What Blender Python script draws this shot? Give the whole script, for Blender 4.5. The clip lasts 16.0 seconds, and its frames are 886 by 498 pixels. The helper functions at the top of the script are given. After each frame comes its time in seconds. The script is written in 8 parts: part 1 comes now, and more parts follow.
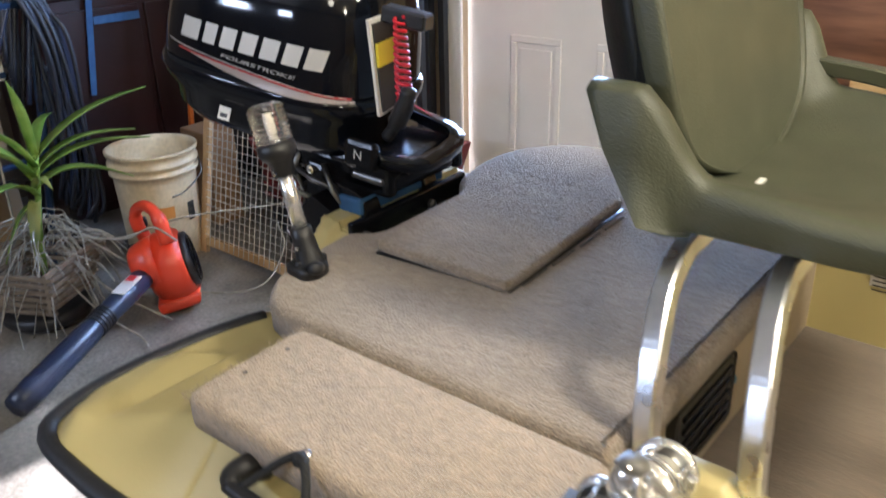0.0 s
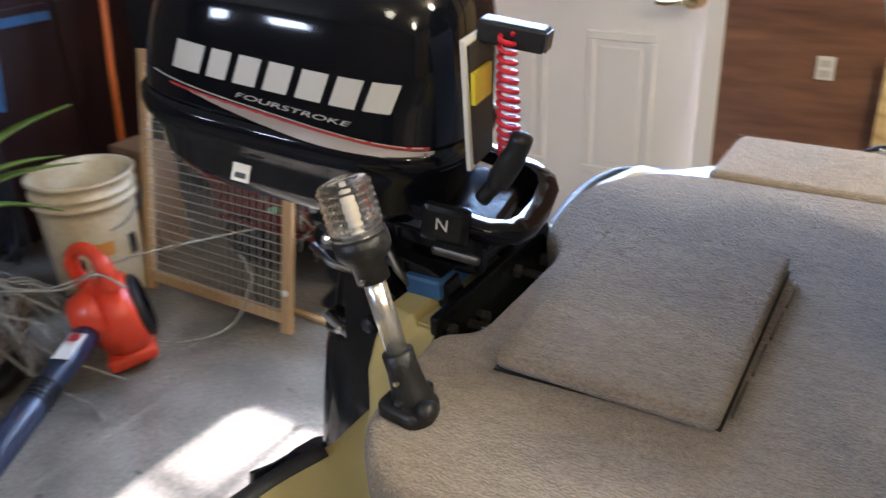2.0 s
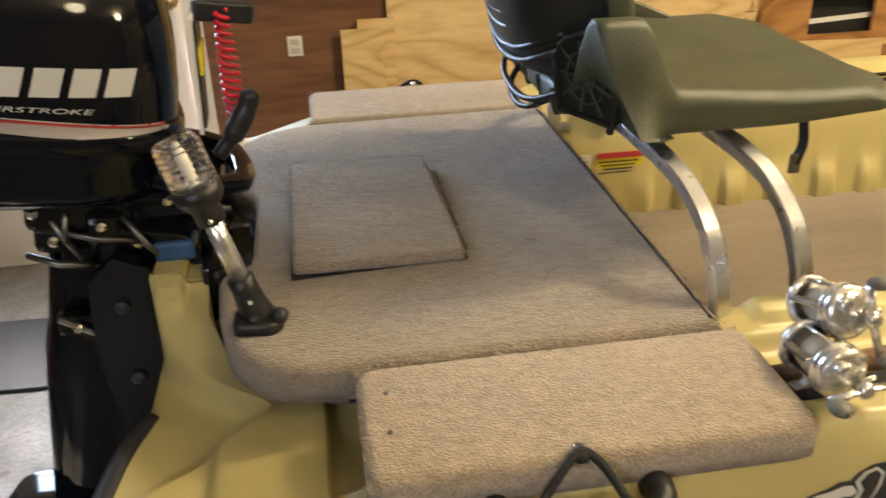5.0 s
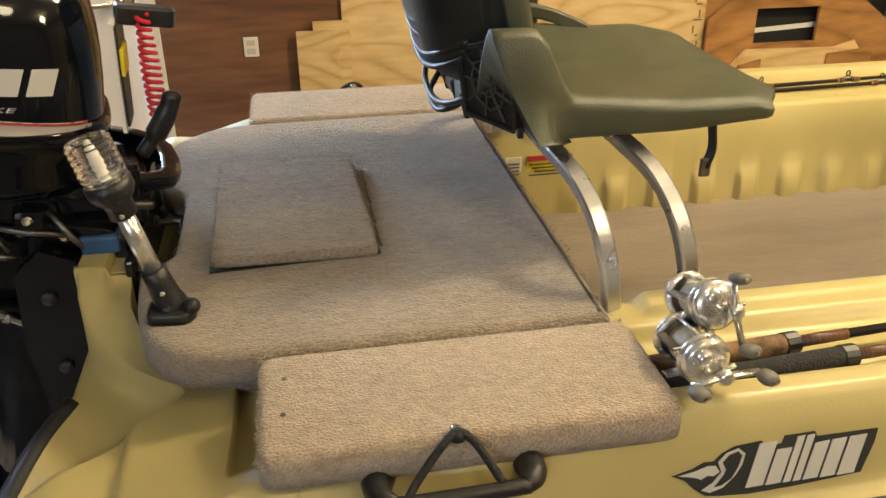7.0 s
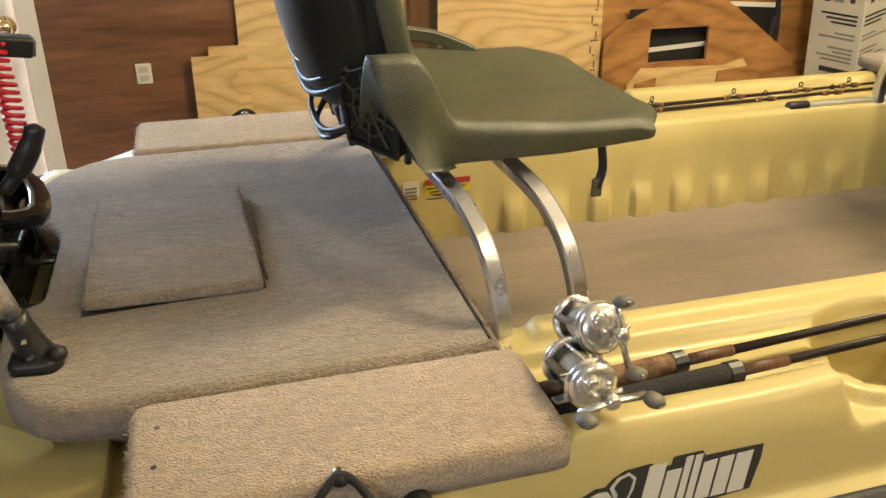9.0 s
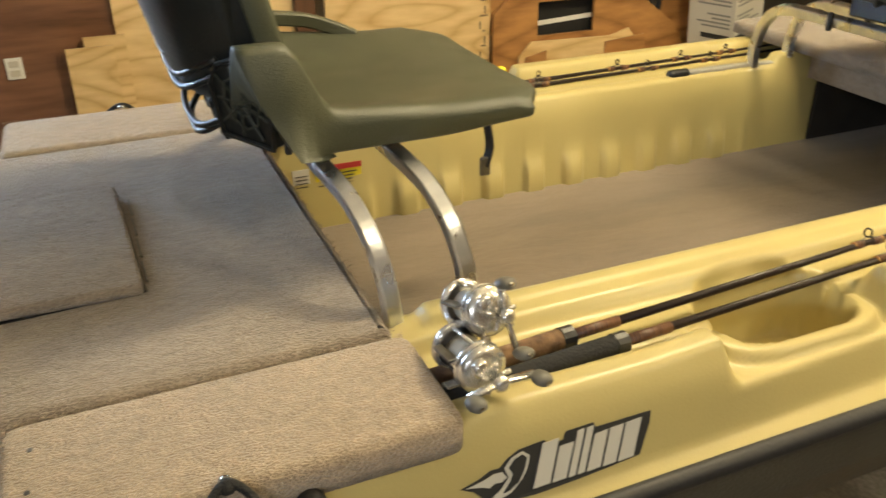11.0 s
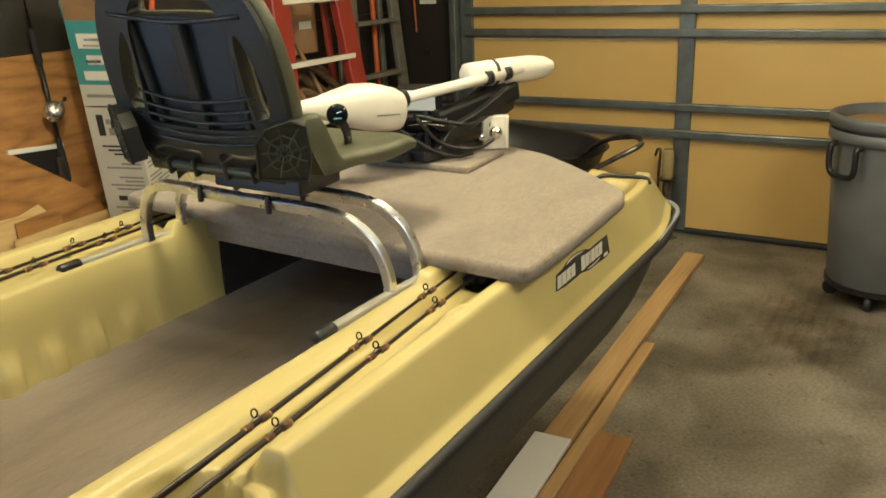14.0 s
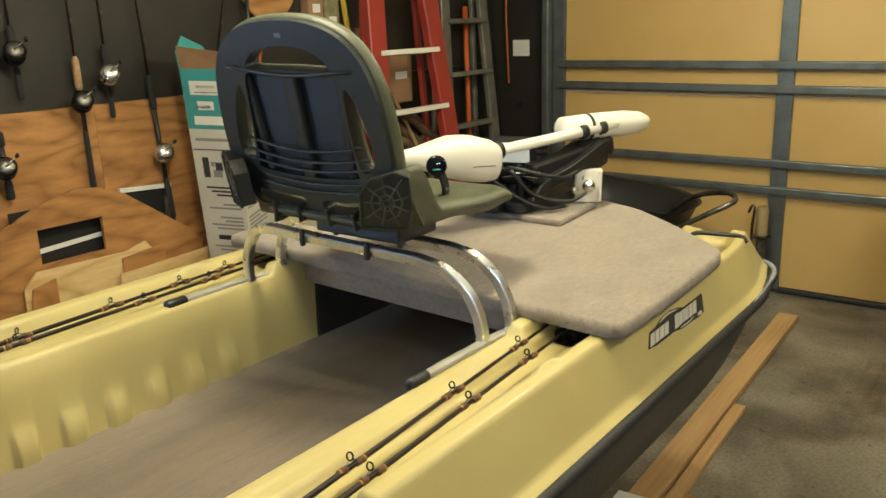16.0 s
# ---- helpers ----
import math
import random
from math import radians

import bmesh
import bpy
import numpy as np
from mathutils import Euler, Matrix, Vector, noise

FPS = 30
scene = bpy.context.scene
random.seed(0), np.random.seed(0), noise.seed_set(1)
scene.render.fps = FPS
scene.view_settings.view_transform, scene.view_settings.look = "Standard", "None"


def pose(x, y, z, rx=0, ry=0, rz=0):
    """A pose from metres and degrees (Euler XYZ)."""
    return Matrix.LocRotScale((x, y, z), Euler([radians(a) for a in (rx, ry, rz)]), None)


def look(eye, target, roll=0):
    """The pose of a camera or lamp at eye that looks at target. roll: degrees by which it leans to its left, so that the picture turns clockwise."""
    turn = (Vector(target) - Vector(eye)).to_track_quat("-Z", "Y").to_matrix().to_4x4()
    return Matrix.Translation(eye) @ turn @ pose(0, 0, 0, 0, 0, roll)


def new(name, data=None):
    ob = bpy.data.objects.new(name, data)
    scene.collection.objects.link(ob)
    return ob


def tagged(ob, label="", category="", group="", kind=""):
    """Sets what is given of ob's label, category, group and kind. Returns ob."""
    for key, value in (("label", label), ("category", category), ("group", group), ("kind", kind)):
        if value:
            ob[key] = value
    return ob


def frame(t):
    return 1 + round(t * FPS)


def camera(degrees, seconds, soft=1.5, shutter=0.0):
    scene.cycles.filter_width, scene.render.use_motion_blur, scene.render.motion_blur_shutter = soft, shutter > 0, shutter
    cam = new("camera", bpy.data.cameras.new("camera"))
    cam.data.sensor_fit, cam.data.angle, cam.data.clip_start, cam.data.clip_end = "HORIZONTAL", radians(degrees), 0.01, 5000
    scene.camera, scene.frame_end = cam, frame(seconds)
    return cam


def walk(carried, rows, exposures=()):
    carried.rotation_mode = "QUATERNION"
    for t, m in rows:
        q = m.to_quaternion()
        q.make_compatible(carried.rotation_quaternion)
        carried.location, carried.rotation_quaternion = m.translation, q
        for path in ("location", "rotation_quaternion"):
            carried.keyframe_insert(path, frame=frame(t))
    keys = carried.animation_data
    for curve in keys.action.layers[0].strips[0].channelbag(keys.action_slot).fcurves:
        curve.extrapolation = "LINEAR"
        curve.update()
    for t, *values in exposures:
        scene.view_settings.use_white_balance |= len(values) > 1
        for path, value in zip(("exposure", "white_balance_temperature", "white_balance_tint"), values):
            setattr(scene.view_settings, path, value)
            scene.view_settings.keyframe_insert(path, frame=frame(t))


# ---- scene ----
cam = camera(56.2, 16.0, shutter=0.5)
PATH = [
    (0, (0.756, -1.009, 1.405), (-0.411, 0.393, 0.584), -1.3),
    (0.5, (0.644, -1.01, 1.43), (-0.504, 0.431, 0.654), -2.7),
    (1, (0.545, -0.971, 1.433), (-0.654, 0.44, 0.678), -3.4),
    (1.5, (0.444, -0.868, 1.422), (-0.8, 0.487, 0.638), -4.4),
    (2, (0.322, -0.844, 1.395), (-0.672, 0.655, 0.519), -2.5),
    (2.5, (0.157, -0.952, 1.431), (-0.416, 0.745, 0.541), -0.2),
    (3, (0.166, -1.012, 1.416), (-0.142, 0.761, 0.543), 0.2),
    (3.5, (0.256, -1.096, 1.402), (0.015, 0.683, 0.52), -4.3),
    (4, (0.256, -1.166, 1.41), (0.037, 0.604, 0.504), -6.1),
    (4.5, (0.115, -1.169, 1.418), (0.147, 0.627, 0.54), -3.7),
    (5, (0.012, -1.174, 1.403), (0.274, 0.598, 0.513), -1.8),
    (5.2, (0.03, -1.186, 1.408), (0.336, 0.571, 0.504), -0.9),
    (7.3, (0.099, -1.244, 1.421), (0.419, 0.52, 0.536), -0.4),
    (7.5, (0.105, -1.239, 1.416), (0.461, 0.52, 0.534), -0.1),
    (8, (0.122, -1.234, 1.422), (0.563, 0.513, 0.554), -0.2),
    (8.5, (0.14, -1.23, 1.425), (0.652, 0.507, 0.576), -0.2),
    (8.7, (0.141, -1.226, 1.42), (0.648, 0.515, 0.576), -0.0),
    (11, (0.179, -1.221, 1.426), (0.876, 0.427, 0.531), -0.8),
    (11.5, (0.246, -1.222, 1.439), (1.266, 0.274, 0.59), -0.1),
    (12, (0.301, -1.226, 1.458), (1.538, 0.128, 0.661), -0.5),
    (12.5, (0.333, -1.226, 1.468), (1.717, 0.007, 0.717), -0.6),
    (13, (0.361, -1.242, 1.479), (1.847, -0.115, 0.76), -1.1),
    (13.5, (0.391, -1.26, 1.491), (1.961, -0.233, 0.797), -1.7),
    (14, (0.408, -1.269, 1.511), (2.023, -0.283, 0.866), -2.4),
    (14.5, (0.405, -1.274, 1.521), (2.033, -0.273, 0.93), -2.9),
    (15, (0.391, -1.269, 1.528), (2.0, -0.218, 0.973), -2.6),
    (15.5, (0.383, -1.256, 1.527), (1.951, -0.139, 0.987), -2.1),
    (16, (0.376, -1.255, 1.529), (1.914, -0.093, 0.996), -1.8),
]
walk(cam, [(t, look(eye, target, roll)) for t, eye, target, roll in PATH], exposures=[
    (0.0, 0.36, 5550, 19), (0.5, 0.14, 5600, 19), (1.5, 0.20, 5600, 20), (2.5, 0.23, 6000, 18), (3.5, 0.28, 6500, 16), (5.0, 0.20, 7000, 16), (8.5, 0.22, 7100, 15), (11.0, 0.14, 6900, 12), (11.5, -0.14, 7000, 11), (12.5, -0.14, 6850, 11), (13.5, -0.05, 6550, 9), (16.0, 0.02, 6000, 6)])

# ---- world, sun, lamps ----
world = bpy.data.worlds.new("sky")
scene.world = world
world.use_nodes = True
wn = world.node_tree.nodes
sky = wn.new("ShaderNodeTexSky")
sky.sky_type, sky.sun_disc = "NISHITA", False
sky.sun_elevation, sky.sun_rotation = radians(37), radians(0)
world.node_tree.links.new(sky.outputs[0], wn["Background"].inputs[0])
wn["Background"].inputs[1].default_value = 0.12

sun = new("sun", bpy.data.lights.new("sun", "SUN"))
sun.data.energy, sun.data.angle, sun.data.color = 24.0, radians(1.2), (1.0, 0.95, 0.88)
sun.matrix_world = look((-1.065, 1.8, 1.02), (-1.075, 0.45, 0.0))


def area(name, eye, target, sx, sy, watts, color):
    lamp = bpy.data.lights.new(name, "AREA")
    lamp.shape, lamp.size, lamp.size_y, lamp.energy, lamp.color = "RECTANGLE", sx, sy, watts, color
    ob = new(name, lamp)
    ob.matrix_world = look(eye, target)
    return ob


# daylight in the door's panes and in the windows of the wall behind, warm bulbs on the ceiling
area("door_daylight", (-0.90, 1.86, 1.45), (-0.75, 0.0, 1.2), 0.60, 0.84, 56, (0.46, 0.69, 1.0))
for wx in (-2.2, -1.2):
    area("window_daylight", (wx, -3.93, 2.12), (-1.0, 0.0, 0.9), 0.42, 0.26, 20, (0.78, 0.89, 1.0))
for bx, by, watts in ((1.50, -0.06, 94), (3.25, -0.30, 50), (0.75, -1.85, 22), (2.5, -2.0, 60)):
    bulb = bpy.data.lights.new("ceiling_bulb", "POINT")
    bulb.energy, bulb.color, bulb.shadow_soft_size = watts, (1.0, 0.90, 0.61), 0.16
    new("ceiling_bulb", bulb).location = (bx, by, 2.38)


# ---- building helpers ----
def part(name, bm, material, parent=None, label="", smooth=False):
    me = bpy.data.meshes.new(name)
    bmesh.ops.recalc_face_normals(bm, faces=bm.faces)
    for f in bm.faces:
        f.smooth = smooth
    bm.to_mesh(me)
    bm.free()
    me.materials.append(material)
    ob = new(name, me)
    ob.parent = parent
    if label:
        ob["label"] = label
    return ob


def thing(name, label, category, group="", kind=""):
    return tagged(new(name), label, category, group, kind)


def slab(size, at=(0, 0, 0), bevel=0.0, bm=None, turn=None, segments=2):
    bm = bm or bmesh.new()
    m = Matrix.Translation(at) @ (turn or Matrix()) @ Matrix.Diagonal((*size, 1))
    made = bmesh.ops.create_cube(bm, size=1, matrix=m)
    if bevel:
        edges = list({e for v in made["verts"] for e in v.link_edges})
        bmesh.ops.bevel(bm, geom=edges, offset=bevel, segments=segments, affect="EDGES", profile=0.5)
    return bm


def rings(loops, closed=True, caps=True, bm=None):
    """Skin through loops of points, each loop with the same count."""
    bm = bm or bmesh.new()
    rows = [[bm.verts.new(p) for p in loop] for loop in loops]
    n = len(rows[0])
    for a, b in zip(rows, rows[1:]):
        for i in range(n if closed else n - 1):
            j = (i + 1) % n
            bm.faces.new((a[i], a[j], b[j], b[i]))
    if caps and closed:
        bm.faces.new(rows[0])
        bm.faces.new(rows[-1][::-1])
    return bm


def smooth_path(points, steps=6):
    """Points on a Catmull-Rom curve through the given ones."""
    p = [Vector(q) for q in points]
    p = [p[0] * 2 - p[1]] + p + [p[-1] * 2 - p[-2]]
    out = []
    for i in range(1, len(p) - 2):
        for k in range(steps):
            t = k / steps
            out.append(0.5 * (2 * p[i] + (p[i + 1] - p[i - 1]) * t + (2 * p[i - 1] - 5 * p[i] + 4 * p[i + 1] - p[i + 2]) * t * t
                              + (3 * p[i] - p[i - 1] - 3 * p[i + 1] + p[i + 2]) * t ** 3))
    return out + [p[-2]]


def tube(points, radius, sides=10, bm=None, flat=None, up=(0, 0, 1)):
    """A round (or, with flat=(w, h), rectangular) bar along points; radius may be a list."""
    pts = [Vector(p) for p in points]
    loops, n = [], len(pts)
    side = None
    for i, p in enumerate(pts):
        d = (pts[min(i + 1, n - 1)] - pts[max(i - 1, 0)]).normalized()
        if side is None:
            side = d.cross(Vector(up))
            if side.length < 1e-3:
                side = d.cross(Vector((1, 0, 0)))
        side = (side - d * side.dot(d)).normalized()
        other = d.cross(side)
        r = radius[i] if isinstance(radius, (list, tuple)) else radius
        if flat:
            w, h = flat
            c = min(w, h) * 0.25
            prof = [(w - c, h), (w, h - c), (w, c - h), (w - c, -h), (c - w, -h), (-w, c - h), (-w, h - c), (c - w, h)]
            loops.append([p + side * a + other * b for a, b in prof])
        else:
            loops.append([p + (side * math.cos(2 * math.pi * k / sides) + other * math.sin(2 * math.pi * k / sides)) * r for k in range(sides)])
    return rings(loops, bm=bm)


def lathe(profile, at=(0, 0, 0), sides=32, bm=None, turn=None, caps=True):
    """Turn (radius, height) pairs round the z axis."""
    m = Matrix.Translation(at) @ (turn or Matrix())
    return rings([[m @ Vector((r * math.cos(2 * math.pi * k / sides), r * math.sin(2 * math.pi * k / sides), z)) for k in range(sides)] for r, z in profile], bm=bm, caps=caps)


def plate(outline, z0, z1, bevel=0.0, bm=None, turn=None, segments=2):
    """A flat outline given thickness from z0 to z1, with rounded upper edges."""
    bm = bm or bmesh.new()
    m = turn or Matrix()
    n = len(outline)
    area2 = sum(outline[i][0] * outline[(i + 1) % n][1] - outline[(i + 1) % n][0] * outline[i][1] for i in range(n))
    o = [Vector((x, y)) for x, y in (outline if area2 > 0 else outline[::-1])]

    def inset(d):
        out = []
        for i in range(n):
            a, b, c = o[i - 1], o[i], o[(i + 1) % n]
            e, f = (b - a).normalized(), (c - b).normalized()
            ne, nf = Vector((-e.y, e.x)), Vector((-f.y, f.x))
            k = (ne + nf) / max(0.25, 1 + ne.dot(nf))
            out.append(b + k * d)
        return out
    if not bevel:
        levels = [(0, z0), (0, z1)]
    else:
        levels = [(0, z0), (0, z1 - bevel)] + [(bevel * (1 - math.cos(a)), z1 - bevel + bevel * math.sin(a)) for a in [math.pi / 2 * k / segments for k in range(1, segments + 1)]]
    return rings([[m @ Vector((p.x, p.y, z)) for p in inset(d)] for d, z in levels], bm=bm)


def rounded(points, radius, steps=5):
    """Round the corners of an outline."""
    out, n = [], len(points)
    for i in range(n):
        a, b, c = Vector(points[i - 1]), Vector(points[i]), Vector(points[(i + 1) % n])
        r = radius[i] if isinstance(radius, (list, tuple)) else radius
        if r <= 0:
            out.append(tuple(b))
            continue
        u, v = (a - b), (c - b)
        r = min(r, u.length * 0.45, v.length * 0.45)
        p, q = b + u.normalized() * r, b + v.normalized() * r
        for k in range(steps + 1):
            t = k / steps
            out.append(tuple(p * (1 - t) ** 2 + b * 2 * t * (1 - t) + q * t * t))
    return out


def smoothstep(a, b, x):
    t = max(0.0, min(1.0, (x - a) / (b - a)))
    return t * t * (3 - 2 * t)


# ---- materials ----
def material(name, color, rough=0.5, metal=0.0, second=None, scale=8.0, bump=0.0, bump_scale=60.0, stretch=(1, 1, 1), mix=(0.35, 0.65), fine=0.0,
             coat=0.0, spec=0.5, sheen=0.0, rough_vary=0.0, detail=6.0, emit=None, distort=0.0):
    mat = bpy.data.materials.new(name)
    mat.use_nodes = True
    nt = mat.node_tree
    n, l = nt.nodes, nt.links
    b = n["Principled BSDF"]
    b.inputs["Base Color"].default_value = (*color, 1)
    b.inputs["Roughness"].default_value, b.inputs["Metallic"].default_value = rough, metal
    b.inputs["Coat Weight"].default_value, b.inputs["Specular IOR Level"].default_value = coat, spec
    b.inputs["Sheen Weight"].default_value = sheen
    if emit:
        b.inputs["Emission Color"].default_value, b.inputs["Emission Strength"].default_value = (*emit[:3], 1), emit[3]
    co = n.new("ShaderNodeTexCoord")
    mp = n.new("ShaderNodeMapping")
    mp.inputs["Scale"].default_value = stretch
    l.new(co.outputs["Object"], mp.inputs[0])
    big = n.new("ShaderNodeTexNoise")
    big.inputs["Scale"].default_value, big.inputs["Detail"].default_value, big.inputs["Distortion"].default_value = scale, detail, distort
    l.new(mp.outputs[0], big.inputs["Vector"])
    col = None
    if second:
        ramp = n.new("ShaderNodeMapRange")
        ramp.inputs[1].default_value, ramp.inputs[2].default_value = mix
        l.new(big.outputs[0], ramp.inputs[0])
        mx = n.new("ShaderNodeMix")
        mx.data_type = "RGBA"
        mx.inputs[6].default_value, mx.inputs[7].default_value = (*color, 1), (*second, 1)
        l.new(ramp.outputs[0], mx.inputs[0])
        col = mx.outputs[2]
    small = n.new("ShaderNodeTexNoise")
    small.inputs["Scale"].default_value, small.inputs["Detail"].default_value = bump_scale, 3.0
    l.new(mp.outputs[0], small.inputs["Vector"])
    if fine and col:
        br = n.new("ShaderNodeMapRange")
        br.inputs[3].default_value, br.inputs[4].default_value = 1 - fine, 1 + fine
        br.inputs[1].default_value, br.inputs[2].default_value = 0.3, 0.7
        l.new(small.outputs[0], br.inputs[0])
        sc = n.new("ShaderNodeVectorMath")
        sc.operation = "SCALE"
        l.new(col, sc.inputs[0])
        l.new(br.outputs[0], sc.inputs["Scale"])
        col = sc.outputs[0]
    if col:
        l.new(col, b.inputs["Base Color"])
    if bump:
        bp = n.new("ShaderNodeBump")
        bp.inputs["Strength"].default_value, bp.inputs["Distance"].default_value = bump, 0.01
        l.new(small.outputs[0], bp.inputs["Height"])
        l.new(bp.outputs[0], b.inputs["Normal"])
    if rough_vary:
        rr = n.new("ShaderNodeMapRange")
        rr.inputs[1].default_value, rr.inputs[2].default_value = 0.3, 0.7
        rr.inputs[3].default_value, rr.inputs[4].default_value = rough - rough_vary, rough + rough_vary
        l.new(big.outputs[0], rr.inputs[0])
        l.new(rr.outputs[0], b.inputs["Roughness"])
    return mat


def wood(name, light, dark, along="x", rings_scale=14.0, rough=0.5, stretch=0.06, bump=0.08, knots=0.6, coat=0.0, grainy=1.3, sharp=1.0):
    """Sawn or veneered wood: noise drawn out along the grain, bent by a coarser noise."""
    mat = bpy.data.materials.new(name)
    mat.use_nodes = True
    nt = mat.node_tree
    n, l = nt.nodes, nt.links
    b = n["Principled BSDF"]
    b.inputs["Roughness"].default_value, b.inputs["Coat Weight"].default_value = rough, coat
    co = n.new("ShaderNodeTexCoord")
    mp = n.new("ShaderNodeMapping")
    mp.inputs["Scale"].default_value = {"x": (stretch, 1, 1), "y": (1, stretch, 1), "z": (1, 1, stretch)}[along]
    info = n.new("ShaderNodeObjectInfo")
    shift = n.new("ShaderNodeVectorMath")
    shift.operation = "MULTIPLY_ADD"
    shift.inputs[1].default_value = (7, 7, 7)
    l.new(info.outputs["Random"], shift.inputs[0])
    l.new(co.outputs["Object"], shift.inputs[2])
    l.new(shift.outputs[0], mp.inputs[0])
    warp = n.new("ShaderNodeTexNoise")
    warp.inputs["Scale"].default_value, warp.inputs["Detail"].default_value = rings_scale * 0.3, 2.0
    l.new(mp.outputs[0], warp.inputs["Vector"])
    band = n.new("ShaderNodeMath")
    band.operation = "MULTIPLY"
    band.inputs[1].default_value = rings_scale * knots
    l.new(warp.outputs[0], band.inputs[0])
    frac = n.new("ShaderNodeMath")
    frac.operation = "PINGPONG"
    frac.inputs[1].default_value = 0.5
    l.new(band.outputs[0], frac.inputs[0])
    grain = n.new("ShaderNodeTexNoise")
    grain.inputs["Scale"].default_value, grain.inputs["Detail"].default_value = rings_scale * 5, 4.0
    l.new(mp.outputs[0], grain.inputs["Vector"])
    line = n.new("ShaderNodeMath")
    line.operation = "POWER"
    line.inputs[1].default_value = sharp
    twice = n.new("ShaderNodeMath")
    twice.operation = "MULTIPLY"
    twice.inputs[1].default_value = 2.0
    l.new(frac.outputs[0], twice.inputs[0])
    l.new(twice.outputs[0], line.inputs[0])
    add = n.new("ShaderNodeMath")
    add.operation = "MULTIPLY_ADD"
    add.inputs[1].default_value = 0.375 if sharp == 1.0 else 0.5
    l.new(line.outputs[0], add.inputs[0])
    sub = n.new("ShaderNodeMath")
    sub.operation = "MULTIPLY_ADD"
    sub.inputs[1].default_value, sub.inputs[2].default_value = grainy, -0.31 * grainy
    l.new(grain.outputs[0], sub.inputs[0])
    l.new(sub.outputs[0], add.inputs[2])
    mx = n.new("ShaderNodeMix")
    mx.data_type = "RGBA"
    mx.inputs[6].default_value, mx.inputs[7].default_value = (*light, 1), (*dark, 1)
    l.new(add.outputs[0], mx.inputs[0])
    l.new(mx.outputs[2], b.inputs["Base Color"])
    bp = n.new("ShaderNodeBump")
    bp.inputs["Strength"].default_value, bp.inputs["Distance"].default_value = bump, 0.003
    l.new(grain.outputs[0], bp.inputs["Height"])
    l.new(bp.outputs[0], b.inputs["Normal"])
    return mat


M_concrete = material("concrete", (0.262, 0.237, 0.198), 0.42, second=(0.115, 0.102, 0.081), scale=2.6, bump=0.18, bump_scale=75, fine=0.26, rough_vary=0.12, mix=(0.37, 0.63), detail=12, distort=0.5)


def floor_stains(mat):
    """Dark oil specks, and the ribbed print of a tyre where a car used to stand."""
    n, l = mat.node_tree.nodes, mat.node_tree.links
    b = n["Principled BSDF"]
    old = b.inputs["Base Color"].links[0].from_socket
    co = n.new("ShaderNodeTexCoord")

    def darken(socket, fac, tint):
        mx = n.new("ShaderNodeMix")
        mx.data_type, mx.blend_type = "RGBA", "MULTIPLY"
        mx.inputs[7].default_value = (*tint, 1)
        l.new(socket, mx.inputs[6])
        l.new(fac, mx.inputs[0])
        return mx.outputs[2]

    def ranged(socket, a, c):
        r = n.new("ShaderNodeMapRange")
        r.inputs[1].default_value, r.inputs[2].default_value = a, c
        l.new(socket, r.inputs[0])
        return r.outputs[0]

    def times(p, q):
        m = n.new("ShaderNodeMath")
        m.operation = "MULTIPLY"
        l.new(p, m.inputs[0])
        l.new(q, m.inputs[1])
        return m.outputs[0]
    speck = n.new("ShaderNodeTexNoise")
    speck.inputs["Scale"].default_value, speck.inputs["Detail"].default_value = 17.0, 3.0
    l.new(co.outputs["Object"], speck.inputs["Vector"])
    col = darken(old, ranged(speck.outputs[0], 0.66, 0.72), (0.45, 0.42, 0.38))
    mp = n.new("ShaderNodeMapping")
    mp.vector_type = "TEXTURE"
    mp.inputs["Location"].default_value = TYRE
    mp.inputs["Scale"].default_value = (0.62, 0.34, 1.0)
    l.new(co.outputs["Object"], mp.inputs[0])
    ball = n.new("ShaderNodeTexGradient")
    ball.gradient_type = "SPHERICAL"
    l.new(mp.outputs[0], ball.inputs[0])
    rough = n.new("ShaderNodeTexNoise")
    rough.inputs["Scale"].default_value, rough.inputs["Detail"].default_value = 7.0, 8.0
    l.new(co.outputs["Object"], rough.inputs["Vector"])
    spot = times(ranged(ball.outputs[0], 0.05, 0.5), ranged(rough.outputs[0], 0.32, 0.6))
    col = darken(col, spot, (0.62, 0.56, 0.49))
    wave = n.new("ShaderNodeTexWave")
    wave.bands_direction = "Y"
    wave.inputs["Scale"].default_value, wave.inputs["Distortion"].default_value, wave.inputs["Detail Scale"].default_value = 6.0, 2.5, 3.0
    l.new(co.outputs["Object"], wave.inputs["Vector"])
    ribs = times(spot, ranged(wave.outputs[0], 0.55, 0.8))
    col = darken(col, ribs, (0.75, 0.71, 0.66))
    l.new(col, b.inputs["Base Color"])


TYRE = (4.0, -0.9, 0.0)
floor_stains(M_concrete)


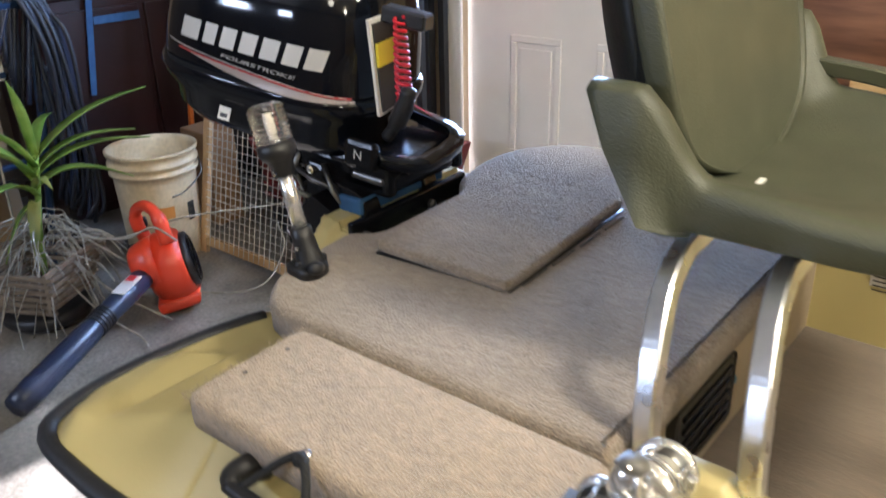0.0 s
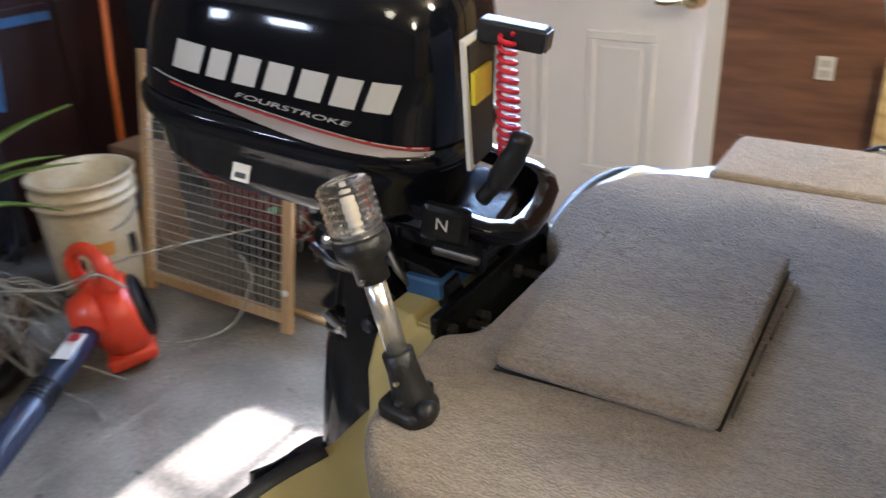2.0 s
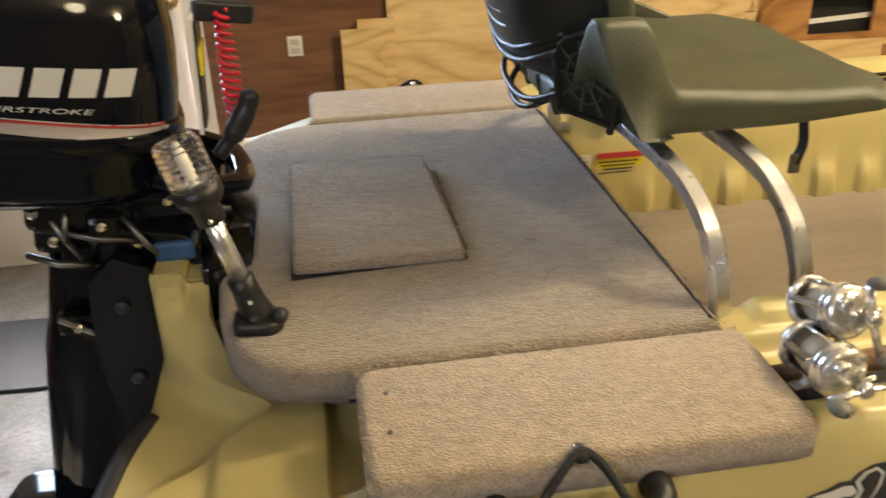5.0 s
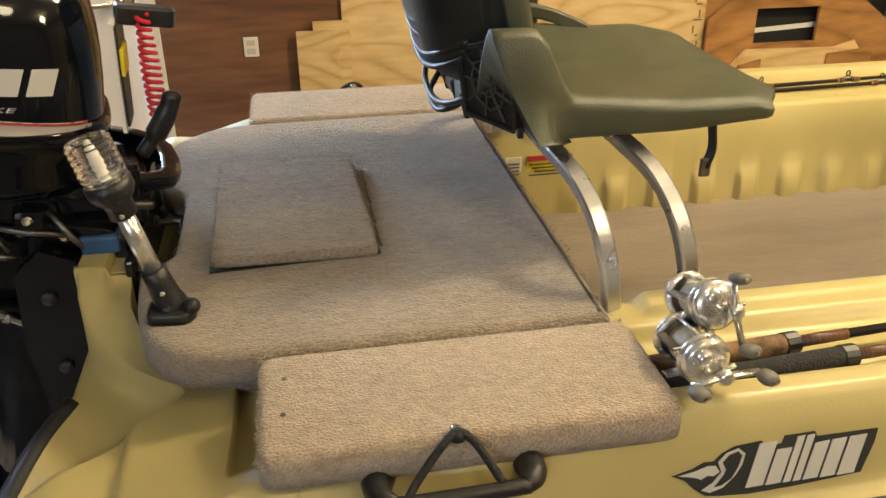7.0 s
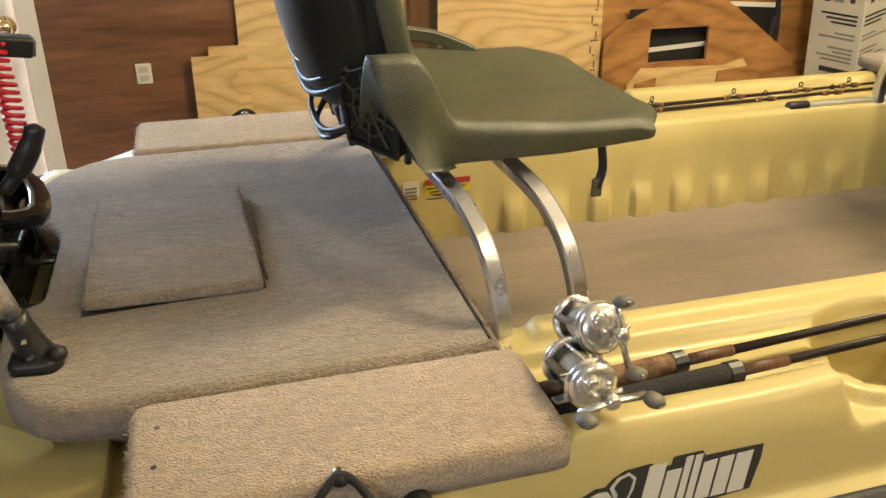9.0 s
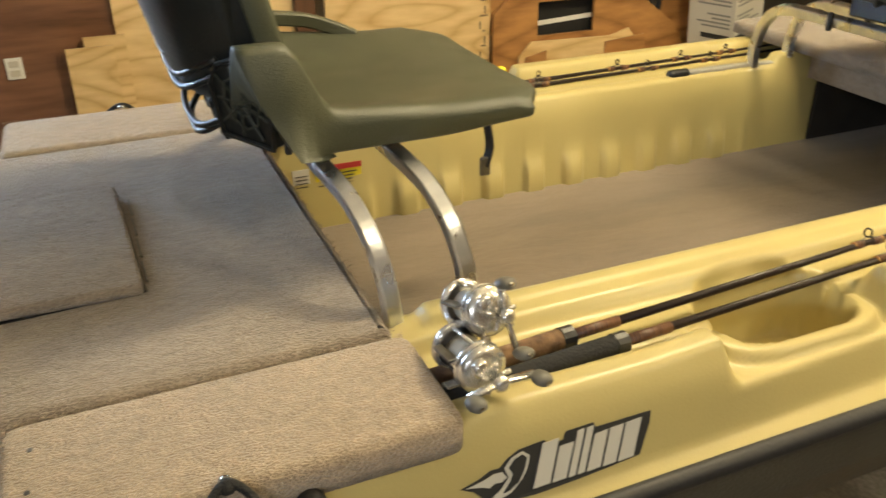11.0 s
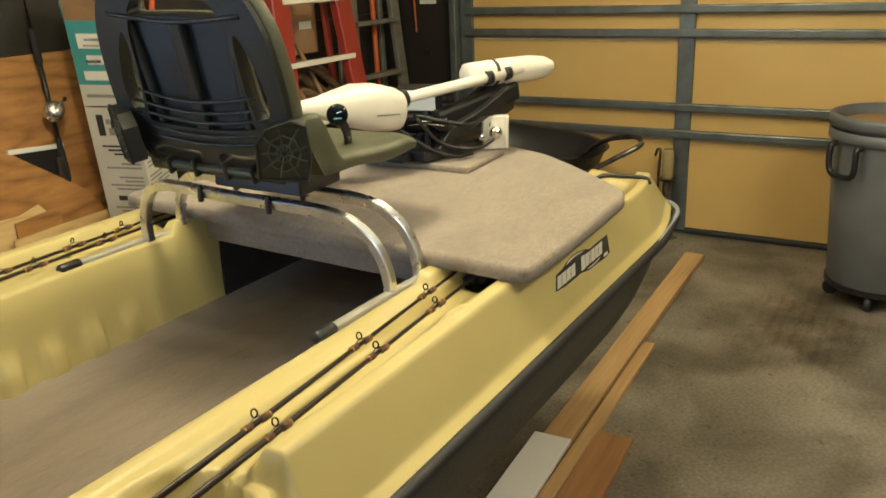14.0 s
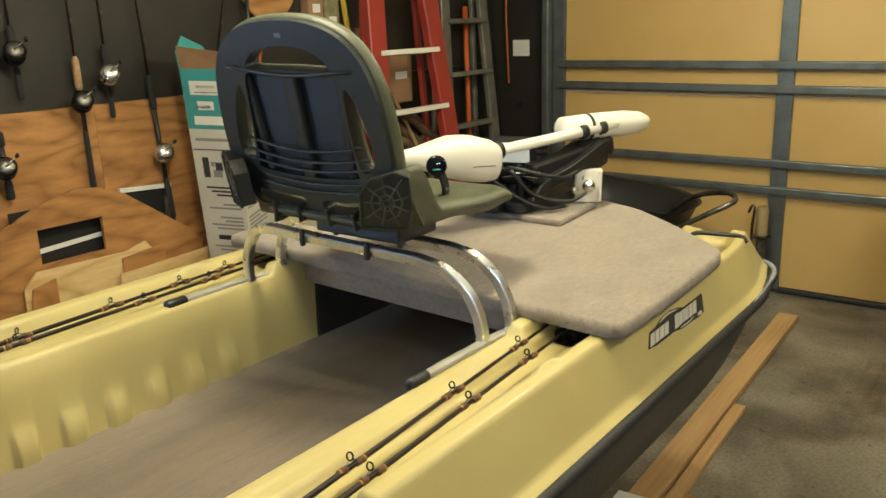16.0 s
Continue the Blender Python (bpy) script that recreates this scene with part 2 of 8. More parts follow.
def carpet(name, tone, pile=(0.45, 1.0, 1.0), worn=0.16, nap=1.0):
    """Cut-pile marine carpet: brushed streaks and trodden patches, tufts, and fibres as relief."""
    mat = bpy.data.materials.new(name)
    mat.use_nodes = True
    n, l = mat.node_tree.nodes, mat.node_tree.links
    b = n["Principled BSDF"]
    b.inputs["Roughness"].default_value, b.inputs["Specular IOR Level"].default_value = 1.0, 0.1
    b.inputs["Sheen Weight"].default_value, b.inputs["Sheen Roughness"].default_value = 0.35, 0.6
    co = n.new("ShaderNodeTexCoord")
    mp = n.new("ShaderNodeMapping")
    mp.inputs["Scale"].default_value = pile
    l.new(co.outputs["Object"], mp.inputs[0])

    def noise(scale, detail, lo, hi, rough=0.5):
        t = n.new("ShaderNodeTexNoise")
        t.inputs["Scale"].default_value, t.inputs["Detail"].default_value, t.inputs["Roughness"].default_value = scale, detail, rough
        l.new(mp.outputs[0], t.inputs["Vector"])
        r = n.new("ShaderNodeMapRange")
        r.inputs[1].default_value, r.inputs[2].default_value, r.inputs[3].default_value, r.inputs[4].default_value = 0.3, 0.7, lo, hi
        l.new(t.outputs[0], r.inputs[0])
        return t.outputs[0], r.outputs[0]

    def both(p, q, op):
        m = n.new("ShaderNodeMath")
        m.operation = op
        l.new(p, m.inputs[0])
        l.new(q, m.inputs[1])
        return m.outputs[0]
    _, patch = noise(7.0, 5.0, 1 - worn, 1 + worn, 0.6)
    tuft_h, tuft = noise(95.0, 3.0, 1 - 0.15 * nap, 1 + 0.15 * nap)
    hair_h, hair = noise(420.0, 2.0, 1 - 0.22 * nap, 1 + 0.22 * nap)
    gain = both(both(patch, tuft, "MULTIPLY"), hair, "MULTIPLY")
    sc = n.new("ShaderNodeVectorMath")
    sc.operation = "SCALE"
    sc.inputs[0].default_value = tone
    l.new(gain, sc.inputs["Scale"])
    l.new(sc.outputs[0], b.inputs["Base Color"])
    bp = n.new("ShaderNodeBump")
    bp.inputs["Strength"].default_value, bp.inputs["Distance"].default_value = 0.65 * nap, 0.010
    mixed = n.new("ShaderNodeMath")
    mixed.operation = "MULTIPLY_ADD"
    mixed.inputs[1].default_value = 0.55
    l.new(tuft_h, mixed.inputs[0])
    l.new(hair_h, mixed.inputs[2])
    l.new(mixed.outputs[0], bp.inputs["Height"])
    l.new(bp.outputs[0], b.inputs["Normal"])
    return mat


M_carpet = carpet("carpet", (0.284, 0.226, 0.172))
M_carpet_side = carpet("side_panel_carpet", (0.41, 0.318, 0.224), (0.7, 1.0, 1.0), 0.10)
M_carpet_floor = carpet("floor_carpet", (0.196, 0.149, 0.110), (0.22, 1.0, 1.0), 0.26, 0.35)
M_hull = material("tan_plastic", (0.515, 0.43, 0.185), 0.38, second=(0.47, 0.385, 0.16), scale=3, bump=0.05, bump_scale=260, rough_vary=0.06)
M_hull_dark = material("dark_plastic", (0.042, 0.040, 0.032), 0.5, second=(0.056, 0.053, 0.042), scale=4, bump=0.15, bump_scale=150)
M_rubber = material("black_rubber", (0.015, 0.016, 0.02), 0.55, bump=0.1, bump_scale=120)
M_gloss = material("black_lacquer", (0.004, 0.005, 0.008), 0.07, spec=0.36)
M_black = material("black_plastic", (0.014, 0.014, 0.015), 0.38, bump=0.12, bump_scale=250)
M_black_gloss = material("black_casting", (0.006, 0.006, 0.007), 0.2, bump=0.1, bump_scale=40, spec=0.3)
M_olive = material("olive_plastic", (0.078, 0.082, 0.051), 0.42, second=(0.066, 0.070, 0.043), scale=12, bump=0.22, bump_scale=420, rough_vary=0.05)
M_shell = material("dark_green_plastic", (0.013, 0.015, 0.014), 0.42, bump=0.1, bump_scale=200)
M_slate = material("slate_blue_panel", (0.020, 0.030, 0.046), 0.42, second=(0.014, 0.022, 0.034), scale=5)
M_alu = material("aluminium", (0.84, 0.85, 0.88), 0.31, 1.0, second=(0.68, 0.70, 0.74), scale=30, rough_vary=0.08, bump=0.05, bump_scale=90)
M_chrome = material("chrome", (0.78, 0.78, 0.76), 0.12, 1.0)
M_steel_dark = material("worn_steel", (0.25, 0.25, 0.24), 0.4, 1.0, second=(0.12, 0.11, 0.1), scale=20)
M_white_door = material("white_door_paint", (0.80, 0.755, 0.70), 0.4, second=(0.75, 0.70, 0.645), scale=3, bump=0.05, bump_scale=70)
M_white = material("white_plastic", (0.78, 0.75, 0.68), 0.35, second=(0.72, 0.69, 0.62), scale=6)
M_brass = material("brass", (0.80, 0.64, 0.36), 0.16, 1.0)
M_panel = wood("dark_panelling", (0.25, 0.115, 0.058), (0.09, 0.036, 0.017), "x", 9, 0.38, 0.12, coat=0.15)
M_ply = wood("plywood", (0.80, 0.59, 0.30), (0.46, 0.25, 0.08), "x", 9, 0.5, 0.22, knots=2.2, grainy=0.85, sharp=2.4)
M_ply_orange = wood("orange_plywood", (0.50, 0.25, 0.085), (0.18, 0.068, 0.020), "x", 8, 0.45, 0.26, knots=2.2, grainy=1.0, sharp=2.0)
M_pine = wood("pine_board", (0.60, 0.40, 0.19), (0.44, 0.26, 0.11), "x", 16, 0.55, 0.05)
M_pine_z = wood("pine_post", (0.55, 0.37, 0.19), (0.40, 0.24, 0.11), "z", 16, 0.55, 0.05)
M_dark_stud = wood("dark_stud", (0.16, 0.07, 0.03), (0.08, 0.035, 0.017), "z", 12, 0.5, 0.1)
M_wall = material("plasterboard", (0.42, 0.33, 0.22), 0.8, second=(0.36, 0.28, 0.18), scale=2, bump=0.1)
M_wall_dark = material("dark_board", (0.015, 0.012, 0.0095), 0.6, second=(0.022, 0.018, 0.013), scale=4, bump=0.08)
M_ceiling = material("ceiling_board", (0.46, 0.40, 0.31), 0.8, second=(0.40, 0.345, 0.265), scale=2)
M_door_panel = material("insulation_board", (0.62, 0.42, 0.155), 0.55, second=(0.55, 0.36, 0.12), scale=1.3, bump=0.08, bump_scale=30, rough_vary=0.08)
M_door_steel = material("galvanised_blue_grey", (0.17, 0.19, 0.19), 0.42, 0.6, second=(0.12, 0.135, 0.135), scale=9, rough_vary=0.1)

# shade of the dim west and south sides put into the wall colour
M_wall_shade = material("shaded_brown_board", (0.16, 0.115, 0.075), 0.8, second=(0.11, 0.08, 0.05), scale=2, bump=0.1)
M_reel = material("satin_silver", (0.80, 0.79, 0.76), 0.24, 0.85)

# ---- the garage ----
WY, EX, WX, SY, TOP = 1.80, 5.02, -3.3, -3.9, 2.6
tagged(part("floor", slab((EX - WX + 0.8, WY - SY + 0.6, 0.1), ((EX + WX) / 2, (WY + SY) / 2, -0.05)), M_concrete), "stained grey concrete garage floor", "floor", kind="structure")
tagged(part("ceiling", slab((EX - WX + 0.8, WY - SY + 0.6, 0.1), ((EX + WX) / 2, (WY + SY) / 2, TOP + 0.05)), M_ceiling), "plain brown board garage ceiling", "ceiling", kind="structure")
DX0, DX1, DH = -1.44, -0.42, 2.04


def wall(name, x0, x1, y0, y1, z0, z1, mat, label):
    return tagged(part(name, slab((x1 - x0, y1 - y0, z1 - z0), ((x0 + x1) / 2, (y0 + y1) / 2, (z0 + z1) / 2)), mat), label, "wall", kind="structure")


wall("wall_north_a", WX, DX0 - 0.02, WY, WY + 0.12, 0, TOP, M_wall, "tan plasterboard garage wall beside the door")
wall("wall_north_b", DX1 + 0.02, EX + 0.3, WY, WY + 0.12, 0, TOP, M_wall, "tan plasterboard garage wall behind leaning boards")
wall("wall_north_c", DX0 - 0.02, DX1 + 0.02, WY, WY + 0.12, DH + 0.02, TOP, M_wall, "tan plasterboard wall above the door")
wall("wall_west", WX - 0.12, WX, SY, WY + 0.12, 0, TOP, M_wall_shade, "brown board end wall, darkened for shade")
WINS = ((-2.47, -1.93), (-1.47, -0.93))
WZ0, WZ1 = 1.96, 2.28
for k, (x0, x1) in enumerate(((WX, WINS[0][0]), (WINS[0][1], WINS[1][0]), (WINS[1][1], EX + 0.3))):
    wall("wall_south_" + "abc"[k], x0, x1, SY - 0.12, SY, 0, TOP, M_wall_shade, "brown board garage wall, darkened for shade")
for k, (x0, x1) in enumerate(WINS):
    wall("wall_south_" + "de"[k], x0, x1, SY - 0.12, SY, 0, WZ0, M_wall_shade, "brown board wall under a window, darkened for shade")
    wall("wall_south_" + "fg"[k], x0, x1, SY - 0.12, SY, WZ1, TOP, M_wall_shade, "brown board wall above a window, darkened for shade")
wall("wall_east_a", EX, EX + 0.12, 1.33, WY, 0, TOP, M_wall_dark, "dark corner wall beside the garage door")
wall("wall_east_b", EX, EX + 0.12, SY, 1.33, 2.2, TOP, M_wall, "wall above the garage door")

# dark wood panelling on the north wall, with its outlet
tagged(part("wall_panelling", slab((1.26, 0.012, 2.3), (0.27, WY - 0.006, 1.15)), M_panel), "dark brown wood-grain panelling beside the door", "wall", kind="structure")
outlet = thing("wall_outlet", "small white electrical outlet on dark panelling", "outlet")
part("cover_plate", slab((0.052, 0.006, 0.07), (-0.05, WY - 0.016, 0.762), 0.003), M_white, outlet)
for dz in (0.015, -0.015):
    part("socket", slab((0.030, 0.004, 0.020), (-0.05, WY - 0.0205, 0.762 + dz), 0.0015), material("ivory_socket", (0.55, 0.5, 0.42), 0.4), outlet)

# white door with panes above and two raised panels below
door = tagged(new("door_1"), "white half-glazed door with brass knob, closed", "door", kind="structure")
LZ0, LZ1, LX0, LX1 = 1.012, 1.90, -1.222, -0.578
for x0, x1, z0, z1 in ((DX0, LX0, 0, DH), (LX1, DX1, 0, DH), (LX0, LX1, 0, LZ0), (LX0, LX1, LZ1, DH)):
    part("door_leaf", slab((x1 - x0, 0.045, z1 - z0), ((x0 + x1) / 2, WY + 0.05, (z0 + z1) / 2)), M_white_door, door)
for px in (-1.095, -0.695):
    o = rounded([(px - 0.12, 0.300), (px + 0.12, 0.300), (px + 0.12, 0.810), (px - 0.12, 0.810)], 0.004, 2)
    up = Matrix.Translation((0, WY + 0.0275, 0)) @ Matrix.Rotation(radians(90), 4, "X")
    bm = bmesh.new()
    for a, b, h in ((0.0, 0.028, 0.008),):
        for q0, q1, r0, r1 in ((px - 0.12, px + 0.12, 0.300, 0.328), (px - 0.12, px + 0.12, 0.782, 0.810), (px - 0.12, px - 0.092, 0.328, 0.782), (px + 0.092, px + 0.12, 0.328, 0.782)):
            slab((q1 - q0, 0.009, r1 - r0), ((q0 + q1) / 2, WY + 0.0245, (r0 + r1) / 2), 0.0035, bm)
    part("panel_moulding", bm, M_white_door, door)
    part("raised_panel", slab((0.15, 0.008, 0.41), (px, WY + 0.0255, 0.555), 0.003), M_white_door, door)
for z in (LZ0 + 0.012, LZ1 - 0.012):
    part("glazing_bead", slab((LX1 - LX0 + 0.05, 0.018, 0.035), ((LX0 + LX1) / 2, WY + 0.022, z), 0.004), M_white_door, door)
for x in (LX0 - 0.008, LX1 + 0.008):
    part("glazing_bead", slab((0.035, 0.018, LZ1 - LZ0 - 0.012), (x, WY + 0.0255, (LZ0 + LZ1) / 2), 0.004), M_white_door, door)
for k in (1, 2):
    part("muntin", slab((0.018, 0.02, LZ1 - LZ0 - 0.03), (LX0 + (LX1 - LX0) * k / 3, WY + 0.04, (LZ0 + LZ1) / 2), 0.003), M_white_door, door)
    part("muntin", slab((LX1 - LX0 - 0.03, 0.016, 0.018), ((LX0 + LX1) / 2, WY + 0.04, LZ0 + (LZ1 - LZ0) * k / 3), 0.003), M_white_door, door)
glass = bpy.data.materials.new("window_glass")
glass.use_nodes = True
glass.node_tree.nodes["Principled BSDF"].inputs["Transmission Weight"].default_value = 1.0
glass.node_tree.nodes["Principled BSDF"].inputs["Roughness"].default_value = 0.0
pane = part("pane", slab((LX1 - LX0, 0.004, LZ1 - LZ0), ((LX0 + LX1) / 2, WY + 0.055, (LZ0 + LZ1) / 2)), glass, door)
pane.visible_shadow = False
part("door_knob", lathe([(0.032, 0), (0.032, 0.006), (0.012, 0.01), (0.011, 0.03), (0.022, 0.038), (0.029, 0.05), (0.026, 0.063), (0.012, 0.07)], (-0.455, WY + 0.027, 0.935), 24, turn=Matrix.Rotation(radians(90), 4, "X")), M_brass, door, "polished brass knob", True)
part("deadbolt", lathe([(0.030, 0), (0.031, 0.010), (0.024, 0.016), (0.010, 0.020)], (-0.455, WY + 0.027, 1.073), 20, turn=Matrix.Rotation(radians(90), 4, "X")), M_brass, door, "brass deadbolt", True)
part("door_lever", tube(smooth_path([(-0.455, WY - 0.035, 0.935), (-0.49, WY - 0.04, 0.931), (-0.54, WY - 0.035, 0.923), (-0.565, WY - 0.03, 0.926)]), [0.008] * 18 + [0.011], 10), M_brass, door, "brass lever", True)
for x0, x1, z0, z1 in ((DX0 - 0.075, DX0 - 0.005, 0, DH + 0.07), (DX1 + 0.005, DX1 + 0.068, 0, DH + 0.07), (DX0 - 0.005, DX1 + 0.005, DH + 0.005, DH + 0.07)):
    tagged(part("door_trim", slab((x1 - x0, 0.018, z1 - z0), ((x0 + x1) / 2, WY - 0.009, (z0 + z1) / 2), 0.004), M_white_door), "white painted door casing", "trim", kind="structure")

# daylight view outside the panes: a pale plain backdrop
tagged(part("ground_outside", slab((30, 30, 0.1), (0, 17.2, -0.15)), material("outdoor_paving", (0.4, 0.39, 0.36), 0.8, second=(0.32, 0.31, 0.29), scale=3)), "pale paved yard outside the door", "ground", kind="structure")

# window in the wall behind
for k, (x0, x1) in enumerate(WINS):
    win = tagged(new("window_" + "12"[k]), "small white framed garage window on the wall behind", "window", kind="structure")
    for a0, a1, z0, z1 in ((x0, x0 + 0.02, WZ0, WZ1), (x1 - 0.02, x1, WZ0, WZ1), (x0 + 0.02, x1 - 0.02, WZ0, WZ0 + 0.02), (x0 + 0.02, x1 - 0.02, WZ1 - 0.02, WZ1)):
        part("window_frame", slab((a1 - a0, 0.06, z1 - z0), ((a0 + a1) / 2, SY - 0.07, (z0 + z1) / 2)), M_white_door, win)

# sectional garage door: yellow insulation boards in a blue-grey steel frame
gdoor = tagged(new("garage_door"), "closed sectional garage door, yellow boards in grey steel frame", "garage door", kind="structure")
GY = [1.30, -0.05, -1.40, -2.75, -3.85]
GZ = [0.0, 0.54, 1.08, 1.62, 2.16]
for i in range(4):
    for k in range(4):
        part("insulation_panel", slab((0.02, GY[i] - GY[i + 1] - 0.01, GZ[k + 1] - GZ[k] - 0.006), (EX + 0.015, (GY[i] + GY[i + 1]) / 2, (GZ[k] + GZ[k + 1]) / 2)), M_door_panel, gdoor)
for y in GY:
    part("stile", slab((0.025, 0.085, 2.16), (EX - 0.012, y, 1.08), 0.004), M_door_steel, gdoor, "grey steel upright")
for pair in ((0.578, 0.725), (1.12, 1.245), (1.66, 1.785)):
    for z in pair:
        part("rail", slab((0.03, 5.2, 0.045), (EX - 0.033, -1.3, z), 0.008), M_door_steel, gdoor, "grey steel stiffening rail")
part("bottom_seal", slab((0.05, 5.2, 0.03), (EX, -1.3, 0.016), 0.008), M_rubber, gdoor)
part("door_track", slab((0.06, 0.05, 2.3), (EX - 0.06, 1.36, 1.15), 0.01), M_door_steel, gdoor)

# ---- the boat ----
ashore = set(scene.objects)
YC = 0.02
boat = thing("fishing_boat", "tan and black moulded plastic bass fishing boat on lumber", "boat")


def hull_plan(x):
    """Half width of the rub line at x."""
    stern = 1 + 0.05 * (1 - smoothstep(-0.10, 0.40, x)) - 0.075 * (1 - smoothstep(-0.27, -0.14, x)) ** 2
    bow = 1 - 0.10 * smoothstep(2.55, 3.02, x) ** 2
    return 0.655 * stern * bow


BASE = [(0.345, 0.80), (0.356, 0.842), (0.360, 0.858), (0.366, 0.866), (0.376, 0.869), (0.390, 0.8685), (0.396, 0.8665), (0.402, 0.8660), (0.420, 0.8660), (0.427, 0.8640), (0.433, 0.8540), (0.438, 0.8480), (0.446, 0.8455), (0.470, 0.8445), (0.500, 0.8445),
        (0.513, 0.848), (0.522, 0.862), (0.530, 0.878), (0.536, 0.885), (0.544, 0.8885), (0.564, 0.8885), (0.570, 0.8870), (0.5745, 0.8820), (0.582, 0.866), (0.606, 0.818), (0.6285, 0.773), (0.632, 0.768), (0.637, 0.765), (0.652, 0.757), (0.657, 0.746)]
DS = [0.0, 0.16, 0.30, 0.33] + [0.36 + 0.004 * k for k in range(75)]
BD, BZ = [b[0] for b in BASE], [b[1] for b in BASE]


def stern_z(x, d):
    """Height of the stern pad at x and d: rising forward, creased towards the stern, with one flat side face falling to the rub line."""
    rise = min(1.0, max(0.0, x + 0.15) / 0.165)
    flat = 0.782 + rise * (0.018 + 0.042 * smoothstep(0.40, 0.58, d)) - 0.012 * (1 - smoothstep(-0.152, -0.136, x)) * (1 - smoothstep(0.545, 0.590, d))
    flat -= 0.020 * smoothstep(-0.016, -0.012, x) * (1 - smoothstep(0.52, 0.54, d))
    nose = float(np.interp(d, [0.40, 0.505, 0.565, 0.60, 0.66], [-0.222, -0.210, -0.186, -0.195, -0.190]))
    edge = stern_edge(d)
    if x < nose:
        flat -= (flat - 0.752) * min(1.0, (nose - x) / (nose - edge)) ** 1.3
    brow = float(np.interp(x, [-0.27, -0.20, -0.121, -0.028, 0.03, 0.30], [0.640, 0.621, 0.589, 0.572, 0.567, 0.560]))
    if d > brow:
        flat += (0.750 - flat) * min(1.0, (d - brow) / (0.657 - brow))
    return flat


def stern_edge(d):
    """x of the stern's aft edge."""
    return float(np.interp(d, [0.15, 0.285, 0.35, 0.43, 0.52, 0.60, 0.66], [-0.236, -0.236, -0.257, -0.269, -0.275, -0.266, -0.236]))


def hull_z(x, d):
    """Height of the moulded top at x and at the distance d from the centre line, outside the cockpit wall."""
    low = 1 - smoothstep(0.70, 1.15, x)
    out = 0.020 * low * smoothstep(0.50, 0.53, d) * (1 - smoothstep(0.60, 0.65, d))
    z = float(np.interp(d - out, BD, BZ)) - 0.016 * low * smoothstep(0.52, 0.545, d) * (1 - smoothstep(0.59, 0.62, d))
    if x < 0.059:
        return 0.742
    if x < 0.30:
        keep = (1 - smoothstep(0.09, 0.30, x)) * smoothstep(0.53, 0.55, d)
        z += (stern_z(x, d) - z) * keep
    cap = 0.862 + 0.05 * smoothstep(0.468, 0.50, x)
    if x < 0.5 and z > cap:
        z = cap
    bay = smoothstep(0.822, 0.846, x) * (1 - smoothstep(1.110, 1.140, x)) * smoothstep(0.50, 0.530, d)
    if d < 0.63:
        z -= max(0.0, z - 0.822) * bay
    bx, bd = (x - 0.988) / 0.112, (d - 0.508) / 0.072
    reach = (abs(bx) ** 3.6 + abs(bd) ** 3.6) ** (1 / 3.6)
    brim = bay * (1 - smoothstep(1.17, 1.30, reach)) * (1 - smoothstep(0.600, 0.612, d))
    z = max(z, 0.822 + 0.016 * brim) if brim > 0 else z
    bowl = 1 - smoothstep(0.88, 1.0, reach)
    z = z * (1 - bowl) + 0.735 * bowl if bowl > 0 and z > 0.735 else z
    arch = 1 - smoothstep(0.86, 1.0, math.hypot((x - 0.99) / 0.13, (d - 0.50) / 0.085))
    if d < 0.50:
        z -= 0.016 * arch * (1 - bowl) * smoothstep(0.40, 0.43, d)
    wedge = (1 - smoothstep(0.35, 1.0, abs(x - 1.665) / 0.05)) * (1 - smoothstep(0.4, 1.0, abs(d - 0.525) / 0.03))
    z += 0.010 * wedge
    ear = smoothstep(1.785, 1.81, x) * (1 - smoothstep(1.93, 1.96, x)) + 0.6 * smoothstep(0.50, 0.52, x) * (1 - smoothstep(0.56, 0.58, x))
    z += 0.024 * ear * smoothstep(0.360, 0.372, d) * (1 - smoothstep(0.400, 0.415, d))
    pocket = smoothstep(1.86, 1.90, x) * (1 - smoothstep(2.30, 2.4, x)) * smoothstep(0.42, 0.44, d) * (1 - smoothstep(0.53, 0.55, d))
    z -= 0.05 * pocket
    hollow = smoothstep(2.58, 2.62, x) * (1 - smoothstep(2.84, 2.87, x)) * smoothstep(0.40, 0.42, d) * (1 - smoothstep(0.535, 0.555, d))
    z -= 0.05 * hollow
    return min(z, 0.880 + 0.05 * (1 - smoothstep(2.2, 2.6, x)), 0.874 - (x - 2.895) * 1.05) if x > 2.2 else z


def hull_section(x):
    """(distance from the centre line, height) from the centre outward and down to the rub line."""
    k = hull_plan(x) / 0.655
    cock = smoothstep(0.36, 0.44, x) * (1 - smoothstep(2.50, 2.60, x))
    c = math.cos(2 * math.pi * (x - 0.03) / 0.105)
    flute = 0.018 * smoothstep(-0.3, 0.5, c) * smoothstep(0.62, 0.7, x) * (1 - smoothstep(1.66, 1.72, x))
    zf = 0.64 * cock + (0.742 if x < 0.059 else 0.80) * (1 - cock)
    p = [(0.0, zf), (0.16, zf), (0.28, zf), (0.315, zf)]
    for q, f in ((0.0, 0.75), (0.09, 0.85), (0.17, 1.0), (0.28, 0.95), (0.36, 0.72), (0.42, 0.42), (0.48, 0.16), (0.60, 0.02), (0.80, 0.0)):
        p.append((0.333 + 0.021 * q - flute * f, zf + 0.205 * q * cock + 0.001 * q))
    p += [(d, hull_z(x, d)) for d in DS[4:]]
    return [(d * k, z) for d, z in p]


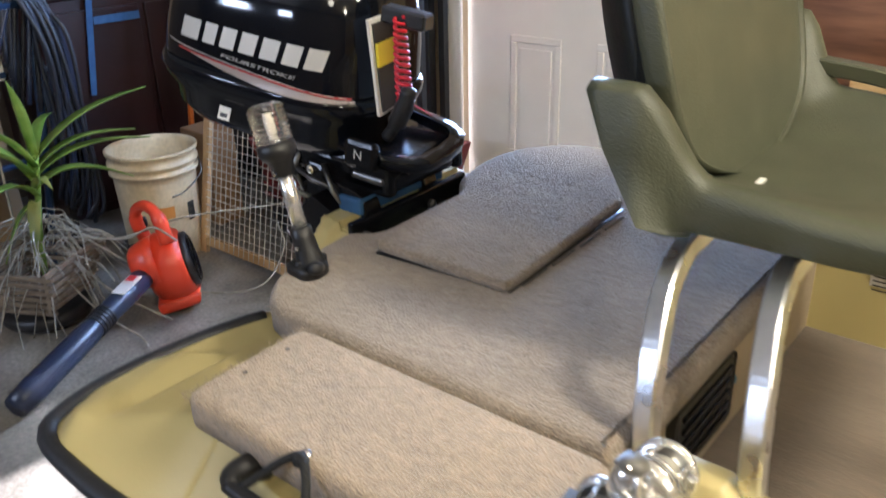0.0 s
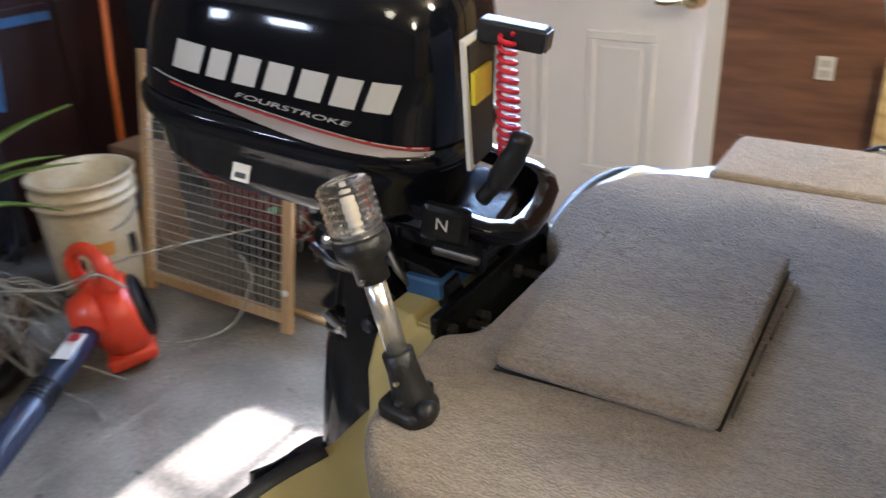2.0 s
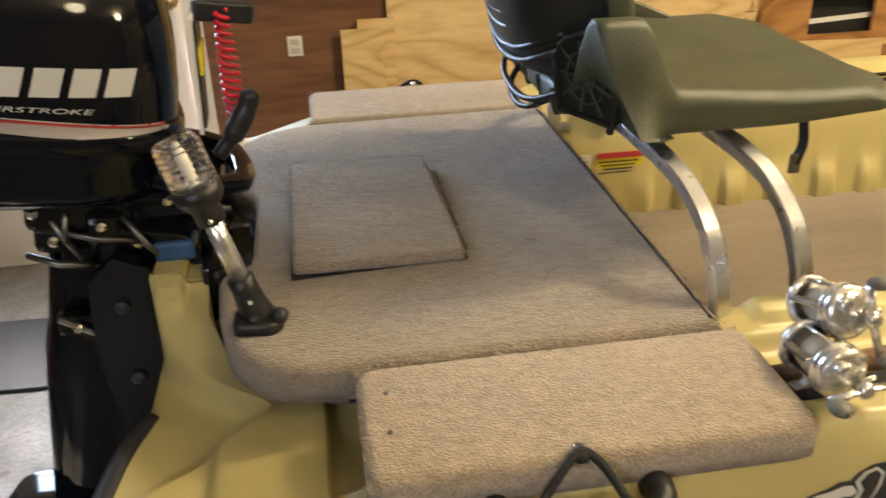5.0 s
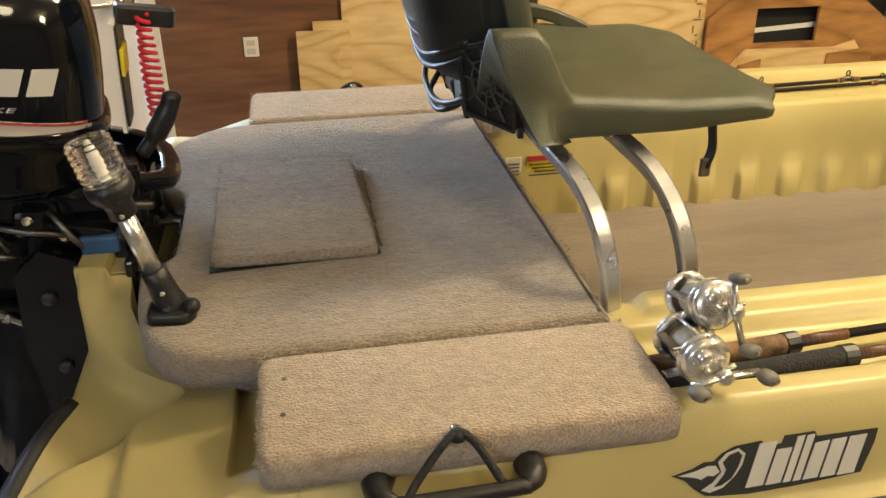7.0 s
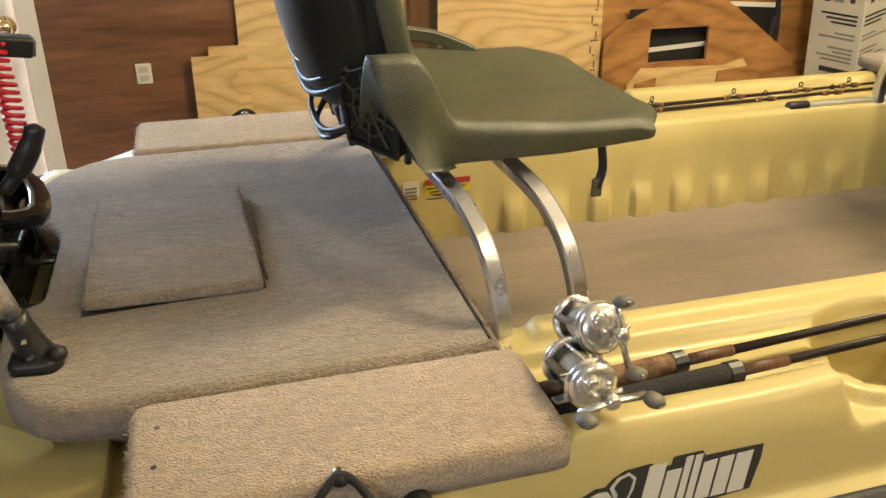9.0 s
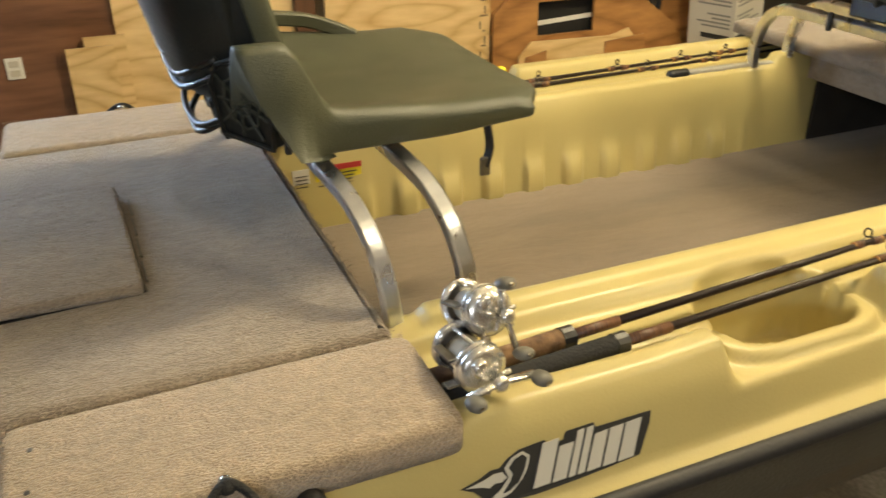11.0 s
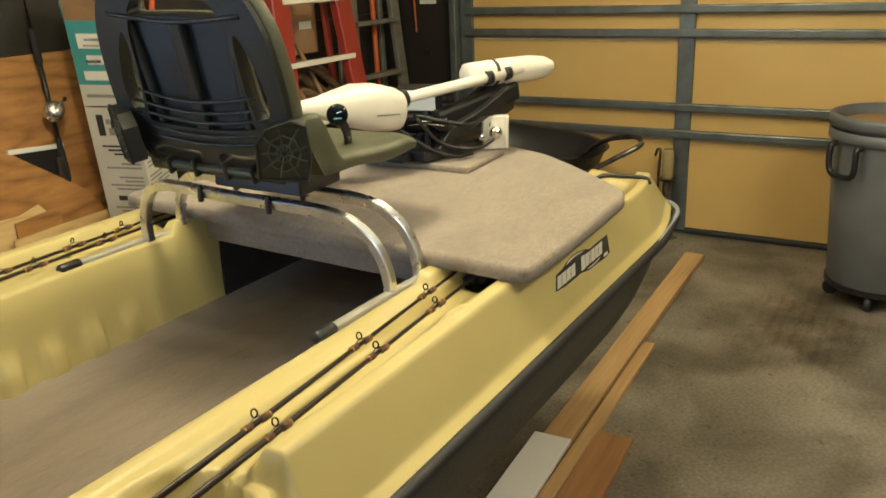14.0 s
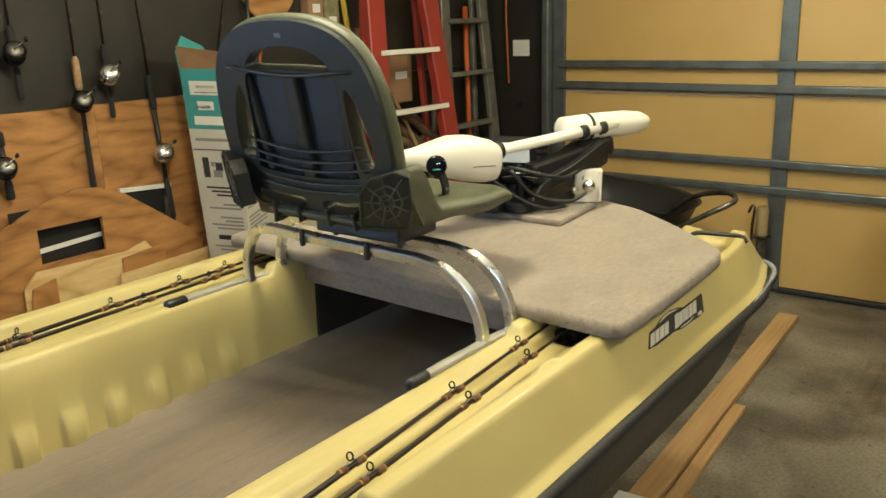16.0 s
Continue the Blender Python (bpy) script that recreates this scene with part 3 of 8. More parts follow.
xs = sorted(set([-0.21, 0.055, 0.061] + [round(-0.20 + 0.02 * i, 3) for i in range(160) if -0.20 + 0.02 * i < 2.96] + [2.965, 2.98, 2.99, 3.0, 3.005, 3.012] + [round(2.58 + 0.01 * i, 3) for i in range(38)] + [round(0.80 + 0.006 * i, 4) for i in range(62)]
                + [round(0.62 + 0.0105 * i, 4) for i in range(108)] + [1.78, 1.785, 1.79, 1.795, 1.805, 1.81, 1.93, 1.935, 1.945, 1.95, 1.955, 1.965, 1.86, 1.87, 1.89, 0.50, 0.505, 0.51, 0.515, 0.52, 0.56, 0.565, 0.57] + [0.375, 0.385, 0.395, 0.405, 0.415, 0.425]))
half = [hull_section(x) for x in xs]
loops = []
for x, h in zip(xs, half):
    drop = 0.02 * smoothstep(2.985, 3.012, x)
    near = [(x, YC - d, z - (drop if z > 0.76 else 0)) for d, z in h[::-1]]
    loops.append(near + [(x, YC + d, z - (drop if z > 0.76 else 0)) for d, z in h[1:]])
deck_bm = rings(loops, closed=False)
deck_bm.verts.ensure_lookup_table()
count = len(loops[0])
skin = list(deck_bm.verts)
for vs in (skin[:count], skin[-count:]):
    lo = [deck_bm.verts.new((v.co.x, v.co.y, 0.744)) for v in vs]
    for a, b, c, d in zip(vs, vs[1:], lo[1:], lo):
        deck_bm.faces.new((a, b, c, d))
part("hull_top", deck_bm, M_hull, boat, "tan moulded upper hull with rod trays", True)
# lower hull: two pontoons and a tunnel, dark
low = []
for x in xs[::3] + [xs[-1]]:
    w = hull_plan(x)
    rock = 0.16 * smoothstep(2.2, 3.012, x) ** 2 + 0.05 * (1 - smoothstep(-0.27, 0.1, x))
    pts = [(w + 0.002, 0.742), (w - 0.012, 0.738), (w - 0.03, 0.70), (w - 0.042, 0.60 + rock * 0.5), (w - 0.06, 0.54 + rock * 0.7), (w - 0.11, 0.50 + rock), (w - 0.25, 0.49 + rock), (w - 0.33, 0.54 + rock), (0.0, 0.56 + rock)]
    low.append([(x, YC - d, z) for d, z in pts] + [(x, YC + d, z) for d, z in pts[-2::-1]])
part("hull_bottom", rings(low, closed=False), M_hull_dark, boat, "matt black lower hull", False)


def rub_line():
    right = [(x, hull_plan(x)) for x in [-0.2 + 0.1 * i for i in range(1, 32) if -0.2 + 0.1 * i < 2.9]]
    pts = [(-0.236, -0.30), (-0.258, -0.37), (-0.270, -0.45), (-0.277, -0.54), (-0.264, -0.625), (-0.224, -0.678)] + [(x, -w - 0.004) for x, w in right] + [(2.93, -0.62), (3.0, -0.575), (3.02, -0.48), (3.02, 0.0)]
    pts = [(x, YC + y, 0.747) for x, y in pts]
    mirror = [(x, 2 * YC - y, z) for x, y, z in pts[-2::-1]]
    return pts + mirror


part("rub_rail", tube(smooth_path(rub_line(), 4), 0.0135, 10), M_rubber, boat, "black rubber rub rail", True)

# transom pad and moulded swoop at the stern
PW = 0.156
pad = rings([[(x, YC + s * PW, z) for x, z in ((-0.236, 0.55), (-0.236, 0.870), (-0.230, 0.878), (-0.194, 0.878), (-0.188, 0.866), (-0.166, 0.865), (-0.160, 0.858), (-0.160, 0.55))] for s in (-1, 1)])
part("transom", pad, M_hull, boat, "tan transom pad under the motor clamps")


LIP_D = [0.150, 0.190, 0.219, 0.250, 0.282, 0.306, 0.322, 0.335, 0.347, 0.366, 0.398, 0.430, 0.459, 0.510]
LIP_X = [-0.232, -0.229, -0.219, -0.190, -0.150, -0.113, -0.088, -0.080, -0.085, -0.111, -0.152, -0.199, -0.226, -0.270]
LIP_Z = [0.874, 0.852, 0.829, 0.806, 0.793, 0.789, 0.787, 0.786]
for s in (-1, 1):
    bm = bmesh.new()
    grid = []
    for r in range(110):
        d = 0.150 + 0.507 * r / 109
        xa = stern_edge(d)
        xr = max(xa + 0.004, float(np.interp(d, LIP_D, LIP_X)))
        xf = float(np.interp(d, [0.15, 0.20, 0.25, 0.30, 0.335], [-0.160, -0.158, -0.135, -0.02, 0.062]))
        s1 = min(max(-0.130, xr + 0.006), xf - 0.006)
        s2 = min(-0.018, xf - 0.004)
        s2 = max(s2, s1 + 0.002)
        s3 = min(max(s2 + 0.001, -0.010), xf - 0.001)
        cols = [xa + (xr - xa) * k / 14 for k in range(14)] + [xr + (s1 - xr) * k / 12 for k in range(12)] + [s1 + (s2 - s1) * k / 8 for k in range(8)] + [s2 + (s3 - s2) * k / 3 for k in range(3)] + [s3 + (xf - s3) * k / 5 for k in range(6)]
        inner = float(np.interp(d, LIP_D[:8], LIP_Z))
        out_ = smoothstep(0.318, 0.345, d)

        def top(x):
            z = inner * (1 - out_) + stern_z(x, d) * out_
            if d < 0.175 and x < -0.193:
                z += 0.004
            if d < 0.24 and x > -0.190:
                z -= 0.010 * (1 - smoothstep(0.16, 0.24, d))
            return z

        lip = top(xr)
        row = []
        for n, x in enumerate(cols):
            if n < 14 and xr > xa + 0.005:
                w = n / 14
                z = 0.752 + (lip - 0.752) * (0.10 * w ** 1.5 + 0.90 * w ** 7)
            else:
                z = top(x)
                if n == 14 and d < 0.34:
                    z -= 0.0015
            k = hull_plan(x) / 0.655
            row.append(bm.verts.new((x, YC + s * d * k, z)))
        grid.append([bm.verts.new((row[0].co.x, row[0].co.y, 0.738))] + row + [bm.verts.new((row[-1].co.x, row[-1].co.y, 0.738))])
    for end in (grid[0], grid[-1]):
        low_row = [bm.verts.new((v.co.x, v.co.y, 0.738)) for v in end]
        grid.insert(0, low_row) if end is grid[0] else grid.append(low_row)
    for p, q in zip(grid, grid[1:]):
        for a, b, c, e in zip(p, p[1:], q[1:], q):
            bm.faces.new((a, b, c, e) if s < 0 else (e, c, b, a))
    bmesh.ops.remove_doubles(bm, verts=bm.verts[:], dist=0.0002)
    bmesh.ops.recalc_face_normals(bm, faces=bm.faces[:])
    part("stern_quarter", bm, M_hull, boat, "tan moulded stern corner with a scooped swoop", True)
# added pale tubes stand for the rub rail's highlight; grab cords at the bow corners
for s in (-1, 1):
    part("rail_highlight", tube(smooth_path([(2.42, YC + s * 0.664, 0.757), (2.65, YC + s * 0.656, 0.758), (2.84, YC + s * 0.640, 0.760), (2.93, YC + s * 0.622, 0.762), (2.985, YC + s * 0.585, 0.764), (3.005, YC + s * 0.53, 0.764)], 5), [0.002] * 5 + [0.004] * 5 + [0.0075] * 16, 8), material("pale_highlight", (0.24, 0.27, 0.32), 0.25), boat, "pale grey strip for the highlight on the rub rail", True)
    part("bow_cord", tube(smooth_path([(2.79, YC + s * 0.395, 0.862), (2.80, YC + s * 0.42, 0.878), (2.805, YC + s * 0.48, 0.882), (2.81, YC + s * 0.545, 0.884), (2.81, YC + s * 0.565, 0.866)], 5), 0.0075, 8), M_black, boat, "black grab cord", True)
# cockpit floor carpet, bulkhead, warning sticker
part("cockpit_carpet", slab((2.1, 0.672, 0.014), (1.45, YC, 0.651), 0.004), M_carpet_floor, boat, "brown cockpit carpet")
part("bulkhead", slab((0.02, 0.68, 0.22), (0.425, YC, 0.755), 0.004), material("beige_board", (0.42, 0.35, 0.25), 0.7, second=(0.36, 0.29, 0.2), scale=12, bump=0.2), boat, "beige bulkhead board under the rear deck")
part("switch_panel", slab((0.012, 0.19, 0.11), (0.441, -0.12, 0.755), 0.012), M_black, boat, "black vented switch panel")
for k in range(5):
    part("slat", slab((0.006, 0.15, 0.007), (0.449, -0.12, 0.717 + 0.019 * k), 0.002), M_black_gloss, boat)
for yy in (-0.235, -0.005):
    part("bolt", lathe([(0.008, 0), (0.008, 0.004), (0.004, 0.007)], (0.436, yy, 0.745), 10, turn=Matrix.Rotation(radians(90), 4, "Y")), material("blue_bolt", (0.05, 0.18, 0.32), 0.3, 0.5), boat)

# stickers on the far inner wall
M_yellow = material("yellow_label", (0.75, 0.62, 0.03), 0.4)
M_paper = material("label_white", (0.75, 0.73, 0.68), 0.5)
M_ink = material("label_ink", (0.03, 0.03, 0.03), 0.5)
M_redink = material("label_red", (0.45, 0.03, 0.03), 0.5)
stick = thing("warning_sticker", "yellow capacity sticker with black and red bars", "sticker")
yw = YC + 0.346
part("sheet", slab((0.10, 0.002, 0.065), (0.615, yw, 0.758)), M_yellow, stick)
part("red_bar", slab((0.10, 0.002, 0.012), (0.615, yw - 0.002, 0.786)), M_redink, stick)
part("white_label", slab((0.035, 0.002, 0.065), (0.535, yw, 0.758)), M_paper, stick)
for k in range(6):
    part("text_bar", slab((0.085 - 0.012 * (k % 3), 0.001, 0.0025), (0.612, yw - 0.0018, 0.772 - 0.008 * k)), M_ink, stick)
    part("text_bar", slab((0.026, 0.001, 0.002), (0.535, yw - 0.0018, 0.776 - 0.008 * k)), M_ink, stick)

# ---- carpeted rear deck ----
rear = thing("rear_deck", "brown carpeted rear casting deck with hatch", "boat deck")
out = [(0.458, -0.404), (0.03, -0.404), (-0.02, -0.404), (-0.075, -0.39), (-0.118, -0.34), (-0.135, -0.26), (-0.142, -0.165), (-0.10, -0.140), (-0.10, 0.075), (-0.145, 0.12), (-0.168, 0.24), (-0.15, 0.33), (-0.08, 0.405), (0.0, 0.418), (0.458, 0.424)]
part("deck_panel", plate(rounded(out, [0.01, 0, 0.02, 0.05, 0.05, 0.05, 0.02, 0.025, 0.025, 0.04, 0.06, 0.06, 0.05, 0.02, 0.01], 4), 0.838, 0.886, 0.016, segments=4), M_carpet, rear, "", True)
skirt = rounded([(0.015, -0.398), (-0.02, -0.398), (-0.072, -0.385), (-0.113, -0.337), (-0.130, -0.26), (-0.136, -0.17), (-0.10, -0.15), (0.015, -0.15)], [0, 0.02, 0.05, 0.05, 0.05, 0.02, 0.01, 0], 4)
part("carpet_edge", rings([[(x + (0.03 if x < 0 else 0) * q, y + 0.055 * q if y < -0.2 else y, 0.862 - 0.078 * q) for x, y in skirt] for q in (0, 0.25, 0.6, 1.0)]), M_carpet, rear, "carpet wrapped over the deck's stern edge", True)
part("hatch_gap", plate([(-0.045, -0.204), (0.1912, -0.190), (0.1803, 0.150), (-0.048, 0.141)], 0.8862, 0.8875), M_black, rear, "dark gap round the hatch")
lid = plate(rounded([(-0.042, -0.207), (0.1885, -0.195), (0.1780, 0.148), (-0.046, 0.138)], 0.012, 3), 0.0, 0.0155, 0.007, turn=Matrix.Translation((0, 0, 0.8965)) @ Matrix.Rotation(radians(0.9), 4, "X") @ Matrix.Rotation(radians(2.2), 4, "Y"), segments=3)
part("hatch_lid", lid, M_carpet, rear, "carpeted hatch lid standing slightly proud", True)
for k in range(4):
    part("hinge_knuckle", tube([(0.1945, -0.165 + 0.075 * k, 0.8885), (0.193, -0.105 + 0.075 * k, 0.8885)], 0.0018, 8), M_steel_dark, rear, "thin steel piano hinge")
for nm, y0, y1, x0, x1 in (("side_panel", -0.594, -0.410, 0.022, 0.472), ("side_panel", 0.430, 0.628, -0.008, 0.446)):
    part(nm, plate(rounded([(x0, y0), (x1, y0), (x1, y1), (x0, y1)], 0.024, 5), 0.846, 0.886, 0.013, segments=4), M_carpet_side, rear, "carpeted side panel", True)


def fuzz(name, parent, outline, z, count, scatter, tilt=None, pile=M_carpet):
    """Loose pile fibres: a frayed fringe along the outline and short strands lying over the face."""
    bm = bmesh.new()
    o = [Vector((x, y)) for x, y in outline]
    n = len(o)
    lengths = [(o[(i + 1) % n] - o[i]).length for i in range(n)]
    mid = sum(o, Vector((0, 0))) / n
    lift = lambda x, y: z + (tilt(x, y) if tilt else 0.0)
    total = sum(lengths)

    def strand(p, q, w):
        d = (q - p).normalized()
        s = d.cross(Vector((RNG.uniform(-1, 1), RNG.uniform(-1, 1), RNG.uniform(-1, 1)))).normalized() * w
        bm.faces.new([bm.verts.new(p - s), bm.verts.new(p + s), bm.verts.new(q)])
    for i in range(n):
        e = (o[(i + 1) % n] - o[i]).normalized() if lengths[i] > 1e-6 else Vector((1, 0))
        out = Vector((e.y, -e.x))
        if out.dot(o[i] - mid) < 0:
            out = -out
        for k in range(int(count * lengths[i] / total + RNG.random())):
            p = o[i] + e * lengths[i] * RNG.random() - out * RNG.uniform(0.001, 0.006)
            q = p + out * RNG.uniform(0.0, 0.006) + e * RNG.gauss(0, 0.003)
            drop = RNG.uniform(0.001, 0.012)
            strand(Vector((*p, lift(*p) - drop)), Vector((*q, lift(*q) - drop + RNG.uniform(-0.001, 0.005))), 0.0006)
    x0, x1, y0, y1 = min(p.x for p in o), max(p.x for p in o), min(p.y for p in o), max(p.y for p in o)
    made = 0
    while made < scatter:
        p = Vector((RNG.uniform(x0, x1), RNG.uniform(y0, y1)))
        if not all((o[(i + 1) % n] - o[i]).cross(p - o[i]) * (1 if (o[1] - o[0]).cross(mid - o[0]) > 0 else -1) > 0 for i in range(n)):
            continue
        made += 1
        q = p + Vector((RNG.gauss(0, 0.006), RNG.gauss(0, 0.003)))
        strand(Vector((*p, lift(*p) - 0.0004)), Vector((*q, lift(*q) + RNG.uniform(0.0004, 0.0022))), 0.0005)
    part(name, bm, pile, parent, "loose frayed carpet fuzz")


RNG = random.Random(11)
lid_tilt = lambda x, y: -0.0384 * x + 0.0157 * y
fuzz("lid_fuzz", rear, [(-0.042, -0.207), (0.1885, -0.195), (0.1780, 0.148), (-0.046, 0.138)], 0.9119, 1100, 1500, lid_tilt)
fuzz("panel_fuzz", rear, [(0.022, -0.594), (0.464, -0.594), (0.464, -0.410), (0.022, -0.410)], 0.8858, 1700, 1800, pile=M_carpet_side)
fuzz("panel_fuzz", rear, [(-0.008, 0.430), (0.446, 0.430), (0.446, 0.628), (-0.008, 0.628)], 0.8858, 900, 500, pile=M_carpet_side)
fuzz("deck_fuzz", rear, [(-0.06, -0.404), (0.458, -0.404), (0.458, 0.424), (0.0, 0.418)], 0.8858, 1500, 4000)
M_knot = material("black_cord", (0.012, 0.012, 0.012), 0.75, bump=0.4, bump_scale=300)
for x, y in ((0.052, -0.462), (0.050, -0.525)):
    part("screw_hole", lathe([(0.0032, 0.0), (0.0030, 0.0016), (0.0012, 0.0010)], (x, y, 0.8855), 10), M_steel_dark, rear, "small rusty screw head", True)
for s, yy in ((-1, -0.588), (1, 0.622)):
    strap = thing("bungee_strap", "black bungee loop holding the deck panel", "strap")
    part("screw", lathe([(0.004, -0.004), (0.0075, 0.0), (0.0075, 0.003), (0.003, 0.006)], (0.222, yy - s * 0.002, 0.889), 12), M_chrome, strap, "small steel screw", True)
    part("knot", lathe([(0.004, -0.008), (0.0085, -0.004), (0.009, 0.002), (0.005, 0.007)], (0.222, yy + s * 0.005, 0.889), 12), M_knot, strap, "", True)
    part("cord", tube(smooth_path([(0.166, yy + s * 0.042, 0.850), (0.178, yy + s * 0.030, 0.860), (0.204, yy + s * 0.014, 0.884), (0.222, yy + s * 0.005, 0.893), (0.238, yy + s * 0.014, 0.885), (0.252, yy + s * 0.030, 0.866), (0.261, yy + s * 0.042, 0.853)], 5), 0.0046, 8), M_knot, strap, "", True)
    grip = thing("carry_handle", "black moulded carry handle on the gunwale", "handle")
    part("bar", tube(smooth_path([(0.148, yy + s * 0.045, 0.846), (0.180, yy + s * 0.046, 0.846), (0.222, yy + s * 0.046, 0.847), (0.260, yy + s * 0.046, 0.848), (0.288, yy + s * 0.045, 0.848)], 5), 0.0085, 12), M_black, grip, "", True)
    for side in (-1, 1):
        xx, zz = 0.218 + side * 0.073, 0.848 + side * 0.001
        leg = smooth_path([(xx + side * 0.002, yy - s * 0.016, zz - 0.016), (xx + side * 0.007, yy + s * 0.012, zz - 0.006), (xx + side * 0.004, yy + s * 0.034, zz - 0.001), (xx - side * 0.008, yy + s * 0.045, zz - 0.001)], 5)
        part("bracket", tube(leg, [0.019 - 0.010 * k / (len(leg) - 1) for k in range(len(leg))], 12), M_black, grip, "", True)

# ---- stern light ----
light = thing("stern_light", "black stern light on steel pole, ribbed clear lens", "boat light")
L0, L1 = Vector((-0.082, -0.298, 0.892)), Vector((-0.145, -0.298, 1.128))
ax = (L1 - L0).normalized()
tilt = ax.to_track_quat("Z", "Y").to_matrix().to_4x4()
part("base", plate(rounded([(-0.112, -0.324), (-0.064, -0.330), (-0.052, -0.313), (-0.058, -0.284), (-0.088, -0.272), (-0.112, -0.284)], 0.010, 3), 0.886, 0.901, 0.005), M_black, light, "", True)
part("socket", lathe([(0.022, -0.012), (0.021, 0.010), (0.018, 0.022), (0.016, 0.045), (0.016, 0.060), (0.012, 0.062)], L0, 16, turn=tilt), M_black, light, "", True)
for s in (-1, 1):
    part("socket_ear", slab((0.012, 0.010, 0.028), L0 + Vector((0.004 * s, 0.019 * s, 0.002)), 0.004), M_black, light)
part("pivot_knob", lathe([(0.008, -0.010), (0.0105, 0.0), (0.008, 0.012)], (-0.057, -0.311, 0.902), 12, turn=Matrix.Rotation(radians(70), 4, "X")), M_black, light, "", True)
part("pole", tube([L0 + ax * 0.055, L0 + ax * 0.152], 0.0112, 16), M_reel, light, "polished steel pole", True)
part("collar", lathe([(0.012, 0.136), (0.0165, 0.138), (0.0170, 0.156), (0.0235, 0.163), (0.0275, 0.170), (0.0275, 0.183), (0.022, 0.186)], L0, 20, turn=tilt), M_black, light, "", True)
prof = []
for k in range(7):
    prof += [(0.0268, 0.186 + k * 0.0072), (0.0268, 0.1895 + k * 0.0072), (0.0240, 0.1905 + k * 0.0072), (0.0240, 0.1925 + k * 0.0072)]
prof += [(0.0235, 0.2370), (0.014, 0.2395)]
lens = bpy.data.materials.new("clear_lens")
lens.use_nodes = True
lb = lens.node_tree.nodes["Principled BSDF"]
lb.inputs["Transmission Weight"].default_value, lb.inputs["Roughness"].default_value, lb.inputs["IOR"].default_value = 1.0, 0.04, 1.45
lb.inputs["Base Color"].default_value = (0.97, 0.96, 0.94, 1)
glassy = part("lens", lathe(prof, L0, 24, turn=tilt), lens, light, "ribbed clear plastic lens", True)
glassy.visible_shadow = False
part("bulb", lathe([(0.004, 0.187), (0.005, 0.20), (0.0055, 0.214), (0.004, 0.225), (0.002, 0.227)], L0, 12, turn=tilt), material("dull_bulb", (0.55, 0.5, 0.42), 0.25), light, "", True)
part("reflector", lathe([(0.018, 0.186), (0.012, 0.190), (0.006, 0.192)], L0, 14, turn=tilt), M_chrome, light, "", True)
for k in (0.145, 0.035):
    part("screw", lathe([(0.0035, 0), (0.0035, 0.003), (0.002, 0.004)], L0 + ax * k + Vector((0.003, -0.0168, 0)), 8, turn=Matrix.Rotation(radians(90), 4, "X")), M_chrome, light)


def holed(outline, holes, x0, x1, m):
    """A sheet in the (y, z) plane with openings, from x0 to x1, placed by m."""
    bm = bmesh.new()
    for loop in [outline] + holes:
        vs = [bm.verts.new((x0, y, z)) for y, z in loop]
        for a, b in zip(vs, vs[1:] + vs[:1]):
            bm.edges.new((a, b))
    bmesh.ops.triangle_fill(bm, edges=bm.edges[:], use_beauty=True)
    made = bmesh.ops.extrude_face_region(bm, geom=bm.faces[:])["geom"]
    for v in made:
        if isinstance(v, bmesh.types.BMVert):
            v.co.x = x1
    bm.transform(m)
    return bm


def round_loop(points, steps=4):
    """A smooth closed loop through (y, z) points."""
    n = len(points)
    p = smooth_path([(0, *points[i % n]) for i in range(-2, n + 3)], steps)
    return [(q.y, q.z) for q in p[2 * steps:(n + 2) * steps]]


def scaled(loop, ky, kz, dz=0.0):
    return [(y * ky, z * kz + dz) for y, z in loop]


# ---- folding boat seats on aluminium hoops ----
M_rib = material("rib_plastic", (0.05, 0.055, 0.042), 0.4)
M_skid = material("dull_foot_bar", (0.40, 0.38, 0.32), 0.5, second=(0.32, 0.30, 0.25), scale=12)


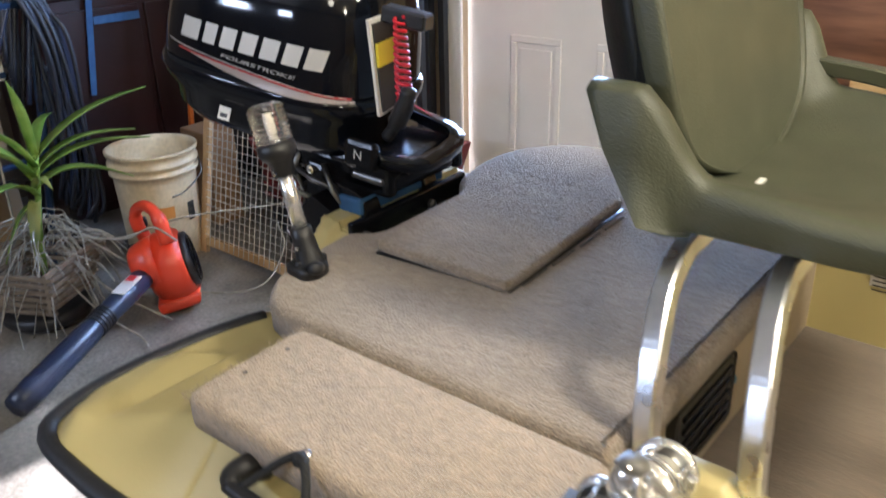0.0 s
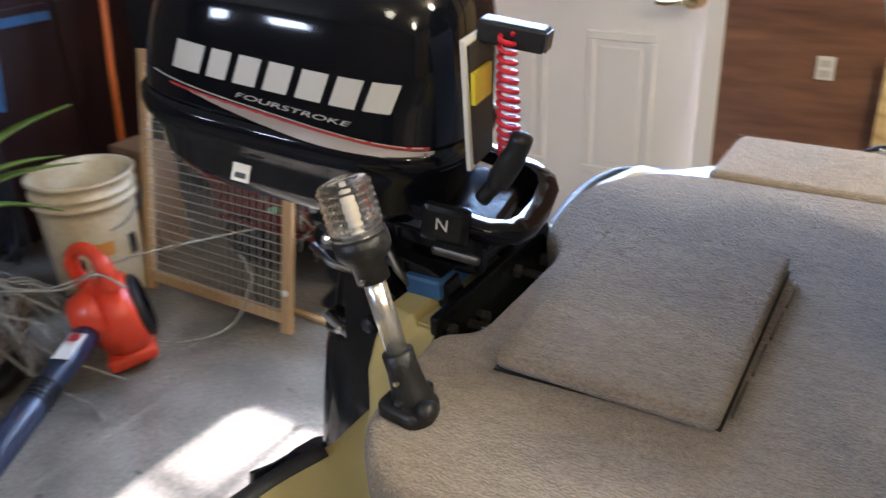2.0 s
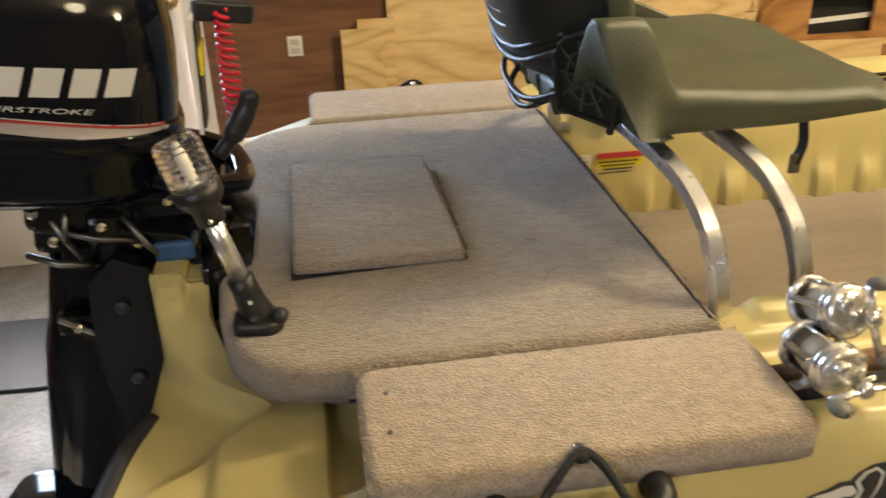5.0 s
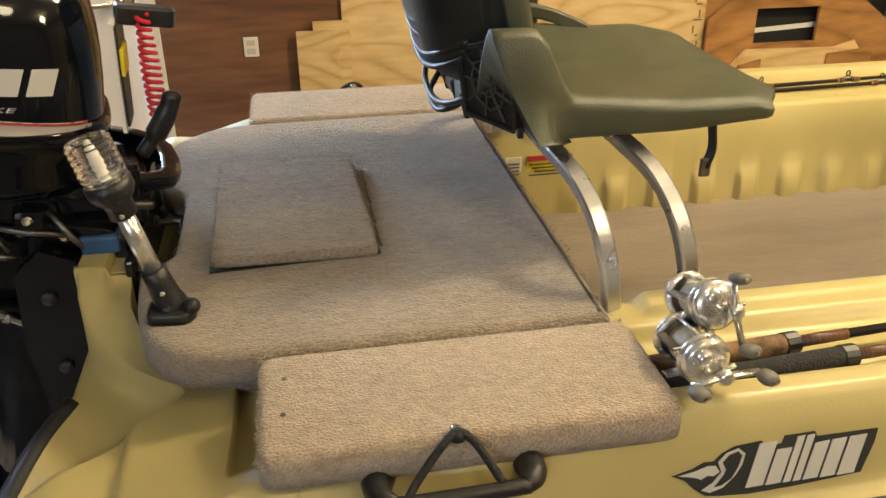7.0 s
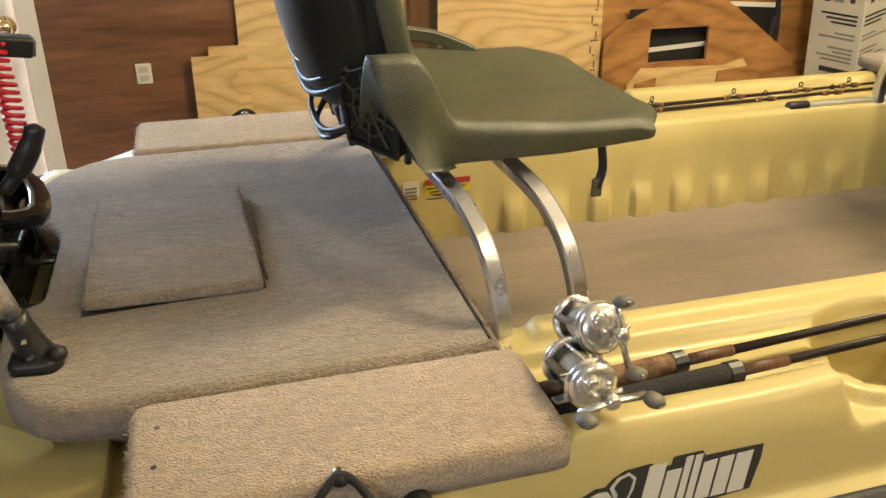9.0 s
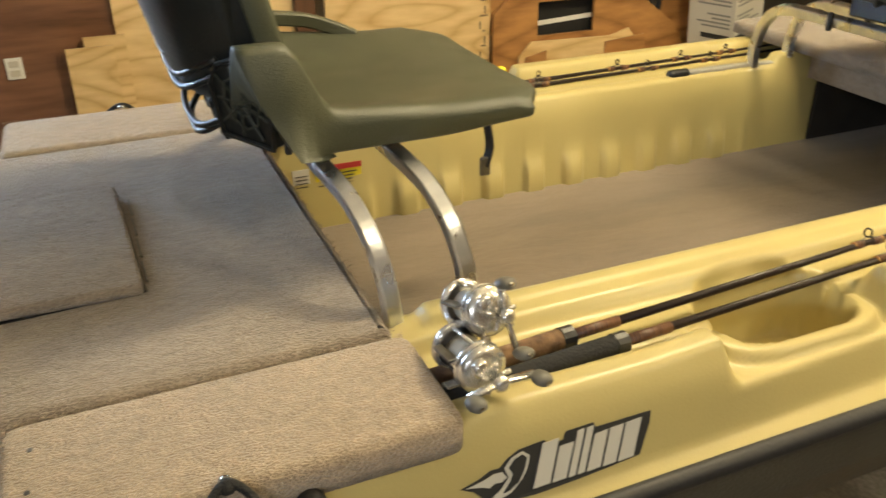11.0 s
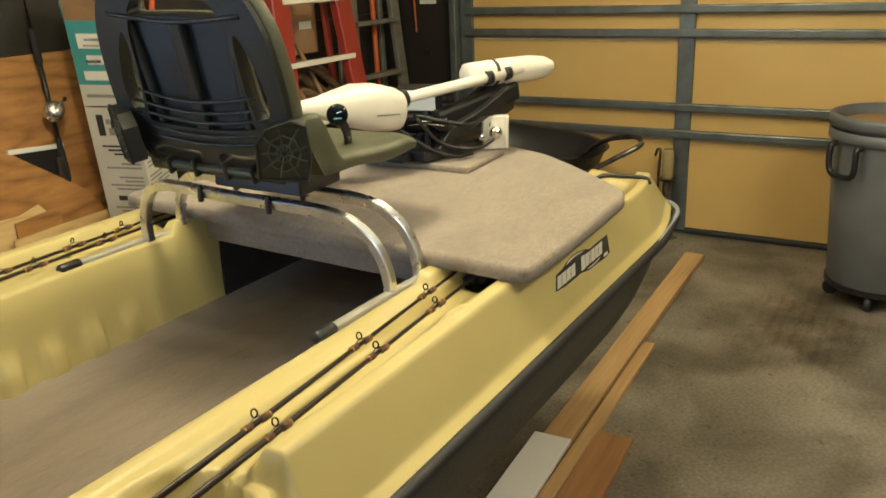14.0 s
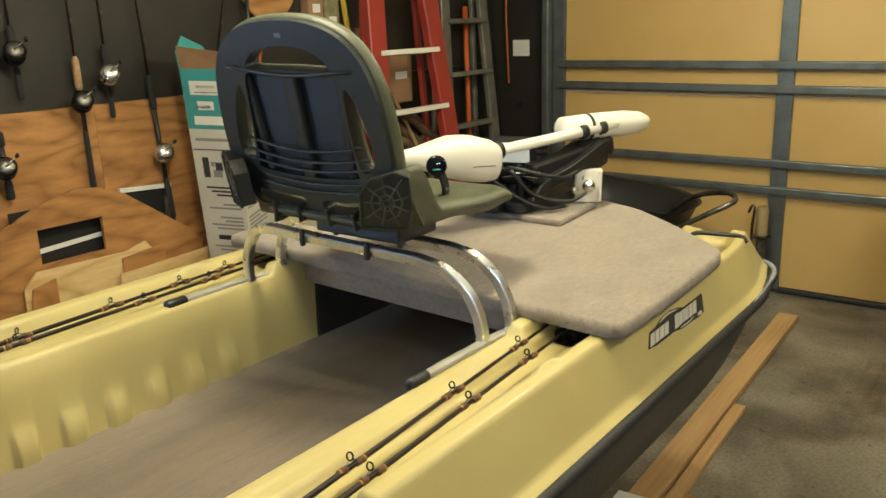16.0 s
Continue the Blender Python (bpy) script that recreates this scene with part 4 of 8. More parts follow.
def boat_seat(lift=0.0, turned=0.0, narrow=1.0, vented=True, shift=0.0, back=-0.147, deep=0.0, feet=(0.014, 0.122), flare=-0.02, front=0.318, aft=0.0, lean_by=14.0, skid=0.0, box_aft=-0.036, low_by=1.0):
    """Seat facing +x; its origin lies on the centre line under the foot of the rear hoop, at the height of the side rails."""
    seat = thing("boat_seat", "olive plastic folding seat on aluminium hoops", "boat seat", "boat seats")
    W, XB, XF, ZP = 0.236, back, front, 0.224 + lift
    turn = Matrix.Rotation(radians(turned), 4, "Z")
    nu, nv = 30, 32

    def top(u, v):
        a = abs(v)
        x = XB + (XF - XB) * u
        x -= 0.040 * smoothstep(0.55, 1.0, a) ** 2 * smoothstep(0.72, 1.0, u)
        bowl = -0.026 * (1 - smoothstep(0.30, 0.92, a)) * smoothstep(0.0, 0.16, u) * (1 - 0.8 * smoothstep(0.45, 1.0, u))
        fall = 1 - smoothstep(0.12, 0.28, u)
        wing = (0.095 * fall + 0.018 * (1 - smoothstep(0.15, 0.75, u))) * smoothstep(0.66, 0.95, a) ** 1.4
        edge = -0.006 * smoothstep(0.965, 1.0, a)
        lip = -0.006 * smoothstep(0.92, 1.0, u)
        y = W * v * (1 + flare * fall * smoothstep(0.78, 1.0, a))
        return Vector((x, y, ZP + bowl + wing + edge + lip))
    grid = [[top(i / nu, math.copysign(1 - (1 - abs(s)) ** 1.35, s)) for s in [-1 + 2 * j / nv for j in range(nv + 1)]] for i in range(nu + 1)]
    bm = bmesh.new()
    vt = [[bm.verts.new(p) for p in row] for row in grid]
    for i in range(nu):
        for j in range(nv):
            bm.faces.new((vt[i][j], vt[i + 1][j], vt[i + 1][j + 1], vt[i][j + 1]))
    ring = [(i, 0) for i in range(nu + 1)] + [(nu, j) for j in range(1, nv + 1)] + [(i, nv) for i in range(nu - 1, -1, -1)] + [(0, j) for j in range(nv - 1, 0, -1)]
    prev = [vt[i][j] for i, j in ring]
    for k, (grow, zz) in enumerate(((0.004, -0.006), (0.005, -0.020), (0.003, -0.036), (-0.004, -0.041), (-0.02, -0.041))):
        cur = []
        for i, j in ring:
            p = grid[i][j]
            c = Vector((0.095, 0, 0))
            d = Vector((p.x, p.y, 0)) - c
            q = c + d * (1 + grow / d.length)
            zk = zz * (low_by + (1 - low_by) * smoothstep(0.02, 0.24, p.x))
            z = p.z - 0.004 if k == 0 else ZP + zk if k > 1 else (p.z + ZP + zk) / 2
            x = max(q.x, XB + (0.0, 0.022, 0.065, 0.095, 0.115)[k]) if abs(p.y) > 0.6 * W else q.x
            cur.append(bm.verts.new((x, q.y, z + (0.011 * smoothstep(0.12, 0.318, p.x) if k > 1 else 0.0))))
        n = len(ring)
        for a in range(n):
            b = (a + 1) % n
            bm.faces.new((prev[a], cur[a], cur[b], prev[b]))
        prev = cur
    bm.faces.new(prev)
    bm.transform(turn)
    part("seat_pan", bm, M_olive, seat, "olive moulded seat pan with raised sides", True)
    part("drain_slot", slab((0.008, 0.030, 0.002), turn @ (top(0.30, -0.42) + Vector((0, 0, 0.0005))), 0.0008, turn=turn), M_paper, seat)
    # leaning back: olive sheet and rim, dark hollow rear with openings
    lean = turn @ Matrix.Translation((XB + 0.022 + aft, 0, ZP + 0.012)) @ Matrix.Rotation(radians(-lean_by), 4, "Y")
    l3 = lean.to_3x3().to_4x4()
    side = [(0.06, -0.058), (0.12, -0.044), (0.190, -0.012), (0.220, 0.03), (0.231, 0.09), (0.233, 0.16), (0.226, 0.235), (0.213, 0.29), (0.186, 0.340), (0.140, 0.376), (0.075, 0.396)]
    side = [(y, z if z > 0 else z * low_by) for y, z in side]
    outer = round_loop(side + [(0, 0.401)] + [(-y, z) for y, z in side[::-1]] + [(0, -0.062 * low_by)])
    oval = round_loop([(0.112, 0.299), (0.092, 0.326), (0.045, 0.342), (0, 0.345), (-0.045, 0.342), (-0.092, 0.326), (-0.112, 0.299), (-0.06, 0.297), (0, 0.298), (0.06, 0.297)])
    slot = [(0.142, 0.264), (0.160, 0.245), (0.178, 0.198), (0.187, 0.150), (0.185, 0.116), (0.168, 0.098), (0.150, 0.102), (0.140, 0.15), (0.137, 0.21)]
    low = [(0.03, 0.022), (0.09, 0.023), (0.150, 0.032), (0.160, 0.025), (0.150, 0.010), (0.09, 0.0), (0.03, -0.002)]
    outer, oval, slot, low = [scaled(q, narrow, 1.0) for q in (outer, oval, slot, low)]
    flip = lambda loop: [(-y, z) for y, z in loop[::-1]]
    holes = [oval, round_loop(slot), round_loop(flip(slot)), round_loop(low), round_loop(flip(low))]
    part("back_sheet", holed(scaled(outer, 0.97, 0.985), holes if vented else holes[:1], 0.002 + deep, 0.010 + deep, lean), M_olive, seat, "olive curved back sheet")
    rim = rings([[lean @ Vector((x + deep, y, z)) for y, z in scaled(outer, k, k)] for x, k in ((-0.014, 0.945), (-0.018, 0.978), (-0.015, 0.993), (-0.004, 1.0), (0.008, 0.996), (0.016, 0.978), (0.014, 0.955), (0.004, 0.945), (-0.014, 0.945))], caps=False)
    bmesh.ops.remove_doubles(rim, verts=rim.verts, dist=1e-5)
    part("back_rim", rim, M_olive, seat, "olive rounded back rim", True)
    if deep:
        part("side_wall", rings([[lean @ Vector((x, y, z)) for y, z in scaled(outer, k, k)] for x, k in ((-0.010, 0.80), (0.0, 0.86), (deep * 0.6, 0.925), (deep, 0.960))], caps=False), M_shell, seat, "dark side of the hollow back", True)
    panel = scaled(round_loop([(0.118, 0.286), (0.06, 0.284), (0, 0.283), (-0.06, 0.284), (-0.118, 0.286), (-0.130, 0.2), (-0.138, 0.10), (-0.136, 0.082), (-0.07, 0.074), (0, 0.072), (0.07, 0.074), (0.136, 0.082), (0.138, 0.10), (0.130, 0.2)], 3), narrow, 1.0)
    if deep:
        mid = (0.0, 0.13)
        part("rear_shell", rings([[lean @ Vector((x, y * k, mid[1] + (z - mid[1]) * k - drop)) for y, z in outer] for x, k, drop in ((0.016, 0.90, 0.0), (-0.004, 0.86, 0.0), (-0.030, 0.76, 0.004), (-0.056, 0.62, 0.012), (-0.074, 0.42, 0.020), (-0.080, 0.12, 0.022))]), M_shell, seat, "dark bulging rear shell", True)
    else:
        part("rear_shell", holed(scaled(outer, 0.978, 0.982), holes + [panel], -0.030, 0.001, lean), M_shell, seat, "dark rear shell with openings")
    bow = 0.042 if deep else 0.0
    span = 0.88 if deep else 1.0
    part("rear_panel", holed(scaled(panel, 1.02, 1.0), [], -0.012, -0.006, lean), M_slate, seat, "slate-blue rear insert")
    part("rib", slab((0.018, 0.034, 0.22), lean @ Vector((-0.020, 0.0, 0.178)), 0.006, turn=l3), M_shell, seat, "dark upright rib")
    for s in (-1, 1):
        part("rib", slab((0.014, 0.020, 0.21), lean @ Vector((-0.018, s * 0.118, 0.178)), 0.006, turn=l3 @ Matrix.Rotation(radians(-s * 4), 4, "X")), M_shell, seat, "dark upright rib")
    for z, w in ((0.135, 0.30), (0.112, 0.33), (0.092, 0.34), (0.064, 0.37), (0.046, 0.38), (-0.012 * low_by, 0.36), (-0.032 * low_by, 0.24)):
        part("cross_rib", tube(smooth_path([lean @ Vector((-0.024, -w / 2 * span, z + 0.010)), lean @ Vector((-0.031 - bow * 0.85, -w / 4, z - bow * 0.3)), lean @ Vector((-0.034 - bow, 0, z - 0.004 - bow * 0.4)), lean @ Vector((-0.031 - bow * 0.85, w / 4, z - bow * 0.3)), lean @ Vector((-0.024, w / 2 * span, z + 0.010))], 6), 0.0048 if deep else 0.0036, 8), M_shell, seat, "dark curved cross rib", True)
    part("cross_rib", tube(smooth_path([lean @ Vector((-0.030, -0.165, 0.300)), lean @ Vector((-0.033, 0, 0.288)), lean @ Vector((-0.030, 0.165, 0.300))], 6), 0.0045, 8), M_shell, seat, "dark curved cross rib", True)
    for y in (-0.11, -0.04, 0.04, 0.11):
        part("lower_rib", slab((0.026, 0.009, 0.040), lean @ Vector((-0.034, y, -0.030 * low_by)), 0.004, turn=l3), M_shell, seat)
    if not deep:
        part("lower_shell", slab((0.012, 0.36 * narrow, 0.046 * low_by + 0.008), lean @ Vector((-0.026, 0, -0.046 * low_by)), 0.005, turn=l3), M_shell, seat, "dark lower shell of the back", True)
    part("badge", slab((0.002, 0.016, 0.008), lean @ Vector((-0.0315, 0.0, 0.366)), turn=l3), M_steel_dark, seat)
    for s in (-1, 1):
        # dark hollow behind each raised side, with crossing ribs
        quad = [(0.000, -0.020), (0.000, 0.052), (0.022, 0.080), (0.066, 0.094), (0.092, 0.084), (0.098, 0.020), (0.090, -0.026)]
        hm = turn @ Matrix.Translation((XB + box_aft, s * (0.146 + 0.024 * (1 - low_by)), ZP + 0.034 * (1 - low_by))) @ Matrix.Rotation(radians(-s * 32), 4, "Z") @ Matrix.Diagonal((1, s, 1, 1)) @ Matrix.Rotation(radians(-10), 4, "Y")
        box = part("hinge_box", holed(quad, [], -0.012, 0.018, hm), M_shell, seat, "dark ribbed hinge box")
        c = Vector((-0.014, 0.050, 0.032))
        for q in range(9):
            ang = 2 * math.pi * q / 9 + 0.3
            d = Vector((0, math.cos(ang), math.sin(ang)))
            r = min(0.042 / max(0.2, abs(d.y)), 0.048 / max(0.2, abs(d.z)))
            part("lattice_rib", tube([hm @ (c + d * 0.006), hm @ (c + d * r)], 0.0020, 5), M_rib, box)
        for r in (0.34, 0.7):
            part("lattice_ring", tube([hm @ (c + Vector((0, 0.044 * r * math.cos(q), 0.052 * r * math.sin(q)))) for q in [2 * math.pi * j / 8 for j in range(9)]], 0.0020, 5), M_rib, box)
        edge = [Vector((-0.014, y, z)) for y, z in quad] + [Vector((-0.014, *quad[0]))]
        part("box_edge", tube([hm @ p for p in edge], 0.0034, 6), M_shell, box)
    rail = smooth_path([(XB + 0.03, W - 0.014, ZP + 0.050), (XB + 0.10, W - 0.006, ZP + 0.040), (XB + 0.16, W - 0.004, ZP + 0.034), (XB + 0.21, W - 0.006, ZP + 0.026), (XB + 0.255, W - 0.010, ZP + 0.010), (XB + 0.29, W - 0.016, ZP - 0.006)], 5)
    part("arm_rail", tube([turn @ p for p in rail], 0.012, flat=(0.015, 0.011)), M_olive, seat, "olive side rail")
    # swivel plates and hoops
    part("under_plate", slab((0.15, 0.24, ZP - 0.041 * low_by - 0.170), turn @ Vector((0.085, 0, (ZP - 0.041 * low_by + 0.170) / 2)), 0.005, turn=turn), M_black, seat)
    for k, x in enumerate(feet):
        arm = [(x + 0.004, -0.366, -0.020), (x, -0.364, 0.022), (x - 0.004, -0.355, 0.060), (x - 0.012, -0.332, 0.104), (x - 0.024, -0.290, 0.140), (x - 0.034, -0.238, 0.155), (x - 0.038, -0.19, 0.158)]
        pts = [(a, b + shift, c) for a, b, c in arm + [(x - 0.042, 0.0, 0.158)] + [(a, -b, c) for a, b, c in arm[::-1]]]
        part("hoop", tube(smooth_path(pts, 6), 0.0128, flat=(0.0118, 0.0112), up=(1, 0, 0)), M_alu, seat, "brushed aluminium hoop")
    for s in (-1, 1):
        part("skid_tube", tube(smooth_path([(skid - 0.262, shift + s * 0.370, -0.011), (skid - 0.14, shift + s * 0.370, -0.011), (skid - 0.03, shift + s * 0.370, -0.014), (skid + 0.05, shift + s * 0.370, -0.018)], 4), 0.0100, flat=(0.0105, 0.0075)), M_skid, seat, "dull aluminium foot bar", True)
        part("end_cap", tube([(skid - 0.318, shift + s * 0.370, -0.010), (skid - 0.314, shift + s * 0.370, -0.010), (skid - 0.266, shift + s * 0.370, -0.010), (skid - 0.262, shift + s * 0.370, -0.010)], [0.010, 0.0130, 0.0130, 0.011], 12), M_black, seat, "black rubber end cap", True)
        for k in (0, 1):
            part("clamp", slab((0.010, 0.012, 0.040), (-0.055 + feet[k], shift + s * 0.10, 0.158), 0.003), M_black, seat)
    return seat


rear_seat = boat_seat(0.0, 0, 0.89, False, back=-0.126, deep=0.042, flare=0.11, aft=0.010, box_aft=0.0)
rear_seat.matrix_basis = Matrix.Translation((0.458, 0.010, 0.870))
front_seat = boat_seat(0.034, 3, 0.97, shift=0.034, feet=(0.026, 0.138), back=-0.120, front=0.340, lean_by=13.0, skid=0.092, box_aft=-0.040, aft=0.012, low_by=0.4)
front_seat.matrix_basis = Matrix.Translation((1.696, -0.001, 0.880))
belt = thing("seat_strap", "black webbing strap hanging from the seat", "strap")
part("webbing", tube(smooth_path([(0.80, 0.035, 1.03), (0.795, 0.033, 0.97), (0.80, 0.03, 0.92), (0.79, 0.028, 0.885)], 5), 0.008, flat=(0.009, 0.0025)), M_black, belt)
part("buckle", slab((0.02, 0.008, 0.035), (0.79, 0.027, 0.885), 0.003), M_steel_dark, belt)

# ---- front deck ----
# near-black brown that holds the shade below the front deck
M_deck_shade = material("under_deck_shade", (0.030, 0.024, 0.018), 0.85, second=(0.018, 0.014, 0.011), scale=9, bump=0.3, bump_scale=200)
front = thing("front_deck", "brown carpeted front casting deck", "boat deck")
fo = [(1.842, -0.590), (2.05, -0.594), (2.30, -0.590), (2.505, -0.580), (2.70, -0.36), (2.82, -0.20), (2.89, 0.02), (2.82, 0.24), (2.70, 0.40), (2.50, 0.630), (2.30, 0.64), (2.05, 0.644), (1.852, 0.640)]
part("deck_panel", plate(rounded(fo, [0.03, 0, 0, 0.06, 0.06, 0.05, 0.05, 0.05, 0.06, 0.06, 0, 0, 0.03], 4), 0.893, 0.924, 0.013, segments=4), M_carpet, front, "", True)
part("apron", slab((0.018, 0.70, 0.075), (1.90, YC, 0.862), 0.004), M_carpet, front, "carpeted apron under the deck edge")
# added sheets over both inner walls, coloured as the shade under the deck
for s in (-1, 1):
    part("side_shade", slab((0.56, 0.010, 0.205), (2.195, YC + s * 0.334, 0.757), 0.003), M_deck_shade, front, "dark sheet for the shade under the deck")
part("mount_board", plate(rounded([(2.47, -0.105), (2.75, -0.085), (2.73, 0.20), (2.45, 0.20)], 0.01, 2), 0.924, 0.943, 0.006), M_carpet, front, "carpeted raised board", True)

# ---- outboard motor ----
motor = thing("outboard_motor", "glossy black four-stroke outboard motor clamped to the transom", "outboard motor")
COWL = [(1.030, -0.397, 0.208, 0.138), (1.050, -0.397, 0.221, 0.152), (1.066, -0.397, 0.226, 0.158), (1.078, -0.397, 0.226, 0.158), (1.086, -0.397, 0.219, 0.153), (1.092, -0.397, 0.218, 0.152), (1.13, -0.396, 0.216, 0.150), (1.17, -0.394, 0.211, 0.146), (1.205, -0.391, 0.203, 0.139), (1.235, -0.388, 0.192, 0.130), (1.258, -0.385, 0.176, 0.117),
        (1.274, -0.383, 0.152, 0.099), (1.285, -0.382, 0.118, 0.076), (1.291, -0.381, 0.074, 0.046), (1.293, -0.381, 0.028, 0.018)]
CN = 3.4


def cowl_at(z):
    zz = [c[0] for c in COWL]
    return [float(np.interp(z, zz, [c[k] for c in COWL])) for k in (1, 2, 3)]


def cowl_y(x, z):
    xc, a, b = cowl_at(z)
    return -b * max(0.0, 1 - abs((x - xc) / a) ** CN) ** (1 / CN)


def super_loop(xc, a, b, z, n=56, p=CN):
    out = []
    for k in range(n):
        t = 2 * math.pi * k / n
        c, s = math.cos(t), math.sin(t)
        out.append((xc + a * math.copysign(abs(c) ** (2 / p), c), b * math.copysign(abs(s) ** (2 / p), s), z))
    return out


part("cowl", rings([super_loop(xc, a, b, z) for z, xc, a, b in COWL[4:]]), M_gloss, motor, "glossy black engine cowl", True)
part("cowl_pan", rings([super_loop(-0.385, 0.15, 0.096, 0.965), super_loop(-0.390, 0.188, 0.122, 0.978), super_loop(-0.394, 0.204, 0.135, 1.0)] + [super_loop(xc, a, b, z) for z, xc, a, b in COWL[:5]]), M_gloss, motor, "black lower cowl with trim bead", True)
part("filler_cap", lathe([(0.038, 0), (0.042, 0.004), (0.042, 0.034), (0.036, 0.040), (0.010, 0.042)], (-0.300, -0.045, 1.280), 24), M_black, motor, "black fuel filler cap", True)
part("cap_ring", lathe([(0.034, 0), (0.034, 0.02)], (-0.300, -0.045, 1.266), 24), M_white, motor, "", True)
for y in (-0.02, 0.06):
    part("start_handle", tube(smooth_path([(-0.48, y - 0.02, 1.282), (-0.46, y, 1.318), (-0.42, y, 1.318), (-0.40, y - 0.02, 1.282)], 5), 0.010, 10), material("red_handle", (0.6, 0.03, 0.02), 0.4), motor, "red pull handle", True)


def decal(name, mat, x0, x1, zlo, zhi, n=12, lift=0.0012, label=""):
    """A thin strip laid on the cowl's near side; zlo and zhi give its edges at 0..1 along it."""
    bm = bmesh.new()
    rows = []
    for i in range(n + 1):
        t = i / n
        col = []
        for z in (zlo(t), (zlo(t) + zhi(t)) / 2, zhi(t)):
            x = x0 + (x1 - x0) * t + (z - zlo(t)) * 0.25
            col.append(bm.verts.new((x, cowl_y(x, z) - lift, z)))
        rows.append(col)
    for a, b in zip(rows, rows[1:]):
        for k in range(2):
            bm.faces.new((a[k], b[k], b[k + 1], a[k + 1]))
    return part(name, bm, mat, motor, label, True)


M_silver = material("silver_decal", (0.62, 0.61, 0.58), 0.35, 0.3)
M_red = material("red_stripe", (0.35, 0.03, 0.03), 0.35)
# the maker's name as plain slanted silver blocks
xa = -0.528
for w, gap in ((0.046, 0.004), (0.032, 0.004), (0.035, 0.004), (0.037, 0.0045), (0.038, 0.0045), (0.036, 0.003), (0.037, 0.0)):
    decal("name_block", M_silver, xa + 0.003, xa + w - 0.003, lambda t: 1.1300, lambda t: 1.1640, 5, label="silver block lettering shape")
    xa += w + gap
decal("stripe", M_silver, -0.56, -0.21, lambda t: 1.1165 - 0.026 * t, lambda t: 1.1180 - 0.0265 * t, 20)
decal("stripe", M_red, -0.53, -0.205, lambda t: 1.108 - 0.020 * t, lambda t: 1.111 - 0.019 * t, 16)
decal("stripe", material("grey_swoosh", (0.30, 0.26, 0.25), 0.35), -0.50, -0.20, lambda t: 1.1060 - 0.022 * t - 0.012 * math.sin(3.1 * t), lambda t: 1.1072 - 0.0205 * t, 16)


def lettering(text, size, place, mat, parent, shear=0.25, name="lettering"):
    """Flat letters as a mesh; place(u, v) gives each point's spot."""
    cu = bpy.data.curves.new("letters", "FONT")
    cu.body, cu.size, cu.fill_mode = text, size, "FRONT"
    tmp = new("letters", cu)
    bpy.context.view_layer.update()
    me = bpy.data.meshes.new_from_object(tmp.evaluated_get(bpy.context.evaluated_depsgraph_get()))
    bpy.data.objects.remove(tmp)
    for v in me.vertices:
        v.co = place(v.co.x + v.co.y * shear, v.co.y)
    me.materials.clear()
    me.materials.append(mat)
    ob = new(name, me)
    ob.parent = parent
    return ob


lettering("FOURSTROKE", 0.0105, lambda u, v: Vector((-0.435 + u * 2.20, cowl_y(-0.435 + u * 2.20, 1.110 + v) - 0.0030, 1.1185 - (u * 2.2) * 0.036 + v * 0.85 - 0.0035)), M_silver, motor)
# front face: white-edged label, lever box, coiled lanyard
part("label_plate", rings([[(x, y, z) for x, y, z in ((-0.180 + dx, -0.128, 1.225), (-0.170 + dx, -0.072, 1.232), (-0.152 + dx, -0.062, 1.085), (-0.160 + dx, -0.106, 1.072))] for dx in (0.001, 0.006)]), M_paper, motor, "white edged caution label")
part("label_black", rings([[(x, y, z) for x, y, z in ((-0.176 + dx, -0.122, 1.219), (-0.166 + dx, -0.074, 1.227), (-0.150 + dx, -0.066, 1.089), (-0.157 + dx, -0.102, 1.080))] for dx in (0.004, 0.0075)]), M_ink, motor)
part("label_yellow", rings([[(x, y, z) for x, y, z in ((-0.170 + dx, -0.119, 1.190), (-0.163 + dx, -0.082, 1.196), (-0.159 + dx, -0.080, 1.160), (-0.166 + dx, -0.115, 1.154))] for dx in (0.005, 0.0095)]), M_yellow, motor)
part("lever_box", slab((0.075, 0.030, 0.026), (-0.132, -0.088, 1.232), 0.004), M_black, motor, "grey-ended switch lever")
part("lever_face", slab((0.003, 0.026, 0.021), (-0.0935, -0.088, 1.232), 0.001), M_steel_dark, motor)
MT = Matrix.Translation((-0.30, -0.005, 1.10)) @ Matrix.Rotation(radians(12.3), 4, "Z") @ Matrix.Rotation(radians(9.5), 4, "Y") @ Matrix.Translation((0.30, 0.005, -1.10))
motor.matrix_basis = MT
coil = [MT @ Vector((-0.136 + (0.007 + 0.005 * math.sin(k * 0.021)) * math.cos(0.8 * k) + 0.00022 * k, -0.104 + 0.010 * math.sin(0.8 * k), 1.236 - 0.00128 * k)) for k in range(118)]
lan = thing("kill_switch_lanyard", "bright red coiled kill switch lanyard", "lanyard")
part("coil", tube(coil, 0.0030, 6), material("red_cord", (0.62, 0.02, 0.035), 0.35), lan, "", True)
